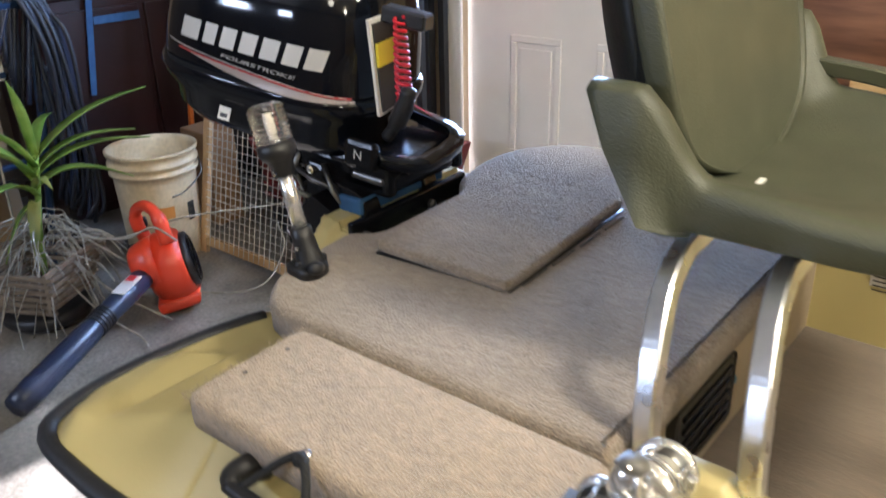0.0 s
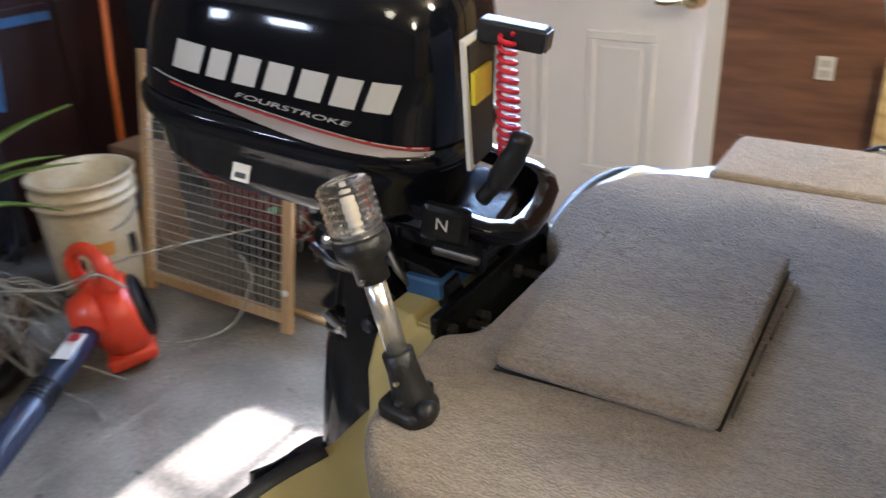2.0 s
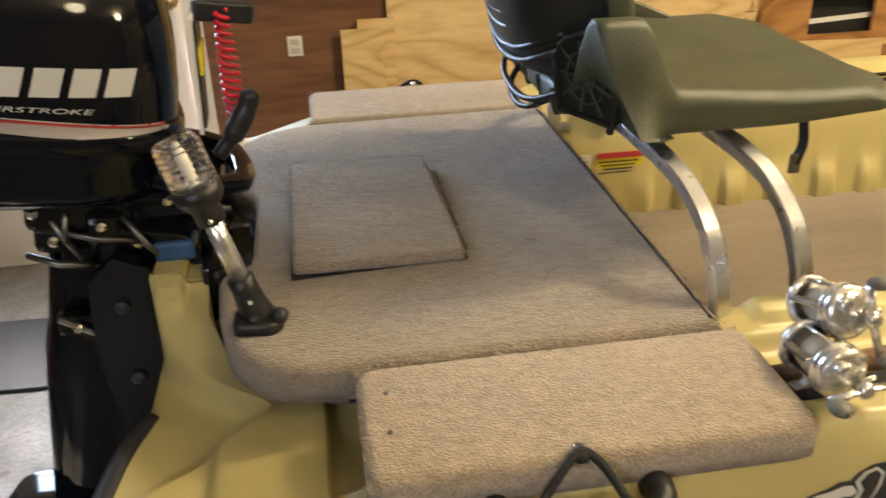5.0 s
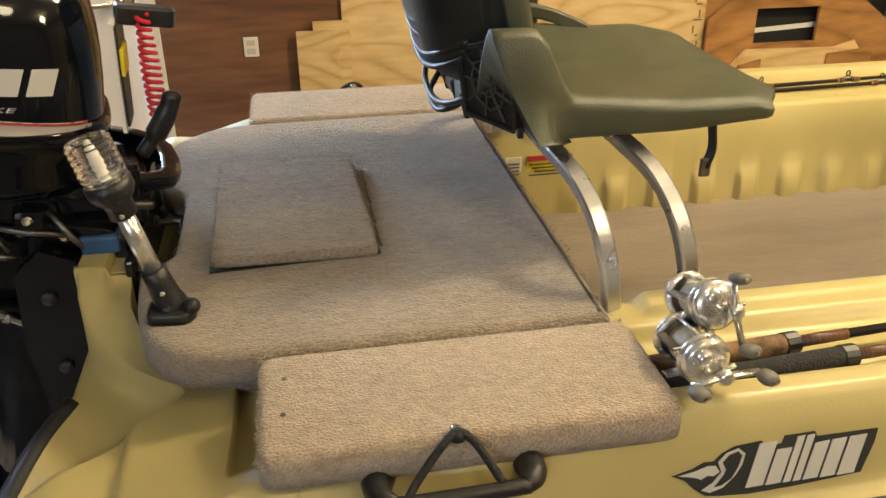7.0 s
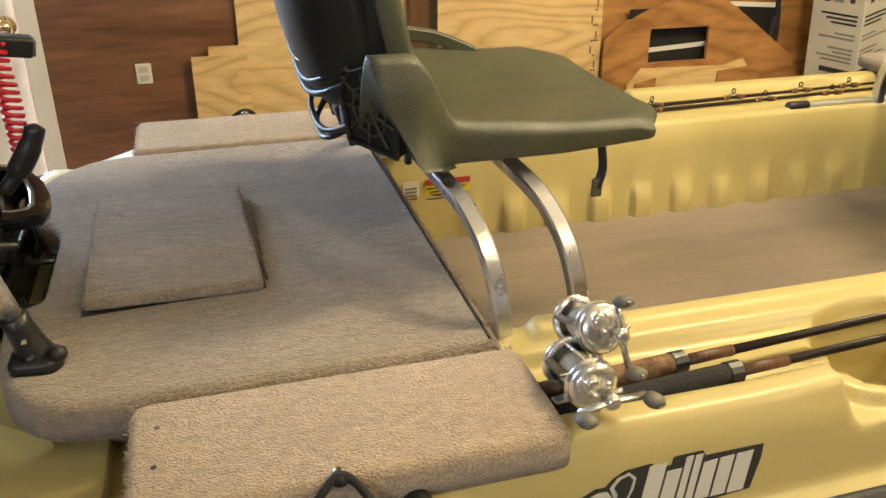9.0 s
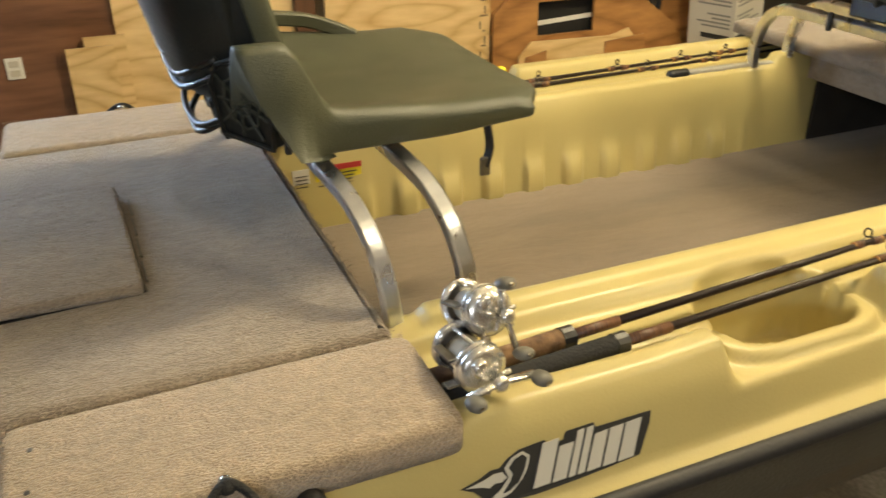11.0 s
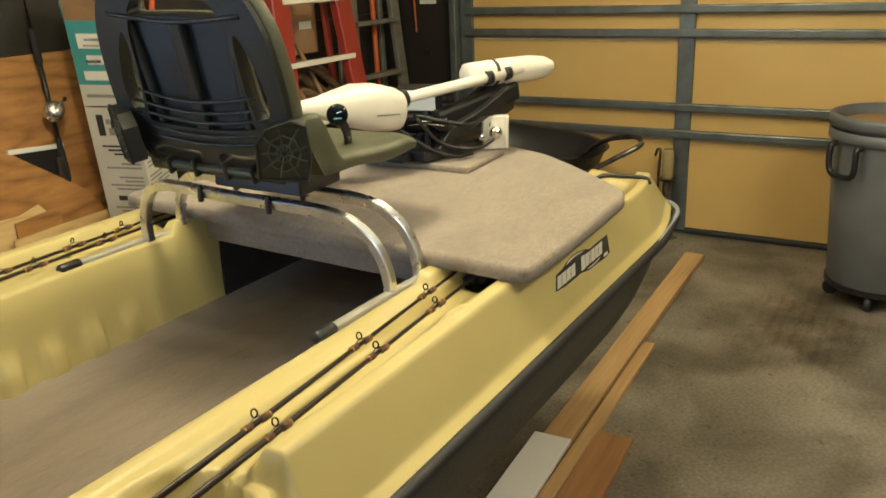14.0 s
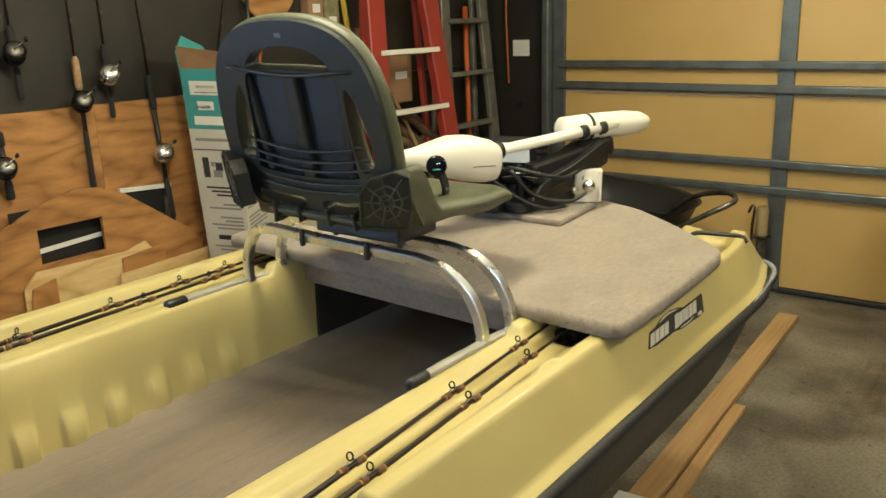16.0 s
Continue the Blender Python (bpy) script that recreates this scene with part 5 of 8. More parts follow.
# carrying handle, tiller, bracket and leg
part("thumb_lever", tube(smooth_path([(-0.135, -0.112, 1.045), (-0.118, -0.116, 1.075), (-0.102, -0.122, 1.115), (-0.097, -0.124, 1.140)], 5), [0.010] * 5 + [0.015] * 5 + [0.013] * 5 + [0.004], 12), M_black, motor, "black thumb lever", True)
part("front_handle", tube([(-0.22, -0.108, 1.012), (-0.17, -0.107, 1.004), (-0.125, -0.100, 0.998), (-0.100, -0.082, 0.995), (-0.090, -0.055, 0.993), (-0.086, 0.0, 0.992), (-0.090, 0.055, 0.993), (-0.100, 0.082, 0.995), (-0.125, 0.100, 0.998), (-0.22, 0.105, 1.01)], 0.016, flat=(0.015, 0.010)), M_gloss, motor, "glossy black carrying handle", True)
part("gear_lever", slab((0.06, 0.02, 0.05), (-0.170, -0.128, 1.01), 0.008), M_black_gloss, motor)
lettering("N", 0.022, lambda u, v: Vector((-0.180 + u, -0.1392, 1.005 + v)), M_silver, motor, 0)
part("shift_plate", slab((0.06, 0.004, 0.011), (-0.150, -0.139, 0.978), 0.004), M_steel_dark, motor)
for at, size in (((-0.28, 0, 0.945), (0.20, 0.15, 0.05)), ((-0.25, -0.055, 0.89), (0.08, 0.045, 0.09)), ((-0.25, 0.055, 0.89), (0.08, 0.045, 0.09)), ((-0.295, 0, 0.84), (0.09, 0.09, 0.14)), ((-0.19, 0, 0.975), (0.14, 0.19, 0.025)), ((-0.345, -0.05, 0.91), (0.05, 0.05, 0.045)), ((-0.28, -0.082, 0.93), (0.05, 0.03, 0.045))):
    part("bracket_casting", slab(size, at, 0.012), M_black_gloss, motor, "black swivel bracket casting")
still = []
for s in (-1, 1):
    still.append(part("clamp_arm", tube(smooth_path([(-0.29, s * 0.07, 0.925), (-0.24, s * 0.075, 0.912), (-0.19, s * 0.075, 0.90), (-0.176, s * 0.075, 0.86), (-0.178, s * 0.075, 0.81)], 4), 0.014, flat=(0.018, 0.010)), M_black_gloss, motor, "black clamp arm"))
    still.append(part("clamp_screw", tube([(-0.20, s * 0.075, 0.84), (-0.115, s * 0.075, 0.84)], 0.006, 8), M_steel_dark, motor))
    still.append(part("clamp_handle", tube([(-0.112, s * 0.075 - 0.035, 0.835), (-0.112, s * 0.075 + 0.035, 0.845)], 0.005, 8), M_steel_dark, motor))
    part("rubber_mount", slab((0.075, 0.03, 0.035), (-0.31, s * 0.062, 0.775), 0.008), M_black_gloss, motor)
    part("tilt_rod", tube([(-0.345, s * 0.078, 0.79), (-0.30, s * 0.084, 0.768), (-0.235, s * 0.080, 0.772)], 0.006, 8), M_steel_dark, motor)
still.append(part("clamp_plate", slab((0.014, 0.30, 0.085), (-0.1595, 0.005, 0.842), 0.004), M_black_gloss, motor, "black clamp plate on the transom front"))
still.append(part("saddle", slab((0.105, 0.21, 0.036), (-0.195, 0.035, 0.926), 0.010, segments=3), M_black_gloss, motor, "black casting over the transom", True))
still.append(part("saddle_rib", slab((0.125, 0.024, 0.060), (-0.200, -0.058, 0.935), 0.008), M_black_gloss, motor))
still.append(part("saddle_rib", slab((0.125, 0.024, 0.060), (-0.200, 0.12, 0.935), 0.008), M_black_gloss, motor))
for yy, zz in ((-0.12, 0.855), (-0.04, 0.830), (0.05, 0.855), (0.13, 0.835)):
    still.append(part("plate_bolt", lathe([(0.010, 0), (0.010, 0.006), (0.005, 0.009)], (-0.1525, yy, zz), 6, turn=Matrix.Rotation(radians(90), 4, "Y")), M_steel_dark, motor))
for ob in still:
    ob.matrix_basis = MT.inverted()
for a, b in (((-0.36, -0.06, 0.955), (-0.31, -0.08, 0.885)), ((-0.36, -0.07, 0.925), (-0.21, -0.10, 0.915)), ((-0.26, -0.10, 0.955), (-0.20, -0.105, 0.885)), ((-0.33, -0.05, 0.97), (-0.33, -0.085, 0.91)), ((-0.38, -0.055, 0.88), (-0.30, -0.075, 0.87))):
    part("linkage", tube([a, ((a[0] + b[0]) / 2, (a[1] + b[1]) / 2 - 0.012, (a[2] + b[2]) / 2), b], 0.005, 8), M_steel_dark, motor, "steel linkage rod", True)
for x, y, z in ((-0.285, -0.099, 0.94), (-0.24, -0.080, 0.905), (-0.345, -0.078, 0.912), (-0.20, -0.098, 0.975), (-0.37, -0.07, 0.95), (-0.32, -0.079, 0.775)):
    part("bolt", lathe([(0.008, 0), (0.008, 0.006), (0.004, 0.009)], (x, y, z), 8, turn=Matrix.Rotation(radians(90), 4, "X")), M_chrome, motor)
part("warning_tag", slab((0.024, 0.0015, 0.022), (-0.430, -0.1505, 1.017), turn=Matrix.Rotation(radians(-20), 4, "X")), M_paper, motor, "small white warning tag")
part("tag_mark", slab((0.015, 0.001, 0.007), (-0.430, -0.1522, 1.014), turn=Matrix.Rotation(radians(-20), 4, "X")), M_ink, motor)
part("leg", rings([super_loop(-0.29, 0.065, 0.045, 0.88, 24, 2.6), super_loop(-0.29, 0.072, 0.046, 0.76, 24, 2.6), super_loop(-0.298, 0.072, 0.056, 0.70, 24, 2.6), super_loop(-0.300, 0.072, 0.056, 0.60, 24, 2.6), super_loop(-0.300, 0.072, 0.052, 0.50, 24, 2.4), super_loop(-0.300, 0.074, 0.036, 0.36, 24, 2.2), super_loop(-0.30, 0.06, 0.024, 0.30, 24, 2.2)]), M_gloss, motor, "glossy black motor leg", True)
for y in (-0.094, 0.084):
    fixed = part("clamp_bracket", rings([[(x, y + q, z) for x, z in ((-0.2395, 0.875), (-0.285, 0.895), (-0.325, 0.86), (-0.335, 0.74), (-0.322, 0.60), (-0.285, 0.50), (-0.2395, 0.49))] for q in (-0.017, 0.017)]), M_black_gloss, motor, "black clamp bracket on the transom")
    fixed.matrix_basis = MT.inverted()
    for z in (0.82, 0.70, 0.58):
        fixed = part("bracket_bolt", lathe([(0.011, 0), (0.011, 0.007), (0.005, 0.010)], (-0.285, y - 0.017 if y < 0 else y + 0.007, z), 8, turn=Matrix.Rotation(radians(90), 4, "X")), M_rubber, motor)
        fixed.matrix_basis = MT.inverted()
part("cavitation_plate", plate(rounded([(-0.22, -0.055), (-0.19, 0.0), (-0.22, 0.055), (-0.33, 0.085), (-0.42, 0.07), (-0.45, 0.0), (-0.42, -0.07), (-0.33, -0.085)], 0.02, 3), 0.396, 0.408, 0.003), M_gloss, motor, "black cavitation plate", True)
part("gearcase", rings([[(x, r * math.cos(2 * math.pi * k / 20), 0.27 + r * 1.05 * math.sin(2 * math.pi * k / 20)) for k in range(20)] for x, r in ((-0.17, 0.006), (-0.185, 0.02), (-0.23, 0.034), (-0.30, 0.038), (-0.37, 0.036), (-0.42, 0.03), (-0.435, 0.02))]), M_gloss, motor, "black gearcase", True)
part("skeg", rings([[(-0.27, y, 0.25), (-0.37, y, 0.25), (-0.39, y * 0.5, 0.14), (-0.36, y * 0.5, 0.135)] for y in (-0.008, 0.008)]), M_gloss, motor)
prop = part("propeller", lathe([(0.008, -0.07), (0.028, -0.05), (0.032, 0.0), (0.03, 0.035)], (-0.45, 0, 0.27), 16, turn=Matrix.Rotation(radians(90), 4, "Y")), M_black_gloss, motor, "black three-blade propeller", True)
for k in range(3):
    r = Matrix.Translation((-0.46, 0, 0.27)) @ Matrix.Rotation(2 * math.pi * k / 3, 4, "X")
    part("blade", rings([[r @ Vector((0.03 * c - 0.004 * s2, 0.05 * math.sin(t) * w, 0.03 + hgt)) for c, s2, w, t in ((-1, -1, 1, -1.2), (-0.4, -1, 1, -0.3), (0.6, 1, 1, 0.9), (0.55, 1, 1, 1.0), (-0.45, -1, 1, -0.2), (-1, 1, 1, -1.15))] for hgt in (0.0, 0.045, 0.085)]), M_black_gloss, prop)
M_blue = material("blue_rag", (0.02, 0.07, 0.16), 0.6, second=(0.03, 0.1, 0.22), scale=20)
rag = thing("blue_clamp_pad", "blue pad wedged under the motor clamps", "pad")
part("pad_block", slab((0.055, 0.22, 0.03), (-0.205, 0.01, 0.891), 0.006), M_blue, rag)

# ---- emblems on the hull side, as plain shapes ----


def side_y(x, z):
    """Where the sloping near side of the hull stands at x and height z."""
    d = 0.650
    while d > 0.575 and hull_z(x, d) < z:
        d -= 0.001
    return YC - d * hull_plan(x) / 0.655


def hull_mark(poly, mat, parent, lift, name):
    """A thin flat shape given in (x, z) on the sloping near side of the hull."""
    bm = bmesh.new()
    lo = [bm.verts.new((x, side_y(x, z) - lift * 0.85 + 0.001, z + lift * 0.5)) for x, z in poly]
    hi = [bm.verts.new((x, side_y(x, z) - lift * 0.85, z + lift * 0.5 + 0.0005)) for x, z in poly]
    bm.faces.new(hi)
    n = len(poly)
    for i in range(n):
        bm.faces.new((lo[i], lo[(i + 1) % n], hi[(i + 1) % n], hi[i]))
    return part(name, bm, mat, parent)


M_emblem = material("emblem_silver", (0.6, 0.58, 0.52), 0.4)
emb = thing("hull_emblem", "black and silver bird emblem with block lettering shapes", "emblem")
hull_mark([(0.457, 0.803), (0.480, 0.808), (0.494, 0.8135), (0.505, 0.813), (0.515, 0.821), (0.530, 0.827), (0.562, 0.829), (0.567, 0.822), (0.586, 0.823), (0.590, 0.831), (0.626, 0.832), (0.629, 0.826), (0.704, 0.826), (0.700, 0.812), (0.684, 0.778), (0.640, 0.775), (0.600, 0.773), (0.545, 0.772), (0.510, 0.774), (0.495, 0.776), (0.482, 0.785), (0.472, 0.796)], M_ink, emb, 0.0015, "outline")
hull_mark([(0.463, 0.8025), (0.484, 0.8055), (0.497, 0.8095), (0.507, 0.8085), (0.512, 0.801), (0.505, 0.797), (0.497, 0.7985), (0.490, 0.795), (0.482, 0.7985)], M_emblem, emb, 0.0028, "bird_head")
hull_mark([(0.510, 0.812), (0.520, 0.821), (0.534, 0.8245), (0.542, 0.818), (0.538, 0.806), (0.530, 0.794), (0.515, 0.783), (0.500, 0.779), (0.490, 0.783), (0.503, 0.790), (0.514, 0.800)], M_emblem, emb, 0.0028, "bird_body")
hull_mark([(0.515, 0.811), (0.523, 0.819), (0.533, 0.8215), (0.538, 0.816), (0.533, 0.804), (0.525, 0.793), (0.513, 0.786), (0.505, 0.785), (0.515, 0.795), (0.519, 0.803)], M_ink, emb, 0.0040, "wing_shape")
for x0, w, top in ((0.542, 0.021, 0.826), (0.566, 0.018, 0.817), (0.587, 0.009, 0.828), (0.599, 0.009, 0.828), (0.611, 0.018, 0.819), (0.632, 0.018, 0.820), (0.653, 0.021, 0.821)):
    lean = lambda z: (z - 0.778) * 0.36
    hull_mark([(x0 + lean(top), top), (x0 + w + lean(top), top + 0.0008), (x0 + w, 0.7795), (x0, 0.7785)], M_emblem, emb, 0.0028, "letter_block")
mark = thing("model_emblem", "black and silver arched model emblem on the bow side", "emblem")
hull_mark([(2.003, 0.817), (2.034, 0.844), (2.070, 0.846), (2.100, 0.852), (2.140, 0.8555), (2.175, 0.8545), (2.210, 0.850), (2.235, 0.843), (2.360, 0.844), (2.336, 0.806), (2.300, 0.803), (2.262, 0.805), (2.190, 0.8065), (2.150, 0.812), (2.100, 0.8125), (2.050, 0.813)], M_ink, mark, 0.0015, "outline")
hull_mark([(2.090, 0.8475), (2.118, 0.8525), (2.150, 0.854), (2.182, 0.852), (2.208, 0.8465), (2.182, 0.8485), (2.150, 0.8505), (2.118, 0.849)], M_emblem, mark, 0.0028, "arch")
hull_mark([(2.175, 0.8115), (2.205, 0.8085), (2.240, 0.8085), (2.276, 0.8125), (2.240, 0.8110), (2.205, 0.8110)], M_emblem, mark, 0.0028, "arch")
for x0, w, z0, z1 in [(2.012 + 0.027 * k, 0.023, 0.8185, 0.8395) for k in range(4)] + [(2.152, 0.023, 0.816, 0.841), (2.179, 0.022, 0.8165, 0.8395), (2.205, 0.008, 0.8165, 0.8395), (2.217, 0.023, 0.8165, 0.8395), (2.244, 0.020, 0.8165, 0.8395), (2.268, 0.024, 0.8165, 0.8395), (2.292, 0.026, 0.8065, 0.8125)]:
    lean = lambda z: (z - z0) * 1.0
    hull_mark([(x0 + lean(z1), z1), (x0 + w + lean(z1), z1), (x0 + w, z0), (x0, z0)], M_emblem, mark, 0.0028, "letter_block")


# ---- fishing rods lying in the trays ----
M_blank = material("rod_blank", (0.018, 0.010, 0.008), 0.36, spec=0.3)
M_cork = material("cork", (0.26, 0.15, 0.075), 0.8, second=(0.10, 0.055, 0.03), scale=60, bump=0.4, bump_scale=120)
M_foam = material("black_foam", (0.02, 0.02, 0.021), 0.9, bump=0.4, bump_scale=300)
M_wrap = material("thread_wrap", (0.16, 0.075, 0.035), 0.4, second=(0.05, 0.018, 0.012), scale=80, stretch=(4, 0.2, 0.2))


M_gold = material("gold_thread", (0.45, 0.28, 0.07), 0.35, second=(0.20, 0.06, 0.03), scale=90)


def guide_ring(parent, at, r):
    """A round ring standing over the blank on two thin feet, bound on with dark thread and a gold band."""
    p = Vector(at)
    c = p + Vector((0.0, 0.003, r + 0.009))
    part("guide", tube([c + Vector((0.25 * r * math.sin(2 * math.pi * k / 18), r * math.cos(2 * math.pi * k / 18), r * math.sin(2 * math.pi * k / 18))) for k in range(19)], 0.0014, 8), M_black_gloss, parent, "black ringed line guide", True)
    for q in (-1, 1):
        part("guide_foot", tube(smooth_path([p + Vector((q * 0.020, 0, 0.0055)), p + Vector((q * 0.010, 0.001, 0.0065)), c + Vector((q * 0.001, 0, -r))], 3), 0.0013, 6), M_steel_dark, parent)
        part("thread", tube([p + Vector((q * 0.011, 0, 0)), p + Vector((q * 0.025, 0, 0))], 0.0064, 10), M_wrap, parent, "brown thread binding", True)
        part("gold_band", tube([p + Vector((q * 0.025, 0, 0)), p + Vector((q * 0.0295, 0, 0))], 0.0063, 10), M_gold, parent, "gold thread band", True)


M_paddle = material("grey_knob", (0.12, 0.115, 0.10), 0.5, second=(0.16, 0.15, 0.13), scale=40)


def baitcaster(parent, at, roll=0.0, crank_angle=80, yaw=6.0, name="reel"):
    """A round baitcasting reel on top of a rod; its axle lies across the rod, the crank on the -y side, rolled upward by roll degrees."""
    m = Matrix.Translation(at) @ Matrix.Rotation(radians(yaw), 4, "Z") @ Matrix.Rotation(radians(-roll), 4, "X")
    axle = m @ Matrix.Rotation(radians(90), 4, "X")
    tilt3 = m.to_3x3().to_4x4()

    def turned(profile, label="", mat=M_reel, nm="side_plate", top=None, sides=28):
        return part(nm, lathe(profile, sides=sides, turn=axle), mat, top, label, True)
    reel = turned([(0.020, 0.021), (0.0285, 0.021), (0.0300, 0.0235), (0.0300, 0.0275), (0.0280, 0.0285), (0.0290, 0.0300), (0.0290, 0.0370), (0.0270, 0.0395), (0.0190, 0.0425), (0.0110, 0.0435), (0.004, 0.0440)], "chrome baitcasting reel", nm=name, top=parent)
    turned([(0.020, -0.021), (0.0285, -0.021), (0.0300, -0.0235), (0.0300, -0.0270), (0.0265, -0.0300), (0.0240, -0.0345), (0.0150, -0.0380), (0.004, -0.0390)], top=reel)
    turned([(0.0235, -0.0205), (0.0245, -0.0190), (0.0170, -0.0165), (0.0165, 0.0165), (0.0245, 0.0190), (0.0235, 0.0205)], mat=M_steel_dark, nm="spool", top=reel, sides=22)
    turned([(0.0180, -0.0160), (0.0205, -0.0080), (0.0208, 0.0080), (0.0180, 0.0160)], mat=material("spooled_line", (0.42, 0.40, 0.34), 0.35, bump=0.3, bump_scale=500, stretch=(1, 6, 1)), nm="line", top=reel, sides=22)
    for a in (35, 100, 165, 250, 320):
        q = Vector((0.0268 * math.cos(radians(a)), 0, 0.0268 * math.sin(radians(a))))
        part("pillar", tube([m @ (q + Vector((0, -0.022, 0))), m @ (q + Vector((0, 0.022, 0)))], 0.0024, 8), M_reel, reel, "", True)
    part("level_wind", slab((0.010, 0.012, 0.014), m @ Vector((0.0285, 0.004, 0.006)), 0.003, turn=tilt3), M_reel, reel)
    part("thumb_bar", slab((0.012, 0.036, 0.004), m @ Vector((-0.0265, 0, 0.010)), 0.0015, turn=tilt3), M_steel_dark, reel)
    part("reel_foot", slab((0.058, 0.013, 0.005), m @ Vector((0, 0, -0.033)), 0.002, turn=tilt3), M_reel, reel)
    part("foot_stem", slab((0.026, 0.011, 0.010), m @ Vector((0, 0, -0.027)), 0.002, turn=tilt3), M_reel, reel)
    turned([(0.0085, 0.0425), (0.0105, 0.0450), (0.0105, 0.0500), (0.0070, 0.0520)], nm="tension_cap", top=reel, sides=14).matrix_basis = Matrix.Translation(tilt3 @ Vector((-0.010, 0, 0.011)))
    hub = Vector((0.006, -0.062, -0.004))
    turned([(0.0060, 0.0435), (0.0060, 0.0580), (0.0095, 0.0590), (0.0100, 0.0650), (0.0070, 0.0690), (0.0030, 0.0700)], nm="hub_nut", top=reel, sides=12).matrix_basis = Matrix.Translation(tilt3 @ Vector((0.006, 0, -0.004)))
    for k in range(5):
        a = 2 * math.pi * k / 5 + 0.3
        d = Vector((math.cos(a), 0, math.sin(a)))
        part("star_arm", tube([m @ (Vector((0.006, -0.051, -0.004)) + d * 0.005), m @ (Vector((0.006, -0.053, -0.004)) + d * 0.018), m @ (Vector((0.006, -0.054, -0.004)) + d * 0.0195)], [0.0024, 0.0030, 0.0016], 7), M_reel, reel, "", True)
    d = Vector((math.cos(radians(crank_angle)), 0, math.sin(radians(crank_angle))))
    part("crank", tube([m @ (hub - d * 0.041 + Vector((0, -0.004, 0))), m @ (hub - d * 0.012), m @ hub, m @ (hub + d * 0.012), m @ (hub + d * 0.041 + Vector((0, -0.004, 0)))], 0.004, flat=(0.0018, 0.0050), up=m.to_3x3() @ Vector((0, 1, 0))), M_reel, reel, "polished crank arm", True)
    for s in (-1, 1):
        c = hub + d * 0.041 * s + Vector((0, -0.004, 0))
        part("crank_knob", lathe([(0.004, 0.0), (0.0075, 0.003), (0.0098, 0.010), (0.0098, 0.017), (0.0070, 0.023), (0.003, 0.024)], sides=14, turn=m @ Matrix.Translation(c) @ Matrix.Rotation(radians(90), 4, "X") @ Matrix.Diagonal((1.15, 0.72, 1, 1))), M_paddle, reel, "grey paddle crank knob", True)
        part("knob_cap", lathe([(0.0032, 0.0), (0.0032, 0.002), (0.001, 0.003)], sides=8, turn=m @ Matrix.Translation(c + Vector((0, -0.0235, 0))) @ Matrix.Rotation(radians(90), 4, "X")), M_chrome, reel)
    return reel


def lying_rod(p0, p1, butt, grip, label, guides, reel_at=None, crank=80, roll=0.0):
    rod = thing("fishing_rod", label, "fishing rod", "rods lying in the trays")
    a, b = Vector(p0), Vector(p1)
    L = (b - a).length
    at = lambda s: a + (b - a) * (s / L)
    mats = {"cork": M_cork, "foam": M_foam}
    part("blank", tube([at(butt), at(L * 0.5), at(L)], [0.0068, 0.005, 0.0028], 10), M_blank, rod, "glossy dark rod blank", True)
    part("grip", tube([at(0), at(0.01), at(grip * 0.9), at(grip), at(grip + 0.012)], [0.010, 0.0125, 0.0135, 0.013, 0.008], 12), mats["cork" if "cork" in label else "foam"], rod, "", True)
    part("grip_ring", tube([at(grip - 0.004), at(grip + 0.014)], 0.0145, 12), M_black, rod)
    part("wrap", tube([at(grip + 0.014), at(grip + 0.085)], 0.0075, 10), M_wrap, rod, "woven brown thread wrap", True)
    for g in guides:
        guide_ring(rod, at(g), 0.0078 - 0.0028 * g / L)
    if reel_at:
        baitcaster(rod, reel_at, roll, crank)
    return rod


lying_rod((0.44, -0.486, 0.862), (1.95, -0.402, 0.880), 0.10, 0.215, "dark fishing rod with cork grip and chrome reel", (0.76, 1.05, 1.30), (0.534, -0.468, 0.938), 96, 20.0)
lying_rod((0.42, -0.524, 0.860), (1.95, -0.447, 0.876), 0.10, 0.290, "dark fishing rod with foam grip and chrome reel", (0.78, 1.06, 1.28), (0.504, -0.514, 0.908), 2, 3.0)
lying_rod((0.55, 0.492, 0.860), (1.98, 0.535, 0.872), 0.10, 0.24, "dark fishing rod with cork grip on the far tray", (0.62, 0.85, 1.05, 1.2))
lying_rod((0.55, 0.468, 0.860), (1.98, 0.500, 0.868), 0.10, 0.26, "dark fishing rod with foam grip on the far tray", (0.60, 0.92, 1.12))
lure = thing("yellow_lure", "bright yellow lure and clips by the rods", "lure")
for k in range(4):
    part("clip", slab((0.03, 0.016, 0.016), (1.07 + 0.022 * (k % 2), 0.545 + 0.012 * (k // 2), 0.868 + 0.006 * k), 0.004, turn=Matrix.Rotation(0.5 * k, 4, "Z")), M_yellow, lure)
pipes = thing("rod_tubes", "row of black rod tube ends under the front deck", "rod tubes")
for k in range(5):
    y = -0.42 - 0.032 * k
    part("tube_end", tube([(1.90, y, 0.845 + 0.006 * (k % 2)), (2.05, y, 0.845 + 0.006 * (k % 2))], 0.015, 14), M_black, pipes, "", True)

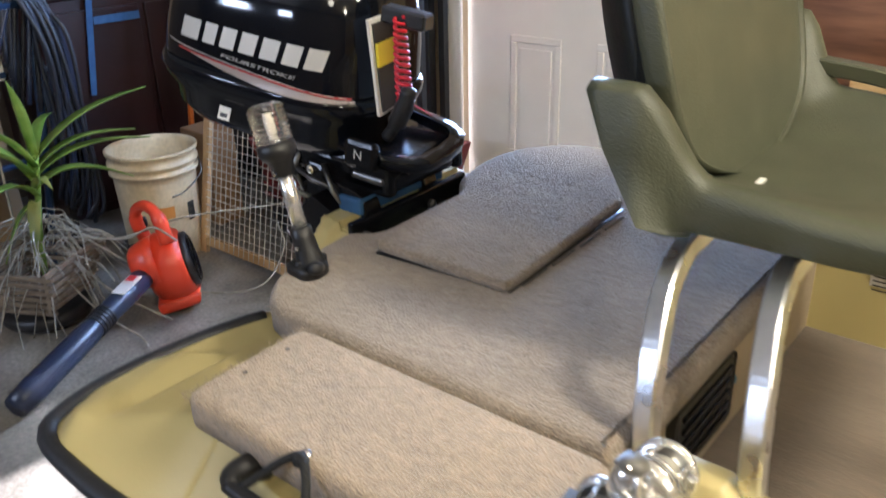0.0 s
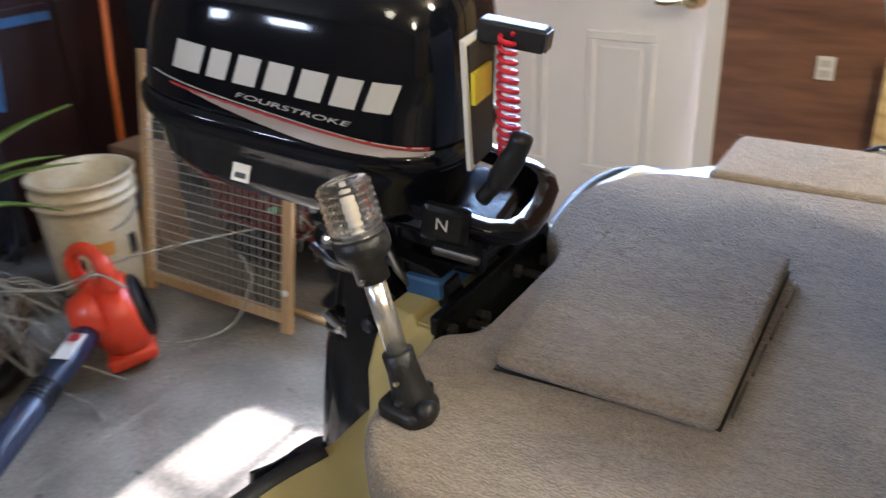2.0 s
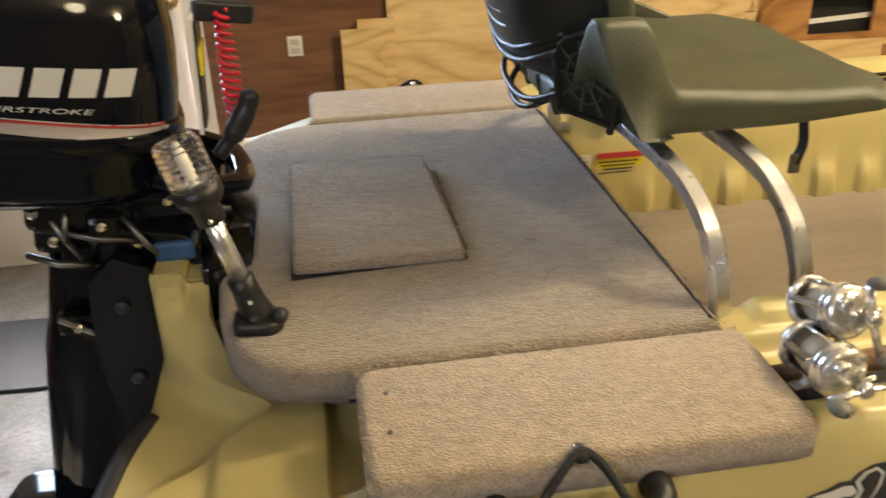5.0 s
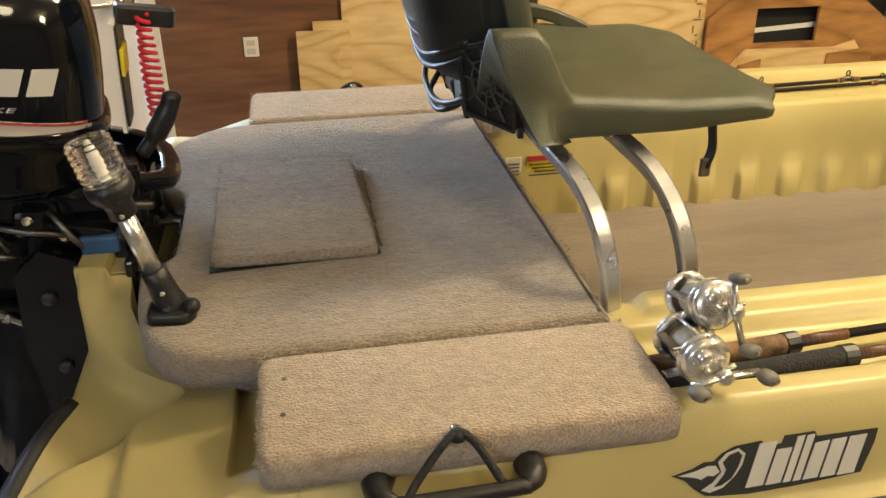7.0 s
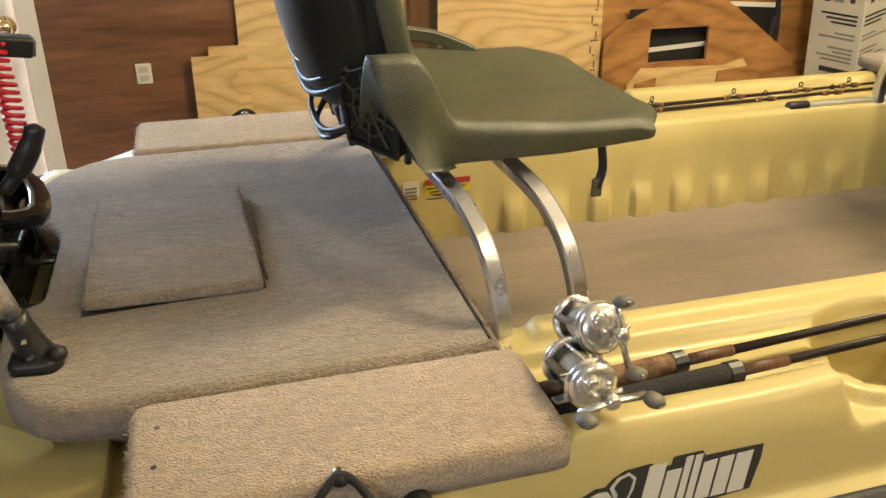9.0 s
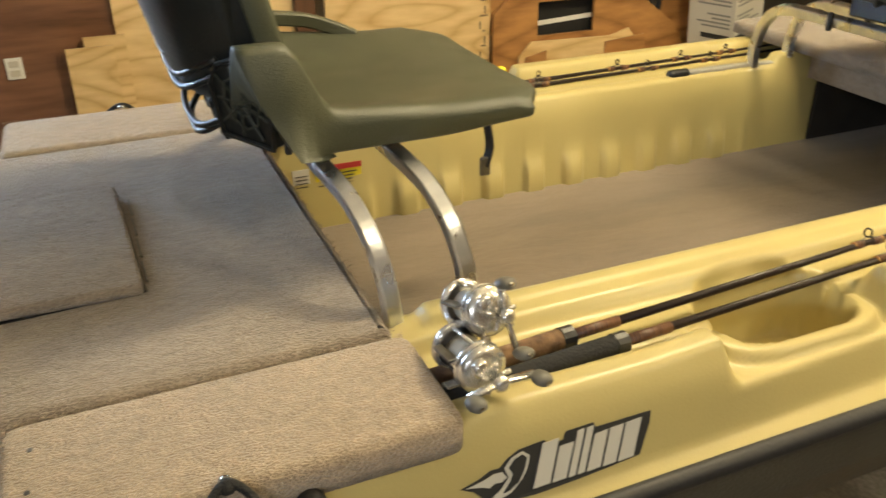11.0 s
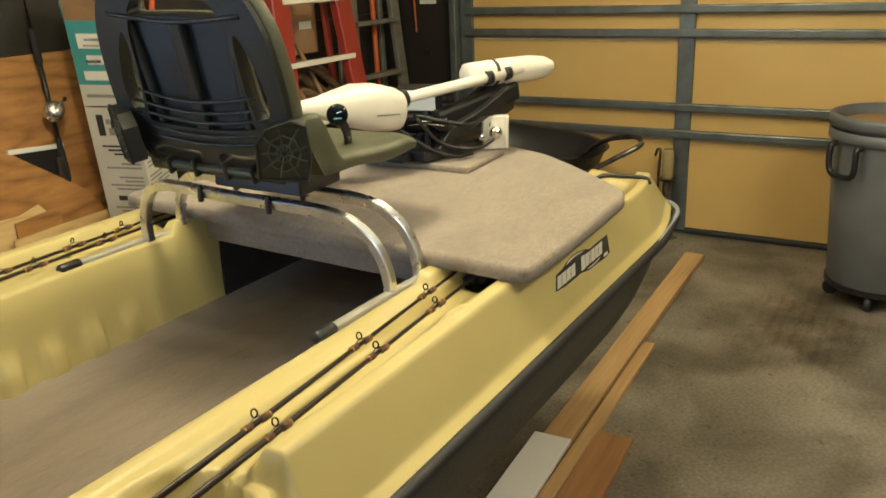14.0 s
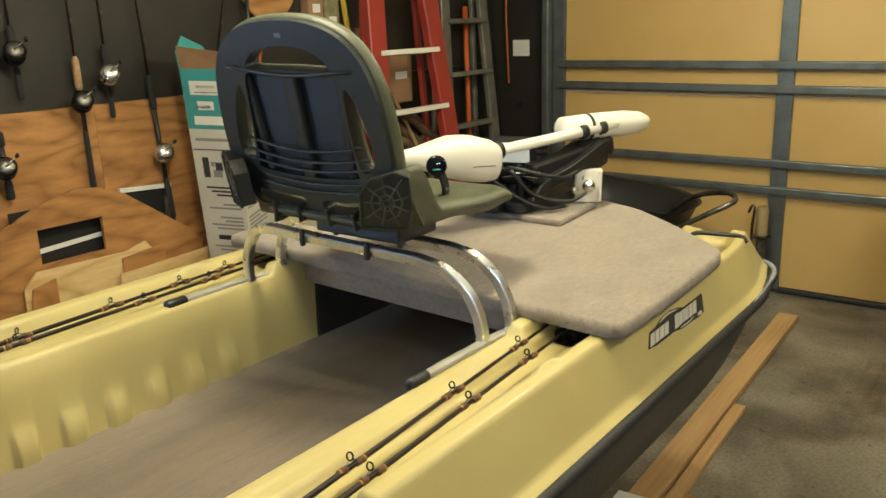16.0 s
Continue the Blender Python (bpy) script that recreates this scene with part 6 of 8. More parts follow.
# ---- trolling motor on the front deck ----
troll = thing("trolling_motor", "white bow-mount trolling motor lying on black bracket", "trolling motor")
HA, HB = Vector((2.030, 0.150, 1.168)), Vector((2.392, 0.088, 1.112))
hd = (HB - HA).normalized()
hm = hd.to_track_quat("X", "Z").to_matrix().to_4x4()
head = []
for t, w, h, dz in ((0.0, 0.010, 0.010, 0.0), (0.06, 0.022, 0.020, 0.0), (0.2, 0.032, 0.028, 0.002), (0.38, 0.048, 0.044, 0.006), (0.55, 0.062, 0.060, 0.008), (0.72, 0.067, 0.066, 0.006), (0.88, 0.065, 0.063, 0.002), (0.95, 0.060, 0.057, 0.0), (0.985, 0.050, 0.047, 0.0), (1.0, 0.034, 0.032, 0.0)):
    c = HA + (HB - HA) * t + Vector((0, 0, dz))
    head.append([c + hm.to_3x3() @ Vector((0, w * math.copysign(abs(math.cos(q)) ** 0.7, math.cos(q)), h * math.copysign(abs(math.sin(q)) ** 0.7, math.sin(q)))) for q in [2 * math.pi * k / 24 for k in range(24)]])
part("head", rings(head), M_white, troll, "white rounded control head", True)
part("head_seam", tube([HA + (HB - HA) * t + hm.to_3x3() @ Vector((0, -0.0665 + 0.05 * (t - 0.72) ** 2, -0.012 + 0.02 * (t - 0.6))) for t in (0.62, 0.70, 0.78, 0.86)], 0.0014, 6), M_steel_dark, troll)
SA, SB = Vector((2.40, 0.080, 1.140)), Vector((2.86, -0.085, 1.178))
part("shaft", tube([SA, SB], 0.0165, 16), M_white, troll, "white composite shaft", True)
part("shaft_collar", tube([SA - (SB - SA) * 0.02, SA + (SB - SA) * 0.04], 0.027, 16), M_black, troll, "", True)
for t in (0.70, 0.86):
    part("shaft_clip", tube([SA + (SB - SA) * (t - 0.02), SA + (SB - SA) * (t + 0.03)], 0.022, 16), M_black, troll, "black shaft clip", True)
PA, PB = Vector((2.68, 0.02, 1.176)), Vector((3.02, -0.125, 1.174))
pl = PB - PA
part("lower_unit", tube([PA, PA + pl * 0.02, PA + pl * 0.30, PA + pl * 0.31, PA + pl * 0.7, PA + pl * 0.88, PA + pl * 0.97, PB], [0.030, 0.037, 0.041, 0.0415, 0.042, 0.035, 0.021, 0.006], 24), M_white, troll, "white torpedo-shaped motor pod", True)
part("pod_band", tube([PA + pl * 0.27, PA + pl * 0.30], 0.0425, 24), M_black, troll, "black band", True)
part("bracket", slab((0.34, 0.05, 0.06), (2.70, -0.01, 1.085), 0.012, turn=Matrix.Rotation(radians(-20), 4, "Z") @ Matrix.Rotation(radians(-10), 4, "Y")), M_black, troll, "black folding bracket")
part("bracket_base", slab((0.30, 0.12, 0.035), (2.60, 0.05, 0.965), 0.008, turn=Matrix.Rotation(radians(-12), 4, "Z")), M_black, troll)
for s in (-1, 1):
    part("bracket_arm", tube(smooth_path([(2.50, 0.05 + s * 0.04, 0.97), (2.56, 0.04 + s * 0.04, 1.02), (2.66, 0.0 + s * 0.04, 1.06), (2.78, -0.04 + s * 0.04, 1.12)], 5), 0.012, flat=(0.012, 0.02)), M_black, troll, "black bracket arm")
part("black_fairing", rings([[(2.70 + dx, -0.045 + y, z) for dx, z in ((0.0, 1.02), (0.17, 1.05), (0.18, 1.17), (0.02, 1.12))] for y in (-0.012, 0.03)]), M_black, troll)
mb = Matrix.Translation((2.725, -0.062, 0.999)) @ Matrix.Rotation(radians(38), 4, "Z")
m3 = mb.to_3x3().to_4x4()
part("mount_block", slab((0.028, 0.084, 0.106), mb.translation, 0.004, turn=m3), M_white, troll, "white upright mount block")
part("block_rib", slab((0.006, 0.009, 0.098), mb @ Vector((-0.016, -0.034, 0)), 0.002, turn=m3), M_white, troll)
for y, z, r in ((0.004, 0.004, 1.0), (0.048, -0.010, 0.62)):
    part("lock_knob", lathe([(0.006 * r, 0.0), (0.010 * r, 0.006 * r), (0.019 * r, 0.010 * r), (0.022 * r, 0.018 * r), (0.016 * r, 0.028 * r), (0.006 * r, 0.032 * r)], mb @ Vector((-0.015, y, z)), 16, turn=m3 @ Matrix.Rotation(radians(-90), 4, "Y")), M_chrome, troll, "chrome lock knob", True)
for k, pts in enumerate((((2.44, 0.06, 1.09), (2.52, -0.02, 1.06), (2.60, -0.05, 1.045), (2.70, -0.05, 1.06)), ((2.44, 0.05, 1.08), (2.50, 0.0, 1.0), (2.58, -0.07, 0.975), (2.66, -0.09, 0.99)), ((2.40, 0.1, 1.06), (2.46, 0.02, 0.99), (2.52, -0.03, 0.96), (2.60, -0.05, 0.955)))):
    part("cable", tube(smooth_path(pts, 6), 0.006, 8), M_black, troll, "black control cable", True)
pedal = thing("foot_pedal", "black and white foot pedal on the deck board", "foot pedal")
part("pedal_base", slab((0.22, 0.16, 0.03), (2.52, 0.16, 0.960), 0.01), M_black, pedal)
part("pedal_plate", slab((0.20, 0.12, 0.015), (2.53, 0.17, 1.02), 0.006, turn=Matrix.Rotation(radians(14), 4, "Y")), M_black, pedal)
part("pedal_post", tube([(2.53, 0.16, 0.96), (2.53, 0.165, 1.025)], 0.02, 10), M_black, pedal)
finder = thing("fish_finder", "black fish finder with blank white screen on a bracket", "fish finder")
fm = Matrix.Translation((2.585, 0.105, 1.112)) @ Matrix.Rotation(radians(22), 4, "Z") @ Matrix.Rotation(radians(-14), 4, "Y")
f3 = fm.to_3x3().to_4x4()
part("housing", slab((0.042, 0.175, 0.090), fm.translation, 0.010, turn=f3), M_black, finder)
part("screen", slab((0.003, 0.112, 0.066), fm @ Vector((-0.0220, 0.024, 0.004)), 0.001, turn=f3), material("pale_screen", (0.72, 0.74, 0.74), 0.2), finder, "blank white screen")
for k in range(4):
    part("button", slab((0.004, 0.016, 0.012), fm @ Vector((-0.0235, -0.062 - 0.018 * (k % 2), 0.012 - 0.022 * (k // 2))), 0.002, turn=f3), M_steel_dark, finder)
part("bracket_foot", slab((0.05, 0.08, 0.02), (2.575, 0.10, 0.992), 0.004), M_black, finder)
part("bracket_post", tube([(2.575, 0.10, 0.985), (2.582, 0.105, 1.075)], 0.012, 10), M_black, finder)
unit = thing("small_instrument", "small glossy black instrument under the fish finder", "instrument")
um = Matrix.Translation((2.50, 0.050, 1.052)) @ Matrix.Rotation(radians(24), 4, "Z") @ Matrix.Rotation(radians(-20), 4, "Y")
u3 = um.to_3x3().to_4x4()
part("casing", slab((0.040, 0.135, 0.046), um.translation, 0.014, turn=u3, segments=3), M_gloss, unit, "", True)
part("trim_line", tube([um @ Vector((-0.021, y, 0.014 - 1.6 * y * y)) for y in (-0.055, -0.03, 0.0, 0.03, 0.055)], 0.0022, 6), M_chrome, unit, "thin bright trim line", True)
part("stem", tube([(2.51, 0.055, 0.975), (2.505, 0.052, 1.035)], 0.010, 8), M_black, unit)
puck = thing("black_mount_puck", "small round black mount on the carpet board", "mount")
part("puck_base", lathe([(0.036, 0), (0.036, 0.007), (0.027, 0.012), (0.023, 0.024), (0.012, 0.030)], (2.595, 0.040, 0.943), 18), M_black, puck, "", True)
part("puck_wing", slab((0.085, 0.018, 0.012), (2.595, 0.040, 0.968), 0.004, turn=Matrix.Rotation(radians(30), 4, "Z")), M_black, puck)
gauge = thing("round_gauge", "small round black gauge clipped on the seat", "gauge")
gt = look((0, 0, 0), (-0.75, -0.62, 0.12)) @ Matrix.Rotation(math.pi, 4, "Y")
part("gauge_face", lathe([(0.022, -0.006), (0.0245, 0.0), (0.023, 0.007), (0.018, 0.009)], (1.885, -0.095, 1.196), 22, turn=gt), M_gloss, gauge, "", True)
part("gauge_bar", slab((0.003, 0.018, 0.0025), (1.874, -0.104, 1.190), turn=Matrix.Rotation(radians(50), 4, "Z")), material("teal_mark", (0.1, 0.45, 0.45), 0.4), gauge)
part("gauge_clip", tube(smooth_path([(1.897, -0.098, 1.178), (1.906, -0.100, 1.160), (1.914, -0.099, 1.140), (1.918, -0.095, 1.120)], 4), 0.01, flat=(0.011, 0.004), up=(0, 1, 0)), M_black, gauge)
part("clip_screw", lathe([(0.004, 0), (0.004, 0.002), (0.002, 0.003)], (1.912, -0.1035, 1.138), 8, turn=Matrix.Rotation(radians(80), 4, "X")), M_chrome, gauge)

# the boat and all in it lean a little to one side on their timber
HEEL = Matrix.Translation((0, -0.40, 0.87)) @ Matrix.Rotation(radians(1.5), 4, "X") @ Matrix.Translation((0, 0.40, -0.87))
for ob in list(scene.objects):
    if ob not in ashore and ob.parent is None:
        ob.matrix_basis = HEEL @ ob.matrix_basis

# ---- timber under the hull and boards on the floor ----
for k, x in enumerate((0.45, 1.55)):
    for y in (-0.10, 0.30):
        crib = thing("lumber_stack", "stacked sawn timber blocks under the hull", "lumber", "timber stacks")
        for i in range(7):
            part("timber", slab((0.30, 0.14, 0.068), (x, y, 0.035 + 0.070 * i), 0.004), M_pine, crib)


def board(name, a, b, width, z0, thick, mat, label, cat="board", group="boards on the floor"):
    """A straight board lying from a to b, its right edge along that line."""
    t = thing(name, label, cat, group)
    a, b = Vector((*a, 0)), Vector((*b, 0))
    d = (b - a).normalized()
    n = Vector((-d.y, d.x, 0))
    L = (b - a).length
    bm = slab((L, width, thick), (0, 0, 0), 0.003)
    ob = part("plank", bm, mat, t)
    ob.matrix_basis = Matrix.Translation((a + b) / 2 + n * width / 2 + Vector((0, 0, z0 + thick / 2))) @ Matrix.Rotation(math.atan2(d.y, d.x), 4, "Z")
    return t


M_pine_red = wood("reddish_board", (0.50, 0.26, 0.11), (0.30, 0.14, 0.055), "x", 12, 0.45, 0.06, coat=0.1)
M_white_board = material("white_board", (0.90, 0.90, 0.88), 0.18, second=(0.86, 0.86, 0.84), scale=4)
board("pine_board", (1.2, -0.42), (4.60, -0.305), 0.095, 0.0, 0.032, M_pine, "long pale pine board on the concrete floor")
board("pine_board", (0.9, -0.505), (3.47, -0.395), 0.048, 0.0, 0.022, M_pine, "narrow pine strip on the concrete floor")
board("shelf_board", (0.9, -0.665), (2.745, -0.545), 0.125, 0.0, 0.020, M_pine_red, "reddish stained board on the concrete floor")
board("white_board", (0.8, -0.50), (2.60, -0.385), 0.125, 0.034, 0.018, M_white_board, "white laminated board lying on pine")

# ---- boards and sheets leaning on the north wall ----


def sheet(name, outline, y, thick, mat, label, cat, lean=0.0, z0=0.0, group="", hole=None):
    """A flat sheet standing against the wall: outline in (x, z); lean in degrees, its top towards the wall."""
    t = thing(name, label, cat, group)
    m = Matrix.Translation((0, y, z0)) @ Matrix.Rotation(radians(90 - lean), 4, "X")
    if hole:
        hx0, hx1, hz0, hz1 = hole
        bm = bmesh.new()
        o = [Vector(p) for p in outline]
        corners = [Vector((hx0, hz0)), Vector((hx1, hz0)), Vector((hx1, hz1)), Vector((hx0, hz1))]
        c = sum(corners, Vector((0, 0))) / 4
        n = len(o)

        def on_hole(p):
            d = p - c
            s = min(((hx1 - hx0) / 2) / max(1e-6, abs(d.x)), ((hz1 - hz0) / 2) / max(1e-6, abs(d.y)))
            return c + d * s
        pts = []
        for i in range(n):
            a, b = o[i], o[(i + 1) % n]
            for k in range(8):
                pts.append(a + (b - a) * k / 8)
        for q in corners:
            d = q - c
            best = max(range(len(pts)), key=lambda i: (pts[i] - c).normalized().dot(d.normalized()))
            pts[best] = c + d.normalized() * (pts[best] - c).length
        ins = [on_hole(p) for p in pts]
        loops = [[m @ Vector((p.x, p.y, z)) for p in q] for q, z in ((ins, 0), (pts, 0), (pts, thick), (ins, thick), (ins, 0))]
        bm = rings(loops, caps=False)
        bmesh.ops.remove_doubles(bm, verts=bm.verts, dist=1e-6)
        part("sheet", bm, mat, t)
    else:
        part("sheet", plate(outline, 0, thick, turn=m), mat, t)
    return t


sheet("plywood_sheet", [(0.275, 0), (0.92, 0), (0.92, 1.5), (0.275, 1.5)], 1.78, 0.012, M_ply, "pale plywood sheet against the panelling", "plywood")
sheet("plywood_offcut", [(0.17, 0), (0.30, 0), (0.30, 0.845), (0.17, 0.845)], 1.765, 0.010, M_ply, "pale plywood offcut against the wall", "plywood", group="plywood offcuts")
sheet("plywood_offcut", [(0.11, 0), (0.26, 0), (0.26, 0.815), (0.11, 0.815)], 1.752, 0.010, M_ply, "narrow pale plywood offcut against the wall", "plywood", group="plywood offcuts")
sheet("plywood_sheet", [(0.985, 0), (1.655, 0), (1.635, 1.45), (0.985, 1.45)], 1.752, 0.014, M_ply, "pale plywood sheet with stencilled marks on its edge", "plywood")
stud = thing("dark_stud", "dark brown upright timber against the wall", "stud")
part("post", slab((0.075, 0.04, 2.4), (0.915, 1.755, 1.2), 0.004), M_dark_stud, stud)
marks = thing("stencil_marks", "faded black stencil marks on plywood", "marking")
for k in range(9):
    z = 0.62 + 0.058 * k
    part("mark_bar", slab((0.034 - 0.012 * (k % 3), 0.0015, 0.006), (1.615, 1.737, z)), material("faded_ink", (0.2, 0.13, 0.07), 0.7), marks)
    part("mark_bar", slab((0.006, 0.0015, 0.028), (1.600 + 0.02 * (k % 2), 1.737, z + 0.022)), material("faded_ink", (0.2, 0.13, 0.07), 0.7), marks)
tagged(part("wall_plywood", slab((0.54, 0.014, 1.25), (1.905, 1.792, 0.625)), M_ply_orange), "orange plywood lower wall sheet", "wall", kind="structure")
tagged(part("wall_plywood", slab((0.60, 0.014, 1.25), (2.477, 1.7925, 0.625)), M_ply_orange), "orange plywood lower wall sheet", "wall", kind="structure")
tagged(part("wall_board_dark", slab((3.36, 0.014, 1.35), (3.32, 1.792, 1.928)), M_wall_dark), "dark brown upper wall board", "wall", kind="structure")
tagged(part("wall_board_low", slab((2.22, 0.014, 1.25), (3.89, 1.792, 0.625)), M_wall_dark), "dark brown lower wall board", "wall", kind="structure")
sheet("cutout_board", [(1.64, 0.0), (2.56, 0.0), (2.56, 0.60), (2.49, 0.70), (2.35, 0.80), (2.20, 0.905), (2.10, 0.945), (2.00, 0.955), (1.86, 0.92), (1.70, 0.85), (1.64, 0.80)], 1.715, 0.016, M_ply_orange, "orange plywood board with sawn rectangular hole", "plywood", hole=(1.835, 2.095, 0.70, 0.832))
backing = thing("black_board", "black board with white strip behind the hole", "board")
part("sheet", slab((0.40, 0.008, 0.9), (1.97, 1.757, 0.45)), material("matt_black", (0.012, 0.011, 0.010), 0.6), backing)
part("white_strip", slab((0.34, 0.004, 0.018), (1.965, 1.750, 0.745), turn=Matrix.Rotation(radians(-3), 4, "Y")), M_paper, backing)
sheet("wood_scrap", [(1.735, 0.2), (2.30, 0.2), (2.29, 0.655), (2.255, 0.70), (2.17, 0.675), (1.80, 0.685), (1.745, 0.63)], 1.688, 0.010, M_ply, "pale plywood scrap with sawn notches", "plywood", group="plywood offcuts")
sheet("wood_scrap", [(1.70, 0.2), (1.86, 0.2), (1.86, 0.648), (1.77, 0.628)], 1.672, 0.008, M_ply_orange, "orange plywood scrap by the boat", "plywood", group="plywood offcuts")
sheet("wood_scrap", [(2.13, 0.2), (2.36, 0.2), (2.33, 0.672), (2.14, 0.655)], 1.674, 0.008, M_ply_orange, "orange plywood scrap by the boat", "plywood", group="plywood offcuts")
sheet("wood_scrap", [(2.10, 0.2), (2.62, 0.2), (2.60, 0.615), (2.11, 0.60)], 1.655, 0.008, M_ply, "pale plywood strip by the boat", "plywood", group="plywood offcuts")
pic = thing("picture_frame", "white framed dark picture leaning on plywood", "picture")
pm = Matrix.Translation((2.335, 1.765, 0.80)) @ Matrix.Rotation(radians(4), 4, "Y")
for at, size in (((0, 0, 0.095), (0.24, 0.018, 0.018)), ((0, 0, -0.095), (0.24, 0.018, 0.018)), ((-0.111, 0, 0), (0.018, 0.018, 0.172)), ((0.111, 0, 0), (0.018, 0.018, 0.172))):
    part("frame", slab(size, pm @ Vector(at), 0.002, turn=pm.to_3x3().to_4x4()), M_paper, pic)
part("dark_sheet", slab((0.204, 0.006, 0.172), pm.translation, turn=pm.to_3x3().to_4x4()), M_black, pic)
part("hinge_strip", slab((0.02, 0.02, 0.12), pm @ Vector((0.085, -0.014, -0.01)), 0.002, turn=pm.to_3x3().to_4x4()), M_steel_dark, pic)

# tall carton, teal top over white printed sides, leaning
box = thing("tall_carton", "tall open cardboard carton, teal and white printed sides", "carton")
bt = Matrix.Translation((2.715, 1.59, 0.0)) @ Matrix.Rotation(radians(-6.5), 4, "Y") @ Matrix.Rotation(radians(4), 4, "X") @ Matrix.Rotation(radians(20), 4, "Z")
M_carton = material("carton_white", (0.62, 0.60, 0.54), 0.65, second=(0.56, 0.54, 0.48), scale=6)
M_teal = material("carton_teal", (0.05, 0.27, 0.28), 0.6, second=(0.06, 0.31, 0.32), scale=6)
M_kraft = material("kraft_card", (0.34, 0.2, 0.1), 0.8, second=(0.28, 0.16, 0.08), scale=9)
M_grey = material("print_grey", (0.25, 0.25, 0.24), 0.6)
BW, BD2, BH = 0.225, 0.20, 1.40


def on_box(size, at, mat, name, bevel=0.0):
    return part(name, slab(size, bt @ Vector(at), bevel, turn=bt.to_3x3().to_4x4()), mat, box)


for sx, sy, ax_, ay in ((BW, 0.006, 0, -BD2 / 2), (BW, 0.006, 0, BD2 / 2), (0.006, BD2 - 0.006, -BW / 2 + 0.003, 0), (0.006, BD2 - 0.006, BW / 2 - 0.003, 0)):
    on_box((sx, sy, BH - 0.24), (ax_, ay, (BH - 0.24) / 2), M_carton, "side")
    on_box((sx, sy, 0.24), (ax_, ay, BH - 0.12), M_teal, "side_top")
part("flap", rings([[bt @ Vector(p) for p in ((-BW / 2 + dx, -BD2 / 2, BH), (-BW / 2 + dx, BD2 / 2, BH), (-BW / 2 + dx - 0.02, BD2 / 2 - 0.01, BH + 0.09), (-BW / 2 + dx - 0.02, -BD2 / 2 + 0.01, BH + 0.07))] for dx in (0.0, 0.004)]), M_kraft, box, "open brown flap")
part("flap", rings([[bt @ Vector(p) for p in ((-BW / 2, BD2 / 2 + dy, BH), (BW / 2, BD2 / 2 + dy, BH), (BW / 2 - 0.01, BD2 / 2 + dy + 0.02, BH + 0.05), (-0.02, BD2 / 2 + dy + 0.03, BH + 0.11), (-BW / 2 + 0.02, BD2 / 2 + dy + 0.02, BH + 0.06))] for dy in (0.0, 0.004)]), M_teal, box, "open teal flap")
for face, wd in ((0, BW), (1, BD2)):
    def pr(u, z, w, h, mat, name="print_bar"):
        if face == 0:
            on_box((w, 0.0012, h), (u, -BD2 / 2 - 0.0036, z), mat, name)
        else:
            on_box((0.0012, w, h), (-BW / 2 - 0.0008, u, z), mat, name)
    pr(0, BH - 0.075, wd * 0.7, 0.055, M_paper)
    pr(0, BH - 0.205, wd * 0.7, 0.035, M_paper)
    pr(0.0, BH - 0.07, wd * 0.4, 0.010, M_grey)
    pr(0.0, BH - 0.092, wd * 0.5, 0.006, M_grey)
    pr(0.01, BH - 0.145, wd * 0.36, 0.035, M_ink if face == 0 else M_paper)
    pr(0, BH - 0.205 - 0.078, wd * 0.8, 0.012, M_grey)
    pr(0, BH - 0.325, wd * 0.96, 0.004, M_ink)
    for u, z, w, h, m in ((-0.06, -0.40, 0.10, 0.075, M_ink), (-0.01, -0.395, 0.16, 0.035, M_ink), (0.00, -0.425, 0.20, 0.03, M_grey), (0.055, -0.40, 0.14, 0.085, M_ink), (0.02, -0.385, 0.08, 0.02, M_grey)):
        pr(u * wd / 0.22, BH + z, wd * w, h, m, "picture_shape")
    z = BH - 0.485
    for group, lines in enumerate((3, 2, 4, 1, 5, 3, 4, 2, 5)):
        for k in range(lines):
            w = wd * (0.74 - 0.11 * ((k * 5 + group * 3) % 4))
            pr(-wd * 0.42 + w / 2, z, w, 0.0075 if group != 3 else 0.020, M_grey if group % 3 else M_ink)
            z -= 0.0165
        z -= 0.024
    pr(wd * 0.1, BH - 0.150, wd * 0.30, 0.012, M_ink)


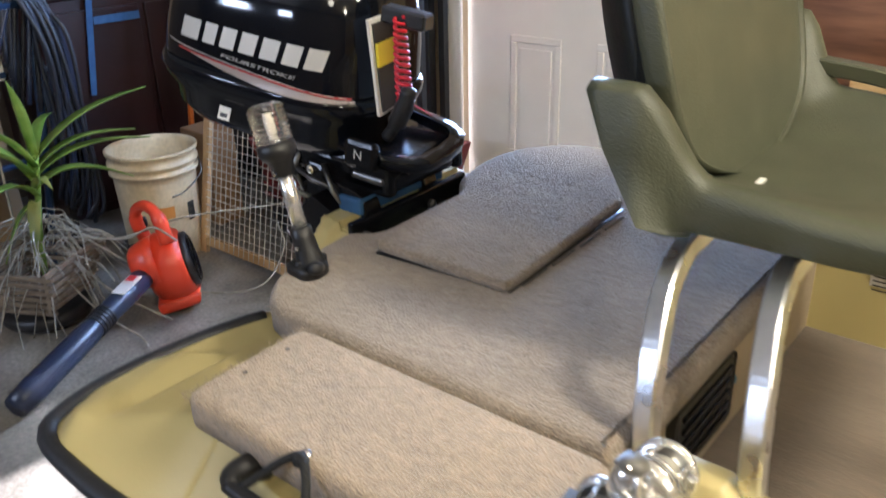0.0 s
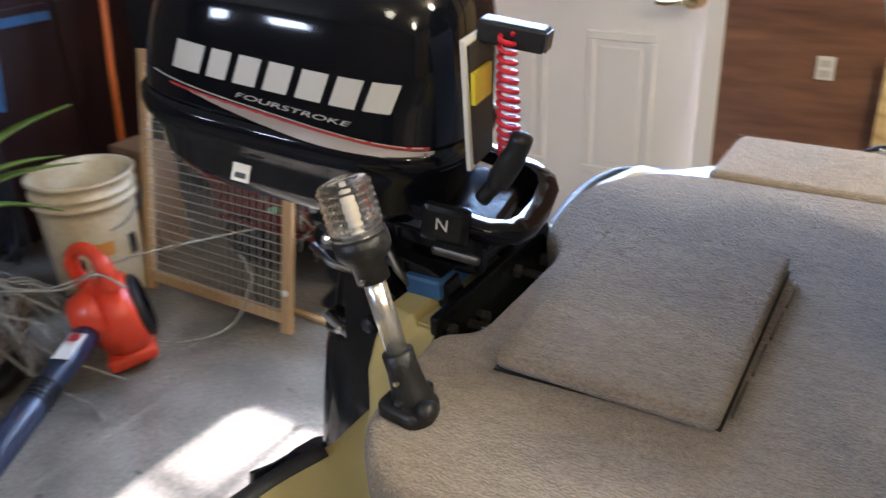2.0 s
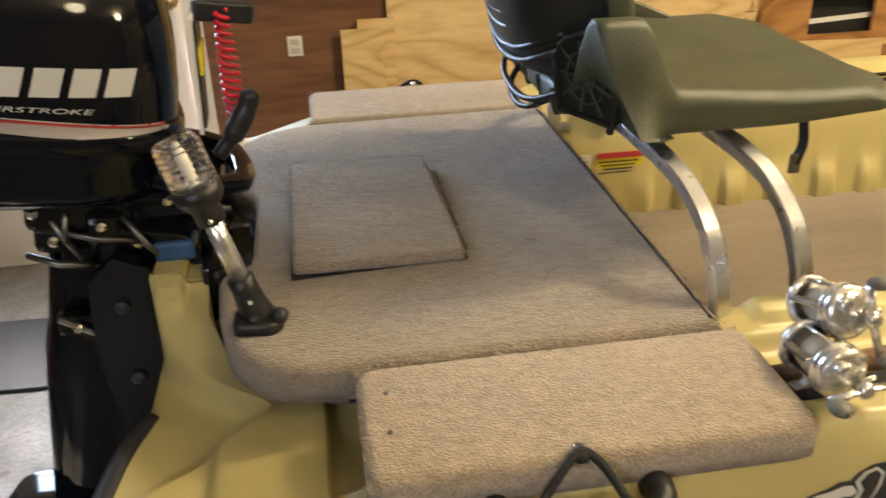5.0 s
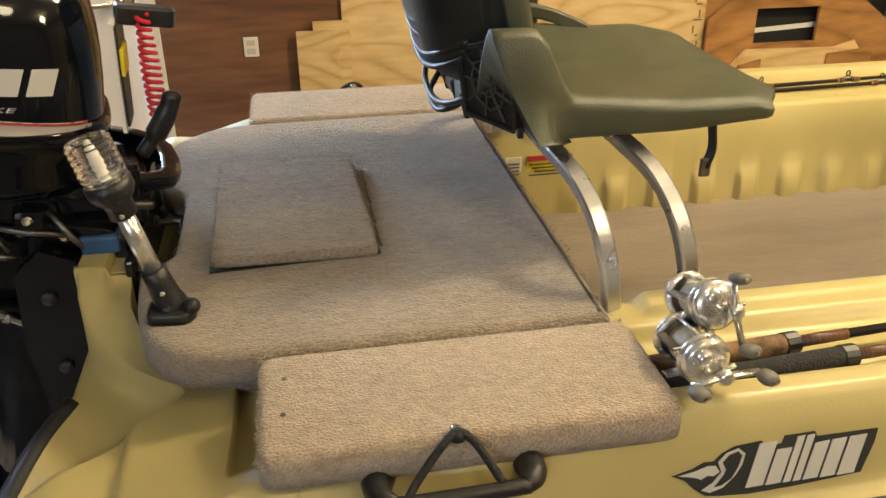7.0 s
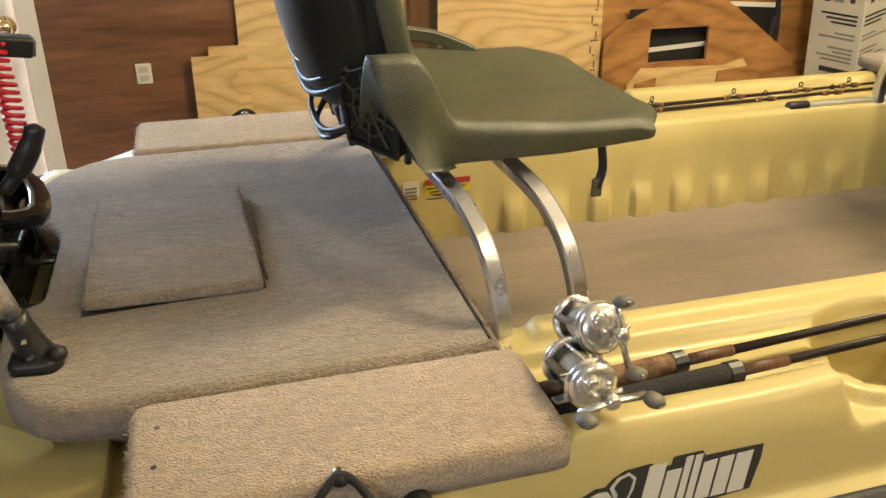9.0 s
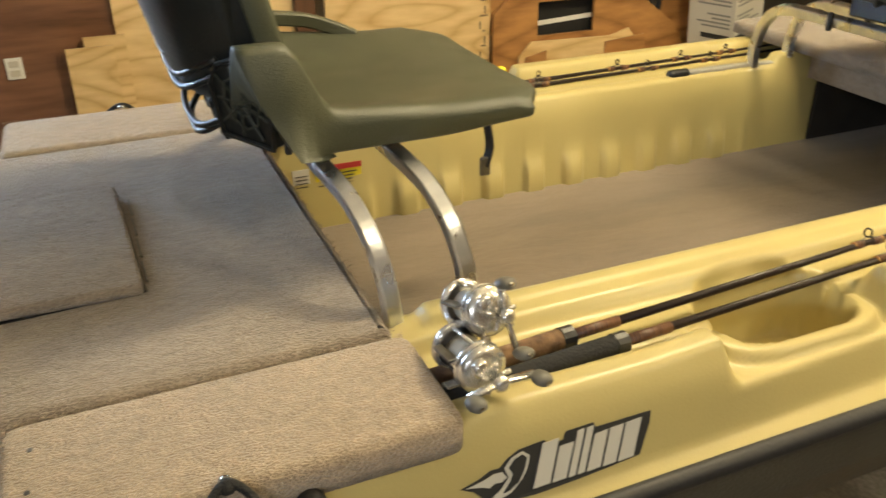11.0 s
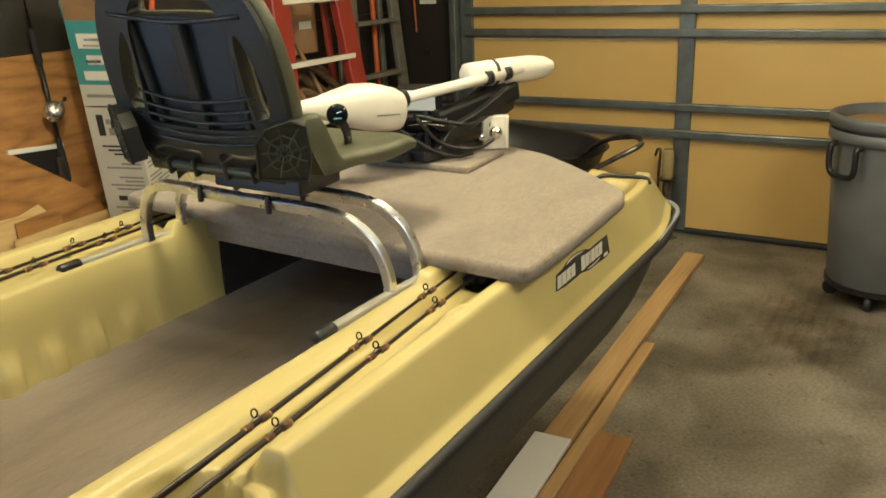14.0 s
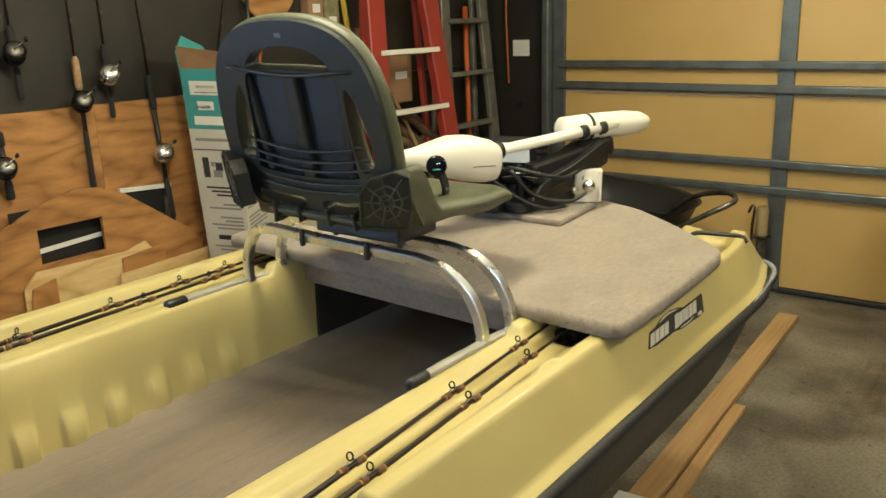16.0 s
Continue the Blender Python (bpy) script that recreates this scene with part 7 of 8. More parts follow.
# rods hanging on the wall
def wall_rod(top, butt, reel_at, grip_at, label, thick=0.010):
    """A rod hanging upright: top and butt are (x, z); the reel and the fore grip sit at shares of the way down."""
    rod = thing("wall_rod", label, "fishing rod", "rods hanging on the wall")
    y = 1.755
    a, b = Vector((top[0], y, top[1])), Vector((butt[0], y, butt[1]))
    at = lambda s: a.lerp(b, s)
    part("blank", tube([a, at(grip_at)], [0.0022, 0.0052], 8), M_blank, rod, "", True)
    for k in range(3):
        c = at(grip_at * (0.25 + 0.27 * k)) + Vector((0, -0.012, 0))
        part("guide", tube([c + Vector((0, 0.007 * math.cos(q), 0.007 * math.sin(q))) for q in [2 * math.pi * m / 12 for m in range(13)]], 0.0012, 5), M_steel_dark, rod)
    part("fore_grip", tube([at(grip_at - 0.012), at(grip_at), at(grip_at + 0.085), at(grip_at + 0.095)], [0.006, 0.0135, 0.0145, 0.010], 12), M_cork_pale if "cork" in label else M_foam, rod, "", True)
    part("reel_seat", tube([at(grip_at + 0.09), at(reel_at + 0.10)], 0.0095, 10), M_black, rod, "", True)
    part("rear_grip", tube([at(reel_at + 0.08), at(reel_at + 0.12), at(0.985), at(1.0)], [0.009, thick, thick * 1.1, thick * 0.8], 12), M_foam, rod, "", True)
    c = at(reel_at) + Vector((-0.022, -0.048, 0.0))
    turn = Matrix.Rotation(radians(64), 4, "X") @ Matrix.Rotation(radians(-18), 4, "Y")
    shiny = M_chrome if "chrome" in label else M_black_gloss
    reel = part("reel", lathe([(0.030, -0.030), (0.036, -0.026), (0.037, -0.008), (0.030, -0.004), (0.030, 0.012), (0.037, 0.016), (0.037, 0.024), (0.030, 0.030)], c, 24, turn=turn), shiny, rod, "round reel", True)
    part("side_plate", lathe([(0.030, 0.030), (0.026, 0.035), (0.010, 0.038)], c, 20, turn=turn), M_reel if "chrome" in label else M_steel_dark, reel, "", True)
    m = Matrix.Translation(c) @ turn
    part("crank", tube([m @ Vector((0, 0, 0.037)), m @ Vector((0.0, 0.0, 0.046)), m @ Vector((0.030, 0.014, 0.048)), m @ Vector((0.042, 0.020, 0.046))], 0.0035, 8), M_steel_dark, reel)
    part("knob", lathe([(0.006, -0.010), (0.008, 0.0), (0.006, 0.012)], m @ Vector((0.042, 0.020, 0.056)), 10, turn=turn), M_black, reel, "", True)
    part("reel_foot", tube([at(reel_at), c], 0.007, 8), M_black, reel)


M_cork_pale = material("pale_cork", (0.42, 0.27, 0.13), 0.8, second=(0.32, 0.19, 0.09), scale=50, bump=0.3, bump_scale=120)
wall_rod((2.105, 2.10), (2.112, 0.925), 0.705, 0.575, "black rod with cork grip and dark reel on the wall")
wall_rod((2.230, 2.10), (2.236, 1.195), 0.815, 0.700, "black rod with chrome reel hanging on the wall")
wall_rod((2.375, 2.05), (2.449, 0.738), 0.775, 0.545, "long black rod with chrome reel on the wall", 0.014)
wall_rod((1.872, 2.10), (1.888, 1.300), 0.800, 0.690, "dark rod with dark reel hanging on the wall")
wall_rod((1.782, 1.45), (1.790, 0.950), 0.760, 0.520, "short dark rod and reel hanging on plywood", 0.014)
wall_rod((2.95, 2.10), (2.70, 1.15), 0.85, 0.74, "dark rod behind the printed carton")


# ---- ladders and long tools by the garage door ----
def step_ladder(name, label, p, foot, mat, step_mat, w0, w1, height, lean, steps, rail=(0.035, 0.014), yaw=0.0):
    t = thing(name, label, "ladder")
    m = Matrix.Translation(foot) @ Matrix.Rotation(radians(yaw), 4, "Z") @ Matrix.Rotation(radians(lean), 4, "X")
    for s in (-1, 1):
        part("rail", tube([m @ Vector((s * w0, 0, 0)), m @ Vector((s * w1, 0, height))], 0.02, flat=rail, up=m.to_3x3() @ Vector((0, 1, 0))), mat, t)
        part("rear_leg", tube([m @ Vector((s * w0 * 0.92, 0.20, 0.0)), m @ Vector((s * w1 * 0.95, 0.03, height))], 0.02, flat=(0.018, 0.012), up=(0, 1, 0)), mat, t)
    for k in range(steps):
        z = 0.28 + k * 0.30
        w = w0 + (w1 - w0) * z / height
        part("step", slab((2 * w - 0.012, 0.075, 0.026), m @ Vector((0, 0.0, z)), 0.003, turn=m.to_3x3().to_4x4()), step_mat, t, "flat step")
    part("top_cap", slab((2 * w1 + 0.06, 0.11, 0.04), m @ Vector((0, 0.02, height)), 0.006, turn=m.to_3x3().to_4x4()), mat, t)
    return t


M_ladder_red = material("red_fibreglass", (0.33, 0.035, 0.025), 0.45, second=(0.27, 0.03, 0.02), scale=10)
M_ladder_alu = material("dull_aluminium", (0.22, 0.21, 0.175), 0.5, 0.4, second=(0.15, 0.145, 0.12), scale=12)
step_ladder("step_ladder", "red fibreglass step ladder with pale steps", None, (3.80, 1.40, 0.20), M_ladder_red, M_white, 0.345, 0.17, 2.0, -6, 6, (0.062, 0.026))
step_ladder("aluminium_ladder", "dull grey aluminium step ladder by the wall", None, (4.50, 1.55, 0.04), M_ladder_alu, M_ladder_alu, 0.28, 0.17, 1.95, -4, 6, (0.040, 0.016))
base = thing("storage_crate", "brown cardboard box standing under the ladder", "box")
part("carton_body", slab((0.85, 0.34, 0.19), (3.82, 1.45, 0.098), 0.004), M_kraft, base)
M_handle = wood("tool_handle", (0.30, 0.19, 0.09), (0.18, 0.1, 0.045), "z", 20, 0.6, 0.05)
for a, b, r, nm, mat, lab in (((3.52, 1.30, 0.05), (3.28, 1.66, 1.22), 0.017, "shovel_handle", M_handle, "long wooden shovel handle leaning"), ((3.95, 1.26, 0.05), (3.46, 1.63, 1.15), 0.018, "rake_handle", M_handle, "worn wooden rake handle leaning"), ((4.08, 1.22, 0.04), (3.60, 1.55, 1.02), 0.020, "axe_handle", M_handle, "thick wooden handle leaning on the ladder"),
                         ((4.12, 1.30, 0.05), (3.80, 1.64, 1.16), 0.012, "broom_handle", M_handle, "thin wooden broom handle leaning"), ((3.60, 1.55, 0.2), (3.53, 1.72, 1.75), 0.014, "yellow_pole", material("yellow_paint", (0.45, 0.3, 0.03), 0.5), "yellow painted pole by the wall"),
                         ((3.75, 1.6, 0.2), (3.66, 1.74, 1.5), 0.014, "wooden_pole", M_handle, "wooden pole by the wall"), ((2.86, 1.72, 0.6), (2.98, 1.75, 1.9), 0.010, "grey_rod", M_steel_dark, "grey metal rod on the wall"), ((4.55, 1.66, 0.5), (4.62, 1.73, 1.6), 0.016, "orange_pole", material("orange_paint", (0.5, 0.1, 0.02), 0.5), "orange tube behind the ladder")):
    t = thing(nm, lab, "tool handle", "long tools by the wall")
    part("shaft", tube([a, ((a[0] + b[0]) / 2, (a[1] + b[1]) / 2, (a[2] + b[2]) / 2 + 0.004), b], r, 10), mat, t, "", True)
for x, z, w, h, mat, lab in ((3.36, 1.58, 0.10, 0.26, M_kraft, "brown cardboard sleeve hanging on the wall"), (3.47, 1.52, 0.10, 0.34, material("mossy_card", (0.16, 0.15, 0.07), 0.8, second=(0.25, 0.22, 0.12), scale=30), "mottled green and brown bundle on the wall"), (3.98, 1.22, 0.20, 0.26, M_kraft, "brown cardboard box behind the ladder")):
    t = thing("hanging_bundle", lab, "bundle")
    part("bundle_body", slab((w, 0.06, h), (x, 1.75, z), 0.008), mat, t)
    part("label_patch", slab((w * 0.5, 0.002, 0.04), (x, 1.7185, z + 0.02)), M_paper, t)
brush = thing("branch_bin", "dark tub holding thick brown cut branches", "branches")
part("tub", slab((0.62, 0.20, 0.76), (4.00, 1.655, 0.38), 0.01), M_black, brush)
M_bark = material("brown_bark", (0.17, 0.105, 0.055), 0.85, second=(0.09, 0.055, 0.03), scale=22, stretch=(1, 3, 3), bump=0.5, bump_scale=60)
for k, (x0, z0, x1, z1, r) in enumerate(((3.68, 1.10, 4.28, 0.82, 0.024), (3.69, 1.03, 4.10, 0.79, 0.030), (3.75, 1.00, 4.20, 0.80, 0.022), (3.95, 1.04, 4.22, 0.82, 0.020), (3.74, 0.93, 4.02, 0.78, 0.030), (3.86, 0.98, 3.95, 0.76, 0.018), (4.08, 0.98, 3.98, 0.78, 0.016))):
    y = 1.60 + 0.02 * (k % 4)
    part("branch", tube(smooth_path([(x0, y, z0), ((x0 * 2 + x1) / 3, y - 0.015, (z0 * 2 + z1) / 3 + 0.012), ((x0 + 2 * x1) / 3, y + 0.01, (z0 + 2 * z1) / 3 - 0.008), (x1, y, z1)], 4), [r * (0.8 + 0.02 * i) for i in range(13)], 10), M_bark, brush, "", True)
tray = thing("wooden_disc", "round wooden board hanging on the dark wall", "board")
part("disc", lathe([(0.17, -0.008), (0.175, 0.0), (0.17, 0.008)], (3.10, 1.765, 1.72), 32, turn=Matrix.Rotation(radians(90), 4, "X")), M_ply_orange, tray)
tools = thing("red_shears", "red handled garden shears on the wall", "shears")
for s in (-1, 1):
    part("grip", tube([(2.98 + s * 0.02, 1.76, 1.35), (2.98 + s * 0.05, 1.75, 1.52)], 0.013, 8), material("orange_grip", (0.5, 0.08, 0.02), 0.5), tools)
    part("blade", tube([(2.98 + s * 0.02, 1.76, 1.35), (2.98 - s * 0.02, 1.765, 1.12)], 0.010, 8), M_steel_dark, tools)
hose = thing("extension_lead", "thin orange extension lead hanging by the garage door", "extension lead")
part("cord", tube(smooth_path([(4.99, 1.665, 1.9), (4.985, 1.67, 1.55), (4.99, 1.66, 1.2), (4.985, 1.655, 1.12)], 5), 0.006, 8), material("orange_cord", (0.45, 0.12, 0.03), 0.5), hose, "", True)
note = thing("paper_note", "white paper sheet pinned on the dark wall", "paper")
part("sheet", slab((0.003, 0.12, 0.10), (EX - 0.003, 1.58, 1.34)), M_paper, note)
switch = thing("wall_switch", "small grey switch plate on the dark wall", "switch")
part("plate", slab((0.004, 0.05, 0.03), (EX - 0.003, 1.60, 0.99), 0.001), M_steel_dark, switch)

# ---- wheelbarrow tub, bin ----
barrow = thing("wheelbarrow", "black plastic wheelbarrow with steel handles", "wheelbarrow")
tub = []
for z, a, b in ((0.34, 0.20, 0.14), (0.40, 0.28, 0.19), (0.55, 0.36, 0.25), (0.64, 0.40, 0.28), (0.652, 0.42, 0.30), (0.645, 0.40, 0.28), (0.56, 0.34, 0.24), (0.40, 0.26, 0.17)):
    tub.append([(4.28 + b * math.copysign(abs(math.sin(q)) ** 0.7, math.sin(q)), 0.56 + a * math.copysign(abs(math.cos(q)) ** 0.7, math.cos(q)), z + 0.05 * (math.cos(q))) for q in [2 * math.pi * k / 32 for k in range(32)]])
part("tub", rings(tub), M_black, barrow, "black plastic tub", True)
part("handle", tube(smooth_path([(4.15, 0.42, 0.38), (4.12, 0.22, 0.50), (4.12, 0.02, 0.62), (4.15, -0.06, 0.665), (4.22, -0.07, 0.68), (4.30, 0.0, 0.69), (4.36, 0.18, 0.64), (4.40, 0.36, 0.50)], 6), 0.013, 10), M_steel_dark, barrow, "bent steel handle loop", True)
for s in (-1, 1):
    part("leg", tube([(4.28 + s * 0.15, 0.40, 0.36), (4.28 + s * 0.18, 0.36, 0.01)], 0.012, 8), M_steel_dark, barrow)
part("wheel", lathe([(0.06, -0.03), (0.17, -0.035), (0.19, -0.015), (0.19, 0.015), (0.17, 0.035), (0.06, 0.03)], (4.28, 0.98, 0.19), 28, turn=Matrix.Rotation(radians(90), 4, "Y")), M_rubber, barrow, "black rubber wheel", True)
part("axle_frame", tube([(4.20, 0.98, 0.19), (4.22, 0.7, 0.34), (4.34, 0.7, 0.34), (4.36, 0.98, 0.19)], 0.012, 8), M_steel_dark, barrow)
hook = thing("wire_hook", "small bent wire hook by the garage door", "hook")
part("wire", tube(smooth_path([(4.93, 0.05, 0.0), (4.93, 0.05, 0.35), (4.92, 0.04, 0.48), (4.92, 0.055, 0.50), (4.92, 0.07, 0.46)], 5), 0.007, 8), M_steel_dark, hook, "", True)
jar = thing("clear_jar", "clear plastic jar on a stand by the garage door", "jar")
part("jar_body", lathe([(0.028, 0.0), (0.032, 0.01), (0.032, 0.15), (0.026, 0.165)], (4.90, -0.01, 0.34), 18), material("cloudy_plastic", (0.36, 0.28, 0.14), 0.25), jar, "", True)
part("jar_stand", lathe([(0.07, 0), (0.03, 0.02), (0.025, 0.32), (0.05, 0.34)], (4.90, -0.01, 0.0), 14), M_steel_dark, jar)

M_bin = material("grey_bin_plastic", (0.145, 0.155, 0.172), 0.45, second=(0.12, 0.128, 0.142), scale=5, bump=0.1, bump_scale=120)
bin_ = thing("rubbish_bin", "large grey plastic rubbish bin on black castors", "bin")
BX, BY = 4.42, -1.135
part("bin_body", lathe([(0.215, 0.085), (0.225, 0.10), (0.245, 0.45), (0.262, 0.74), (0.264, 0.79), (0.282, 0.795), (0.285, 0.83), (0.280, 0.845), (0.262, 0.845), (0.255, 0.80), (0.23, 0.40), (0.20, 0.12)], (BX, BY, 0), 40), M_bin, bin_, "", True)
part("bin_rim", lathe([(0.272, 0.735), (0.280, 0.742), (0.280, 0.775), (0.272, 0.782)], (BX, BY, 0), 40, caps=False), M_bin, bin_, "", True)
part("bin_content", lathe([(0.25, 0.80), (0.15, 0.815), (0.02, 0.82)], (BX, BY, 0), 24), M_kraft, bin_)
for a in (140, -40):
    c, s = math.cos(radians(a)), math.sin(radians(a))
    part("bin_handle", tube(smooth_path([(BX + c * 0.27 - s * 0.07, BY + s * 0.27 + c * 0.07, 0.73), (BX + c * 0.30 - s * 0.07, BY + s * 0.30 + c * 0.07, 0.72), (BX + c * 0.30 - s * 0.065, BY + s * 0.30 + c * 0.065, 0.62), (BX + c * 0.30, BY + s * 0.30, 0.60), (BX + c * 0.30 + s * 0.065, BY + s * 0.30 - c * 0.065, 0.62), (BX + c * 0.30 + s * 0.07, BY + s * 0.30 - c * 0.07, 0.72), (BX + c * 0.27 + s * 0.07, BY + s * 0.27 - c * 0.07, 0.73)], 4), 0.013, 8), M_black, bin_, "black side handle", True)
part("dolly", lathe([(0.20, 0.07), (0.235, 0.075), (0.235, 0.095), (0.20, 0.10)], (BX, BY, 0), 28), M_black, bin_)
for k in range(5):
    a = 2 * math.pi * k / 5 + 0.5
    part("castor", lathe([(0.012, -0.014), (0.033, -0.014), (0.036, -0.008), (0.036, 0.008), (0.033, 0.014), (0.012, 0.014)], (BX + 0.20 * math.cos(a), BY + 0.20 * math.sin(a), 0.036), 16, turn=Matrix.Rotation(a, 4, "Z") @ Matrix.Rotation(radians(90), 4, "X")), M_rubber, bin_, "black castor", True)

# ---- clutter beyond the stern ----
M_bucket = material("bucket_plastic", (0.70, 0.60, 0.42), 0.45, second=(0.58, 0.46, 0.28), scale=6, bump=0.05, fine=0.1)
bucket = thing("plastic_bucket", "dirty white five-gallon plastic bucket on the floor", "bucket")
KX, KY = -2.165, 0.70
part("bucket_body", lathe([(0.140, 0.0), (0.146, 0.006), (0.160, 0.33), (0.162, 0.358), (0.173, 0.360), (0.173, 0.372), (0.164, 0.374), (0.165, 0.392), (0.175, 0.394), (0.175, 0.406), (0.167, 0.408), (0.168, 0.436), (0.177, 0.439), (0.179, 0.450), (0.169, 0.453), (0.160, 0.43), (0.154, 0.30), (0.138, 0.02)], (KX, KY, 0), 36), M_bucket, bucket, "", True)
part("bail", tube(smooth_path([(KX + 0.11, KY + 0.135, 0.40), (KX + 0.145, KY + 0.115, 0.34), (KX + 0.168, KY + 0.02, 0.292), (KX + 0.165, KY - 0.04, 0.282)], 6), 0.003, 6), M_steel_dark, bucket, "thin wire bail", True)
for k in range(9):
    a = radians(10 + 1.5 * k)
    part("barcode_bar", slab((0.0015, 0.0022, 0.075), (KX + 0.1575 * math.cos(a), KY + 0.1575 * math.sin(a), 0.20), turn=Matrix.Rotation(a, 4, "Z")), M_ink, bucket)
part("orange_patch", rings([[(KX + r * math.cos(a), KY + r * math.sin(a), z) for a in [radians(-42 + 5 * k) for k in range(7)]] for r, z in ((0.1560, 0.19), (0.1568, 0.205), (0.1576, 0.225), (0.1584, 0.24))], closed=False), material("orange_print", (0.6, 0.25, 0.05), 0.5), bucket)

M_blower = material("orange_red_plastic", (0.68, 0.060, 0.020), 0.33, second=(0.60, 0.05, 0.016), scale=9, bump=0.05)
blower = thing("leaf_blower", "orange-red electric leaf blower with dark blue tube", "leaf blower")
bo = Matrix.Translation((-1.72, 0.44, 0.155)) @ Matrix.Rotation(radians(55), 4, "Z") @ Matrix.Rotation(radians(-12), 4, "Y")
part("housing", rings([[bo @ Vector((x, r * math.cos(q) * 0.98, r * math.sin(q) * (1.08 if math.sin(q) < 0 else 1.0))) for q in [2 * math.pi * k / 28 for k in range(28)]] for x, r in ((-0.085, 0.03), (-0.08, 0.085), (-0.06, 0.112), (-0.02, 0.128), (0.03, 0.13), (0.055, 0.118), (0.066, 0.09))]), M_blower, blower, "orange-red fan housing", True)
part("intake", rings([[bo @ Vector((x, r * math.cos(q), r * math.sin(q))) for q in [2 * math.pi * k / 28 for k in range(28)]] for x, r in ((0.058, 0.102), (0.078, 0.100), (0.084, 0.088), (0.080, 0.06), (0.080, 0.005))]), M_black, blower, "black round intake cover", True)
for k in range(6):
    r = 0.02 + 0.013 * k
    part("intake_ring", tube([bo @ Vector((0.084, r * math.cos(q), r * math.sin(q))) for q in [2 * math.pi * j / 20 for j in range(21)]], 0.003, 5), M_black_gloss, blower)
part("grip", tube(smooth_path([bo @ Vector(p) for p in ((-0.055, 0.075, 0.075), (-0.065, 0.075, 0.155), (-0.045, 0.05, 0.215), (0.0, 0.0, 0.235), (0.03, -0.05, 0.20), (0.03, -0.075, 0.11))], 5), [0.024] * 8 + [0.02] * 12 + [0.026] * 6, 12), M_blower, blower, "orange-red loop handle", True)
part("trigger", slab((0.03, 0.03, 0.04), bo @ Vector((-0.05, 0.095, 0.15)), 0.008), M_black, blower)
part("foot", slab((0.15, 0.20, 0.05), bo @ Vector((-0.01, 0.0, -0.118)), 0.018, turn=bo.to_3x3().to_4x4(), segments=3), M_blower, blower, "orange-red moulded foot", True)
part("shroud", rings([[bo @ Vector((x, -0.045 + r * math.cos(q) * 0.9, 0.045 + r * math.sin(q))) for q in [2 * math.pi * k / 24 for k in range(24)]] for x, r in ((-0.118, 0.02), (-0.116, 0.058), (-0.104, 0.074), (-0.06, 0.090), (-0.03, 0.096))]), M_blower, blower, "orange-red motor shroud", True)
for k in range(7):
    q = radians(-60 + 20 * k)
    part("vent_slot", slab((0.030, 0.007, 0.030), bo @ Vector((-0.092, -0.045 + 0.074 * math.cos(q), 0.045 + 0.080 * math.sin(q))), 0.003, turn=bo.to_3x3().to_4x4() @ Matrix.Rotation(q, 4, "X")), M_black, blower)
part("rating_label", slab((0.003, 0.045, 0.024), bo @ Vector((0.040, 0.0, 0.150)), 0.001, turn=bo.to_3x3().to_4x4()), M_paper, blower)
part("vent_block", slab((0.05, 0.05, 0.04), bo @ Vector((-0.07, -0.09, 0.03)), 0.01, turn=bo.to_3x3().to_4x4()), M_blower, blower)
M_navy = material("navy_plastic", (0.014, 0.020, 0.042), 0.3, second=(0.018, 0.026, 0.055), scale=8)
T0, T1 = Vector((-1.70, 0.34, 0.17)), Vector((-1.46, -0.27, 0.045))
part("nozzle_tube", tube([T0, T0.lerp(T1, 0.25), T0.lerp(T1, 0.34), T0.lerp(T1, 0.46), T0.lerp(T1, 0.5), T0.lerp(T1, 0.9), T1], [0.038, 0.040, 0.036, 0.036, 0.040, 0.042, 0.036], 20), M_navy, blower, "dark blue blower tube", True)
for k in range(5):
    t = 0.36 + 0.022 * k
    part("tube_rib", tube([T0.lerp(T1, t), T0.lerp(T1, t + 0.009)], 0.0405, 20), M_black, blower)
part("tube_label", slab((0.05, 0.10, 0.003), T0.lerp(T1, 0.20) + Vector((0.012, 0.004, 0.0405)), turn=Matrix.Rotation(radians(21), 4, "Z") @ Matrix.Rotation(radians(11), 4, "X")), M_paper, blower, "white label with bars")
part("label_bar", slab((0.03, 0.03, 0.001), T0.lerp(T1, 0.16) + Vector((0.012, 0.004, 0.0475)), turn=Matrix.Rotation(radians(21), 4, "Z") @ Matrix.Rotation(radians(11), 4, "X")), M_redink, blower)

# orchid in a slatted basket with hanging roots
rnd = random.Random(5)
M_leaf = material("strap_leaf", (0.13, 0.25, 0.035), 0.35, second=(0.26, 0.36, 0.07), scale=7, stretch=(1, 1, 3), spec=0.4)
M_leaf_dry = material("yellowing_leaf", (0.32, 0.30, 0.07), 0.5, second=(0.16, 0.22, 0.05), scale=8)
M_root = material("grey_root", (0.36, 0.34, 0.29), 0.8, second=(0.22, 0.20, 0.15), scale=30)
orchid = thing("potted_orchid", "green strap-leaved orchid in a slatted wooden basket", "plant")
PX, PY, PZ = -2.0, 0.10, 0.06
stand = thing("plant_stand", "low black round plant stand", "plant stand")
part("stand_top", lathe([(0.02, 0.0), (0.13, 0.0), (0.15, 0.02), (0.15, 0.05), (0.13, 0.06), (0.02, 0.06)], (PX, PY, 0.0), 28), M_black, stand, "", True)
M_slat = wood("weathered_slat", (0.24, 0.19, 0.13), (0.14, 0.10, 0.07), "x", 20, 0.8, 0.08)
bturn = Matrix.Translation((PX, PY, PZ)) @ Matrix.Rotation(radians(28), 4, "Z")
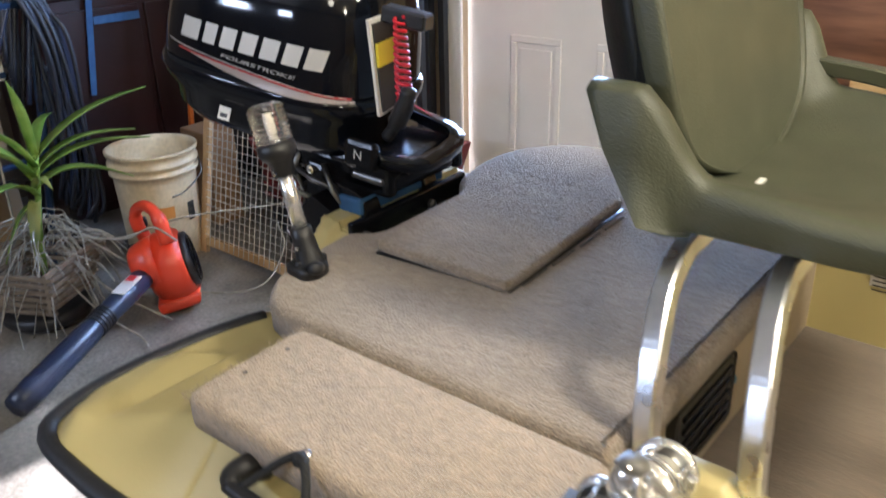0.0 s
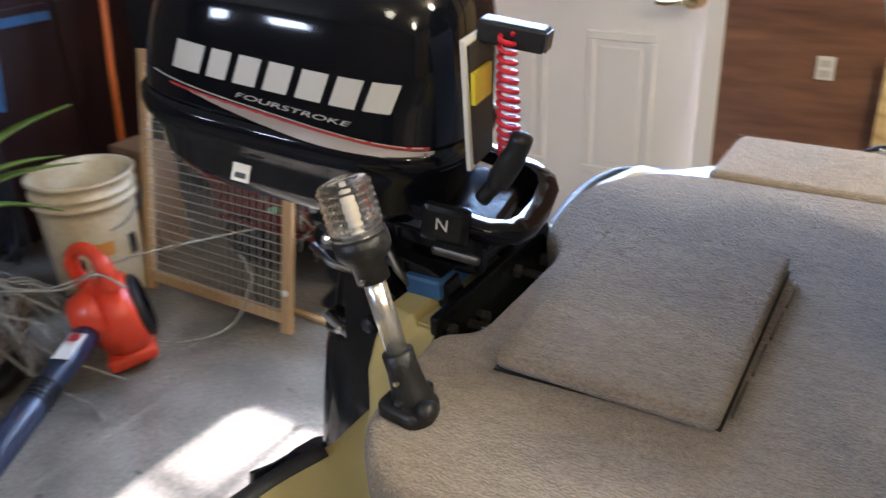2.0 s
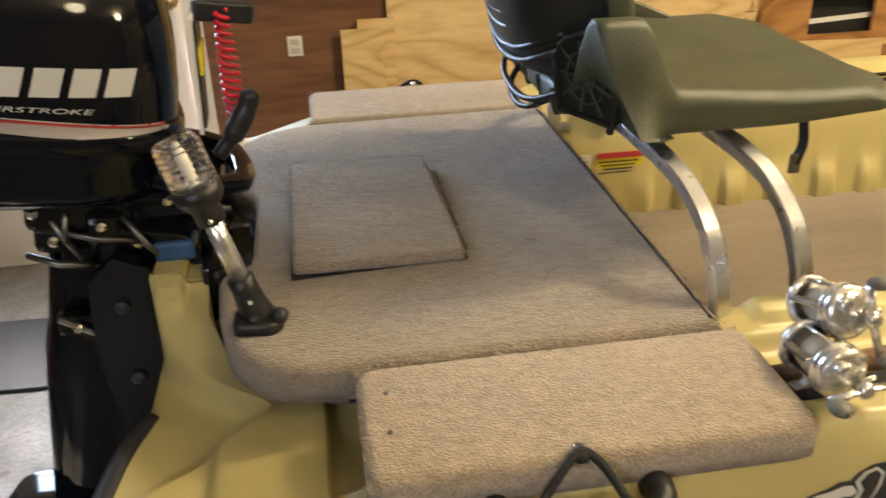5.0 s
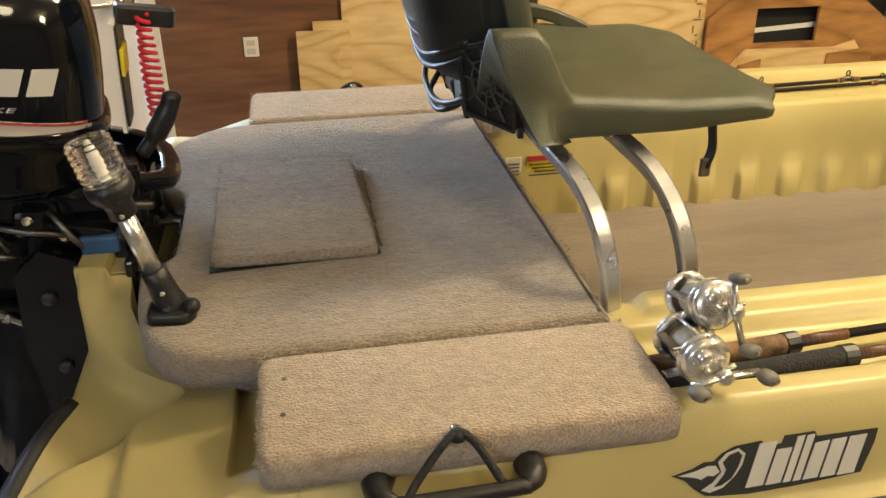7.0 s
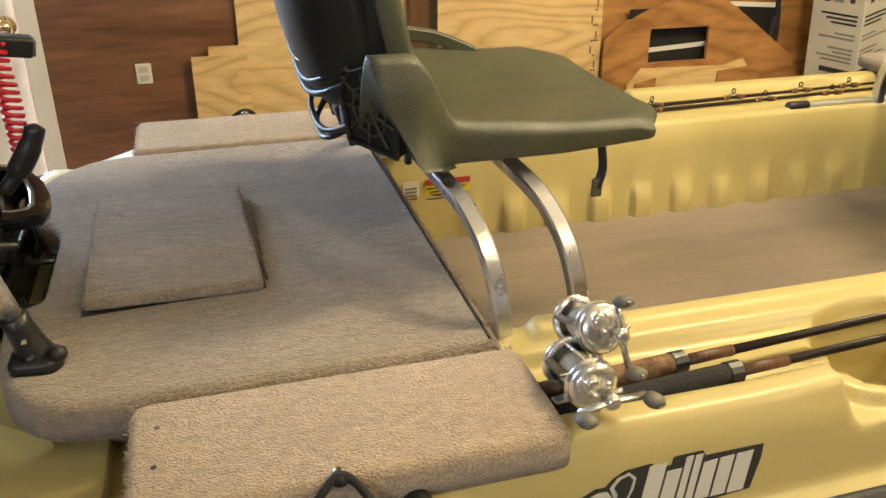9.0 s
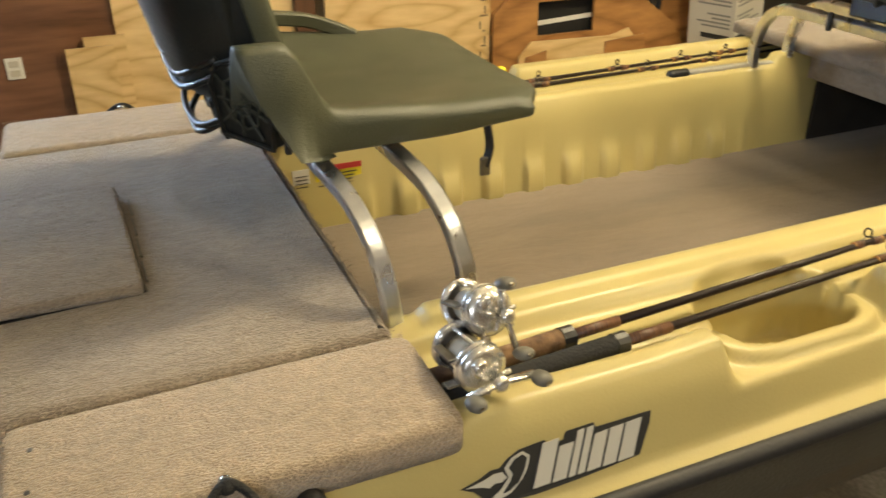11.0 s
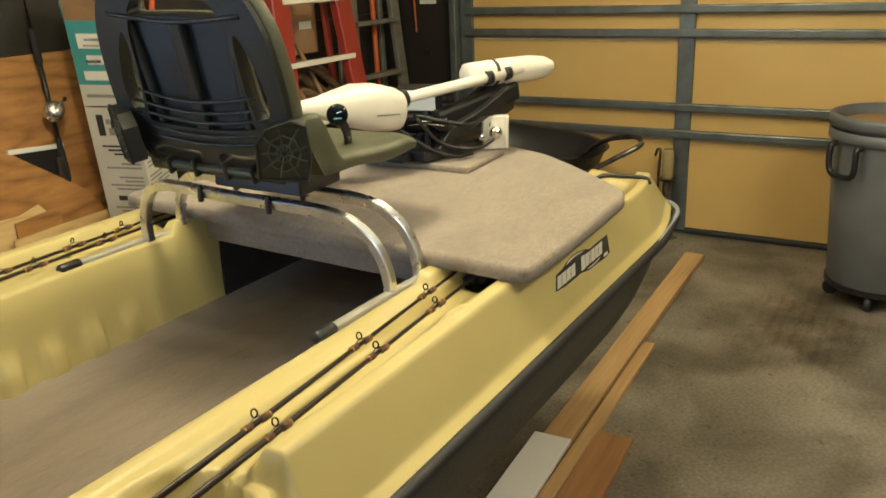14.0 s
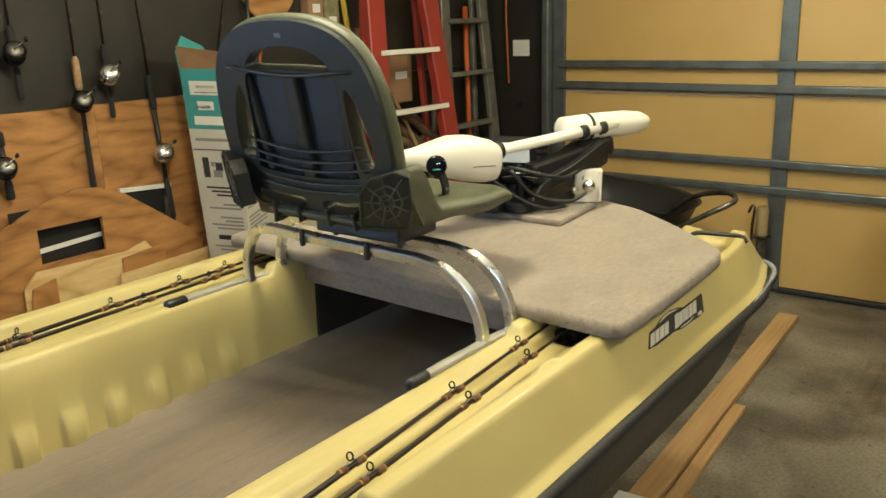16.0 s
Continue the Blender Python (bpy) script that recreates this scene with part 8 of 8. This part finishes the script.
for k in range(6):
    z = 0.014 + 0.031 * k
    for s in (-1, 1):
        w = 0.105 + 0.010 * k
        part("slat", slab((2 * w + 0.03, 0.014, 0.016), bturn @ Vector((0, s * w, z)), 0.003, turn=bturn.to_3x3().to_4x4()), M_slat, orchid)
        part("slat", slab((0.014, 2 * w + 0.03, 0.016), bturn @ Vector((s * w, 0, z + 0.0155)), 0.003, turn=bturn.to_3x3().to_4x4()), M_slat, orchid)
part("stem", tube(smooth_path([(PX, PY + 0.02, 0.16), (PX, PY + 0.035, 0.32), (PX, PY + 0.06, 0.46), (PX, PY + 0.08, 0.58)], 4), 0.011, 8), M_leaf, orchid, "", True)


def leaf(base, tip, droop, width, mat):
    a, b = Vector(base), Vector(tip)
    pts = [a + (b - a) * t + Vector((0, 0, droop * math.sin(math.pi * t ** 0.8))) for t in [k / 10 for k in range(11)]]
    loops = []
    for i, p in enumerate(pts):
        d = (pts[min(i + 1, 10)] - pts[max(i - 1, 0)]).normalized()
        side = d.cross(Vector((0, 0, 1))).normalized()
        up = side.cross(d)
        t = i / 10
        w = 1.3 * width * (0.55 + 0.45 * math.sin(math.pi * min(1, t * 1.2 + 0.15))) * (1 - smoothstep(0.7, 1.02, t) * 0.92)
        loops.append([p - side * w + up * w * 0.45, p - up * 0.002, p + side * w + up * w * 0.45, p + side * w + up * (w * 0.45 + 0.0015), p + up * 0.0005, p - side * w + up * (w * 0.45 + 0.0015)])
    part("leaf", rings(loops), mat, orchid, "", True)


B = lambda z: (PX, PY + 0.035 + 0.12 * (z - 0.3), z)
for z, ty, tz, tx, droop, w, m in ((0.55, 0.50, 0.735, 0.04, 0.05, 0.019, M_leaf), (0.52, 0.42, 0.60, 0.06, 0.05, 0.016, M_leaf), (0.50, 0.50, 0.545, 0.02, 0.05, 0.018, M_leaf), (0.46, 0.40, 0.42, 0.03, 0.06, 0.020, M_leaf), (0.58, 0.03, 0.84, 0.02, 0.04, 0.018, M_leaf), (0.54, -0.20, 0.70, 0.04, 0.07, 0.020, M_leaf),
                                   (0.50, -0.30, 0.60, 0.02, 0.09, 0.020, M_leaf), (0.44, -0.18, 0.44, 0.06, 0.06, 0.018, M_leaf), (0.42, -0.03, 0.20, 0.08, 0.05, 0.017, M_leaf_dry), (0.40, -0.08, 0.22, -0.05, 0.05, 0.016, M_leaf), (0.53, 0.25, 0.66, -0.18, 0.06, 0.017, M_leaf), (0.48, -0.1, 0.62, -0.2, 0.06, 0.017, M_leaf), (0.46, 0.04, 0.50, 0.16, 0.04, 0.013, M_leaf_dry)):
    leaf(B(z), (PX + tx, PY + ty, tz), droop, w, m)
for k in range(78):
    a = rnd.uniform(0, 2 * math.pi)
    reach = rnd.uniform(0.10, 0.30)
    p = Vector((PX + 0.03 * math.cos(a), PY + 0.03 + 0.03 * math.sin(a), rnd.uniform(0.22, 0.36)))
    pts, steps = [p], 6
    drop = rnd.uniform(0.02, 0.34)
    for q in range(1, steps + 1):
        a += rnd.uniform(-0.55, 0.55)
        fall = drop * (q / steps) ** 1.6 - 0.05 * math.sin(math.pi * q / steps)
        p = Vector((p.x + reach / steps * math.cos(a), p.y + reach / steps * math.sin(a), max(0.010, pts[0].z - fall + rnd.uniform(-0.012, 0.012))))
        pts.append(p)
    part("root", tube(smooth_path(pts, 3), rnd.uniform(0.0013, 0.0030), 5), M_root, orchid, "pale grey aerial root", True)
for pts in (((-2.0, 0.14, 0.36), (-1.85, 0.30, 0.27), (-1.72, 0.52, 0.31), (-1.60, 0.78, 0.30), (-1.52, 0.86, 0.31)), ((-1.95, 0.2, 0.33), (-1.78, 0.35, 0.16), (-1.62, 0.50, 0.05), (-1.50, 0.66, 0.05), (-1.50, 0.78, 0.16), (-1.55, 0.80, 0.24)), ((-1.95, 0.12, 0.22), (-1.75, 0.16, 0.08), (-1.58, 0.20, 0.02), (-1.48, 0.18, 0.012)), ((-1.98, 0.0, 0.2), (-1.85, -0.12, 0.1), (-1.72, -0.24, 0.02), (-1.55, -0.42, 0.012)), ((-1.97, 0.05, 0.4), (-1.93, -0.1, 0.40), (-1.9, -0.3, 0.36), (-1.9, -0.45, 0.30)), ((-1.9, 0.2, 0.3), (-1.74, 0.30, 0.30), (-1.66, 0.36, 0.34), (-1.62, 0.42, 0.28)), ((-1.93, 0.16, 0.26), (-1.74, 0.22, 0.13), (-1.66, 0.30, 0.05), (-1.60, 0.34, 0.012))):
    part("root", tube(smooth_path(pts, 6), 0.0035, 6), M_root, orchid, "long pale aerial root", True)
tuft = thing("air_plant", "grey wispy dried air plant hanging on the stand", "plant")
for k in range(40):
    a, h = rnd.uniform(0, 2 * math.pi), rnd.uniform(0.72, 0.98)
    r = rnd.uniform(0.02, 0.06)
    part("strand", tube([(-2.02, 0.085, h), (-2.02 + r * 0.6 * math.cos(a), 0.085 + r * 0.6 * math.sin(a), h + rnd.uniform(-0.01, 0.03)), (-2.02 + r * math.cos(a), 0.085 + r * math.sin(a), h + rnd.uniform(-0.05, 0.02))], 0.0014, 4), M_root, tuft)
part("twig", tube([(-2.03, 0.07, 0.36), (-2.03, 0.075, 0.7), (-2.02, 0.09, 1.0)], 0.004, 6), M_root, tuft)

# wood-framed wire panel
crate = thing("mesh_screen", "pine framed wire mesh screen leaning back", "screen")
SH = 0.84
cm = Matrix.Translation((-1.70, 0.785, 0.0)) @ Matrix.Rotation(radians(-11), 4, "X")
for x in (-0.325, 0.325):
    part("frame_post", slab((0.038, 0.022, SH), cm @ Vector((x, 0, SH / 2)), 0.002, turn=cm.to_3x3().to_4x4()), M_pine_z, crate)
for z in (0.05, SH - 0.02):
    part("frame_rail", slab((0.612, 0.02, 0.036), cm @ Vector((0, 0, z)), 0.002, turn=cm.to_3x3().to_4x4()), M_pine, crate)
M_wire = material("galvanised_wire", (0.6, 0.58, 0.52), 0.35, 0.8)
for k in range(1, 20):
    part("wire", tube([cm @ Vector((-0.31 + 0.031 * k, -0.012, 0.04)), cm @ Vector((-0.31 + 0.031 * k, -0.012, SH - 0.01))], 0.0018, 5), M_wire, crate)
for k in range(1, 25):
    part("wire", tube([cm @ Vector((-0.31, -0.0145, 0.05 + 0.031 * k)), cm @ Vector((0.31, -0.0145, 0.05 + 0.031 * k))], 0.0018, 5), M_wire, crate)
part("bolt", lathe([(0.012, 0), (0.012, 0.006), (0.004, 0.009)], cm @ Vector((0.325, -0.011, 0.14)), 10, turn=Matrix.Rotation(radians(90), 4, "X")), M_white, crate)

# red garden cart behind it, with bundled sticks and leaves
cart = thing("red_garden_cart", "dark red metal garden cart with clutter", "cart")
M_cart = material("cart_red", (0.19, 0.012, 0.012), 0.45, second=(0.11, 0.008, 0.008), scale=7)
part("cart_tray", rings([[(x0, y0, z), (x1, y0, z), (x1, y1, z), (x0, y1, z)] for z, x0, x1, y0, y1 in ((0.16, -1.95, -1.28, 1.12, 1.50), (0.42, -2.02, -1.22, 1.06, 1.56), (0.42, -2.00, -1.24, 1.08, 1.54), (0.18, -1.93, -1.30, 1.14, 1.48))]), M_cart, cart, "dark red sheet metal tray")
for x in (-1.86, -1.38):
    for y in (1.12, 1.50):
        part("wheel", lathe([(0.03, -0.025), (0.085, -0.028), (0.095, -0.015), (0.095, 0.015), (0.085, 0.028), (0.03, 0.025)], (x, y, 0.096), 20, turn=Matrix.Rotation(radians(90), 4, "X")), M_rubber, cart, "black wheel", True)
for k in range(5):
    part("cart_slat", slab((0.62, 0.006, 0.016), (-1.62, 1.052, 0.20 + 0.045 * k)), M_cart, cart)
bundle = thing("slat_basket", "tilted brown slatted basket with ivy before the cart", "basket")
M_basket = wood("dark_slat", (0.13, 0.075, 0.035), (0.06, 0.03, 0.014), "x", 18, 0.8, 0.08)
tip_ = Matrix.Translation((-1.27, 1.00, 0.355)) @ Matrix.Rotation(radians(-38), 4, "Y")
for k in range(6):
    part("slat", slab((0.016, 0.020, 0.25), tip_ @ Vector((-0.085 + 0.034 * k, -0.02 * (k % 2), 0)), 0.003, turn=tip_.to_3x3().to_4x4()), M_basket, bundle)
for z in (-0.10, 0.0, 0.10):
    part("rail", slab((0.22, 0.014, 0.018), tip_ @ Vector((0, 0.016, z)), 0.003, turn=tip_.to_3x3().to_4x4()), M_basket, bundle)
for k in range(16):
    a = rnd.uniform(0, 6.28)
    c = Vector((-1.33 + rnd.uniform(-0.12, 0.10), 0.985, 0.32 + rnd.uniform(-0.06, 0.08)))
    part("root", tube(smooth_path([c, c + Vector((0.06 * math.cos(a), -0.03, 0.05 * math.sin(a))), c + Vector((0.12 * math.cos(a), -0.02, -0.06 + 0.05 * math.sin(a)))], 4), 0.0028, 5), M_root, bundle, "", True)
M_ivy = material("ivy_leaf", (0.05, 0.11, 0.03), 0.5, second=(0.09, 0.15, 0.05), scale=20)
for k in range(60):
    c = Vector((-1.46 + rnd.uniform(-0.16, 0.12), 1.00 + rnd.uniform(-0.06, 0.15), 0.44 + rnd.uniform(-0.14, 0.12))) if k < 44 else Vector((-1.13 + rnd.uniform(-0.07, 0.07), 1.02 + rnd.uniform(-0.04, 0.04), 0.26 + rnd.uniform(-0.09, 0.07)))
    m = Matrix.Translation(c) @ Euler((rnd.uniform(-1, 1), rnd.uniform(-1, 1), rnd.uniform(0, 6))).to_matrix().to_4x4()
    part("ivy_leaf", plate([(0, -0.022), (0.016, -0.006), (0.012, 0.016), (0, 0.028), (-0.012, 0.016), (-0.016, -0.006)], 0, 0.0012, turn=m), M_ivy, bundle)
for k, (x, z, mat) in enumerate(((-1.72, 0.50, M_yellow), (-1.66, 0.49, M_blower), (-1.80, 0.50, M_paper), (-1.92, 0.49, M_cart))):
    t = thing("garden_bottle", "small coloured bottle standing in the cart", "bottle")
    part("bottle_body", lathe([(0.028, -0.10), (0.030, -0.09), (0.030, 0.0), (0.012, 0.03), (0.012, 0.05)], (x, 1.22, z + 0.0), 14), mat, t, "", True)
mat_ = thing("floor_mat", "dark grey rubber mat on the floor", "mat")
part("mat", plate(rounded([(-1.40, 0.975), (-0.79, 0.962), (-0.87, 1.372), (-1.50, 1.40)], 0.03, 3), 0.0, 0.012, 0.004), M_rubber, mat_)
board("stick_on_floor", (-1.48, 0.885), (-1.20, 0.88), 0.022, 0.0, 0.015, M_pine, "short pine stick on the floor")

# dark red cabinet with draped clutter
cab = thing("red_cabinet", "dark red wooden cabinet with clutter on it", "cabinet")
M_maroon = material("maroon_paint", (0.026, 0.007, 0.007), 0.4, second=(0.016, 0.005, 0.005), scale=5)
part("cabinet_body", slab((0.42, 1.02, 0.96), (-2.98, 1.12, 0.48), 0.006), M_maroon, cab)
part("cabinet_top", slab((0.46, 1.06, 0.035), (-2.97, 1.12, 0.980), 0.008), M_maroon, cab)
for y in (0.87, 1.37):
    part("cabinet_door", slab((0.018, 0.47, 0.86), (-2.765, y, 0.48), 0.005), M_maroon, cab)
strap = thing("blue_strap", "blue webbing strap over the cabinet", "strap")
M_bluestrap = material("blue_webbing", (0.03, 0.10, 0.26), 0.6, second=(0.04, 0.13, 0.32), scale=30)
part("webbing", slab((0.004, 0.028, 0.42), (-2.745, 0.84, 0.76), turn=Matrix.Rotation(radians(-8), 4, "X")), M_bluestrap, strap)
part("webbing", slab((0.004, 0.22, 0.034), (-2.740, 0.98, 0.865)), M_bluestrap, strap)
cloth = thing("orange_gloves", "crumpled orange-red work gloves on the cabinet", "gloves")
for k in range(9):
    c = Vector((-2.82 + 0.05 * rnd.random(), 0.90 + 0.05 * k, 1.03 + 0.03 * rnd.random()))
    part("glove_finger", tube(smooth_path([c, c + Vector((0.03, 0.03, 0.03)), c + Vector((0.06, 0.06, -0.01))], 4), 0.022, 8), M_blower, cloth, "", True)
pole = thing("orange_rake_pole", "bright orange rake pole leaning upright", "rake")
part("pole_shaft", tube([(-2.42, 1.03, 0.0), (-2.46, 1.12, 0.7), (-2.52, 1.27, 1.7)], 0.013, 10), material("orange_pole", (0.62, 0.14, 0.02), 0.4), pole, "", True)
dark = thing("black_tool_bag", "black bags and boxes in the dark corner", "bag")
part("bag_body", slab((0.40, 0.42, 1.35), (-2.72, 1.66, 0.68), 0.05, segments=3), M_black, dark, "", True)
tan = thing("tan_box", "tan cardboard box beside the cabinet", "box")
part("box_body", slab((0.2, 0.14, 0.42), (-2.30, 1.06, 0.21), 0.005), M_kraft, tan)

# folded frame with cable coils
rack = thing("folded_frame", "blue tubular folding frame hung with black cables", "folding frame")
M_tube_blue = material("blue_tube", (0.03, 0.06, 0.13), 0.3, 0.4)
part("crossbar", tube([(-2.30, -0.35, 1.00), (-2.30, 0.42, 1.03)], 0.020, 12), M_tube_blue, rack, "", True)
for y in (-0.30, 0.38):
    part("upright", tube([(-2.42, y - 0.04, 0.0), (-2.34, y, 0.6), (-2.28, y + 0.03, 1.22)], 0.016, 10), M_tube_blue, rack, "", True)
part("lower_bar", tube([(-2.36, -0.32, 0.42), (-2.36, 0.38, 0.46)], 0.013, 10), M_tube_blue, rack, "", True)
part("brace", tube([(-2.34, 0.02, 0.0), (-2.36, -0.10, 0.62)], 0.018, 10), M_handle, rack, "worn wooden brace", True)
coil_ = thing("cable_coil", "coiled black and blue cables hung over the frame", "cable")
M_cable = material("cable_black", (0.012, 0.014, 0.022), 0.45)
for k in range(15):
    j = lambda: rnd.uniform(-0.028, 0.028)
    y0 = 0.34 + 0.007 * k
    part("cable", tube(smooth_path([(-2.31 + j(), y0 - 0.10 + j(), 0.92 - 0.02 * k), (-2.29, y0 - 0.03 + j(), 1.06 + j() * 0.5), (-2.27, y0 + 0.02 + j(), 1.05 - 0.004 * k), (-2.25 + j(), y0 + 0.05 + j(), 0.84), (-2.28 + j(), y0 + 0.06 + j(), 0.55 - 0.02 * k), (-2.32 + j(), y0 + 0.05 + j(), 0.30 - 0.01 * k)], 5), 0.009, 6), M_cable if k % 3 else M_navy, coil_, "", True)
wb = thing("white_tin", "white printed tin on the folded frame", "tin")
part("tin_body", slab((0.05, 0.12, 0.12), (-2.35, 0.22, 0.83), 0.006), M_paper, wb)
part("tin_band", slab((0.052, 0.122, 0.02), (-2.35, 0.22, 0.79)), M_tube_blue, wb)
shelf = thing("dark_shelf", "dark metal shelf behind the plant", "shelf")
for z in (0.38, 0.77):
    part("shelf_board", slab((0.32, 0.95, 0.025), (-2.55, 0.0, z), 0.003), M_black, shelf)
for y in (-0.45, 0.45):
    part("shelf_post", slab((0.03, 0.03, 0.80), (-2.42, y, 0.40)), M_black, shelf)
    part("shelf_post", slab((0.03, 0.03, 0.80), (-2.68, y, 0.40)), M_black, shelf)
rb = thing("red_box", "dark red plastic box on the shelf", "box")
part("box_body", slab((0.22, 0.26, 0.16), (-2.54, -0.02, 0.473), 0.01), M_cart, rb)

# red tool chest on a dark stand against the wall, tan boards in the corner
chest = thing("red_tool_chest", "bright red steel tool chest on a dark stand", "tool chest")
M_chest = material("chest_red", (0.45, 0.018, 0.03), 0.35, second=(0.38, 0.015, 0.025), scale=5)
part("chest_body", slab((0.72, 0.22, 0.34), (-2.07, 1.66, 1.155), 0.008), M_chest, chest)
part("chest_side", slab((0.26, 0.20, 0.34), (-1.575, 1.665, 1.155), 0.008), M_chest, chest)
for z in (1.035, 1.10, 1.19, 1.27):
    part("drawer_trim", slab((0.66, 0.006, 0.012), (-2.07, 1.546, z), 0.002), M_steel_dark, chest, "steel drawer pull")
for x in (-2.38, -1.50):
    for y in (1.585, 1.735):
        part("stand_leg", slab((0.03, 0.03, 0.985), (x, y, 0.4925)), M_black, chest)
part("stand_top", slab((0.98, 0.20, 0.02), (-1.94, 1.66, 0.975)), M_black, chest)
tan2 = thing("tan_board", "tan board leaning in the dark corner", "board")
part("board_sheet", slab((0.012, 0.62, 1.7), (-2.86, 0.12, 0.85), 0.002, turn=Matrix.Rotation(radians(-3), 4, "Y")), material("tan_hardboard", (0.36, 0.24, 0.13), 0.7, second=(0.30, 0.19, 0.10), scale=4), tan2)
post = thing("black_pole_stand", "black post standing beside the white door", "post")
part("post_shaft", slab((0.045, 0.045, 1.5), (-1.60, 1.755, 0.75), 0.006), M_black, post)
part("post_foot", slab((0.14, 0.08, 0.02), (-1.60, 1.755, 0.01), 0.004), M_black, post)
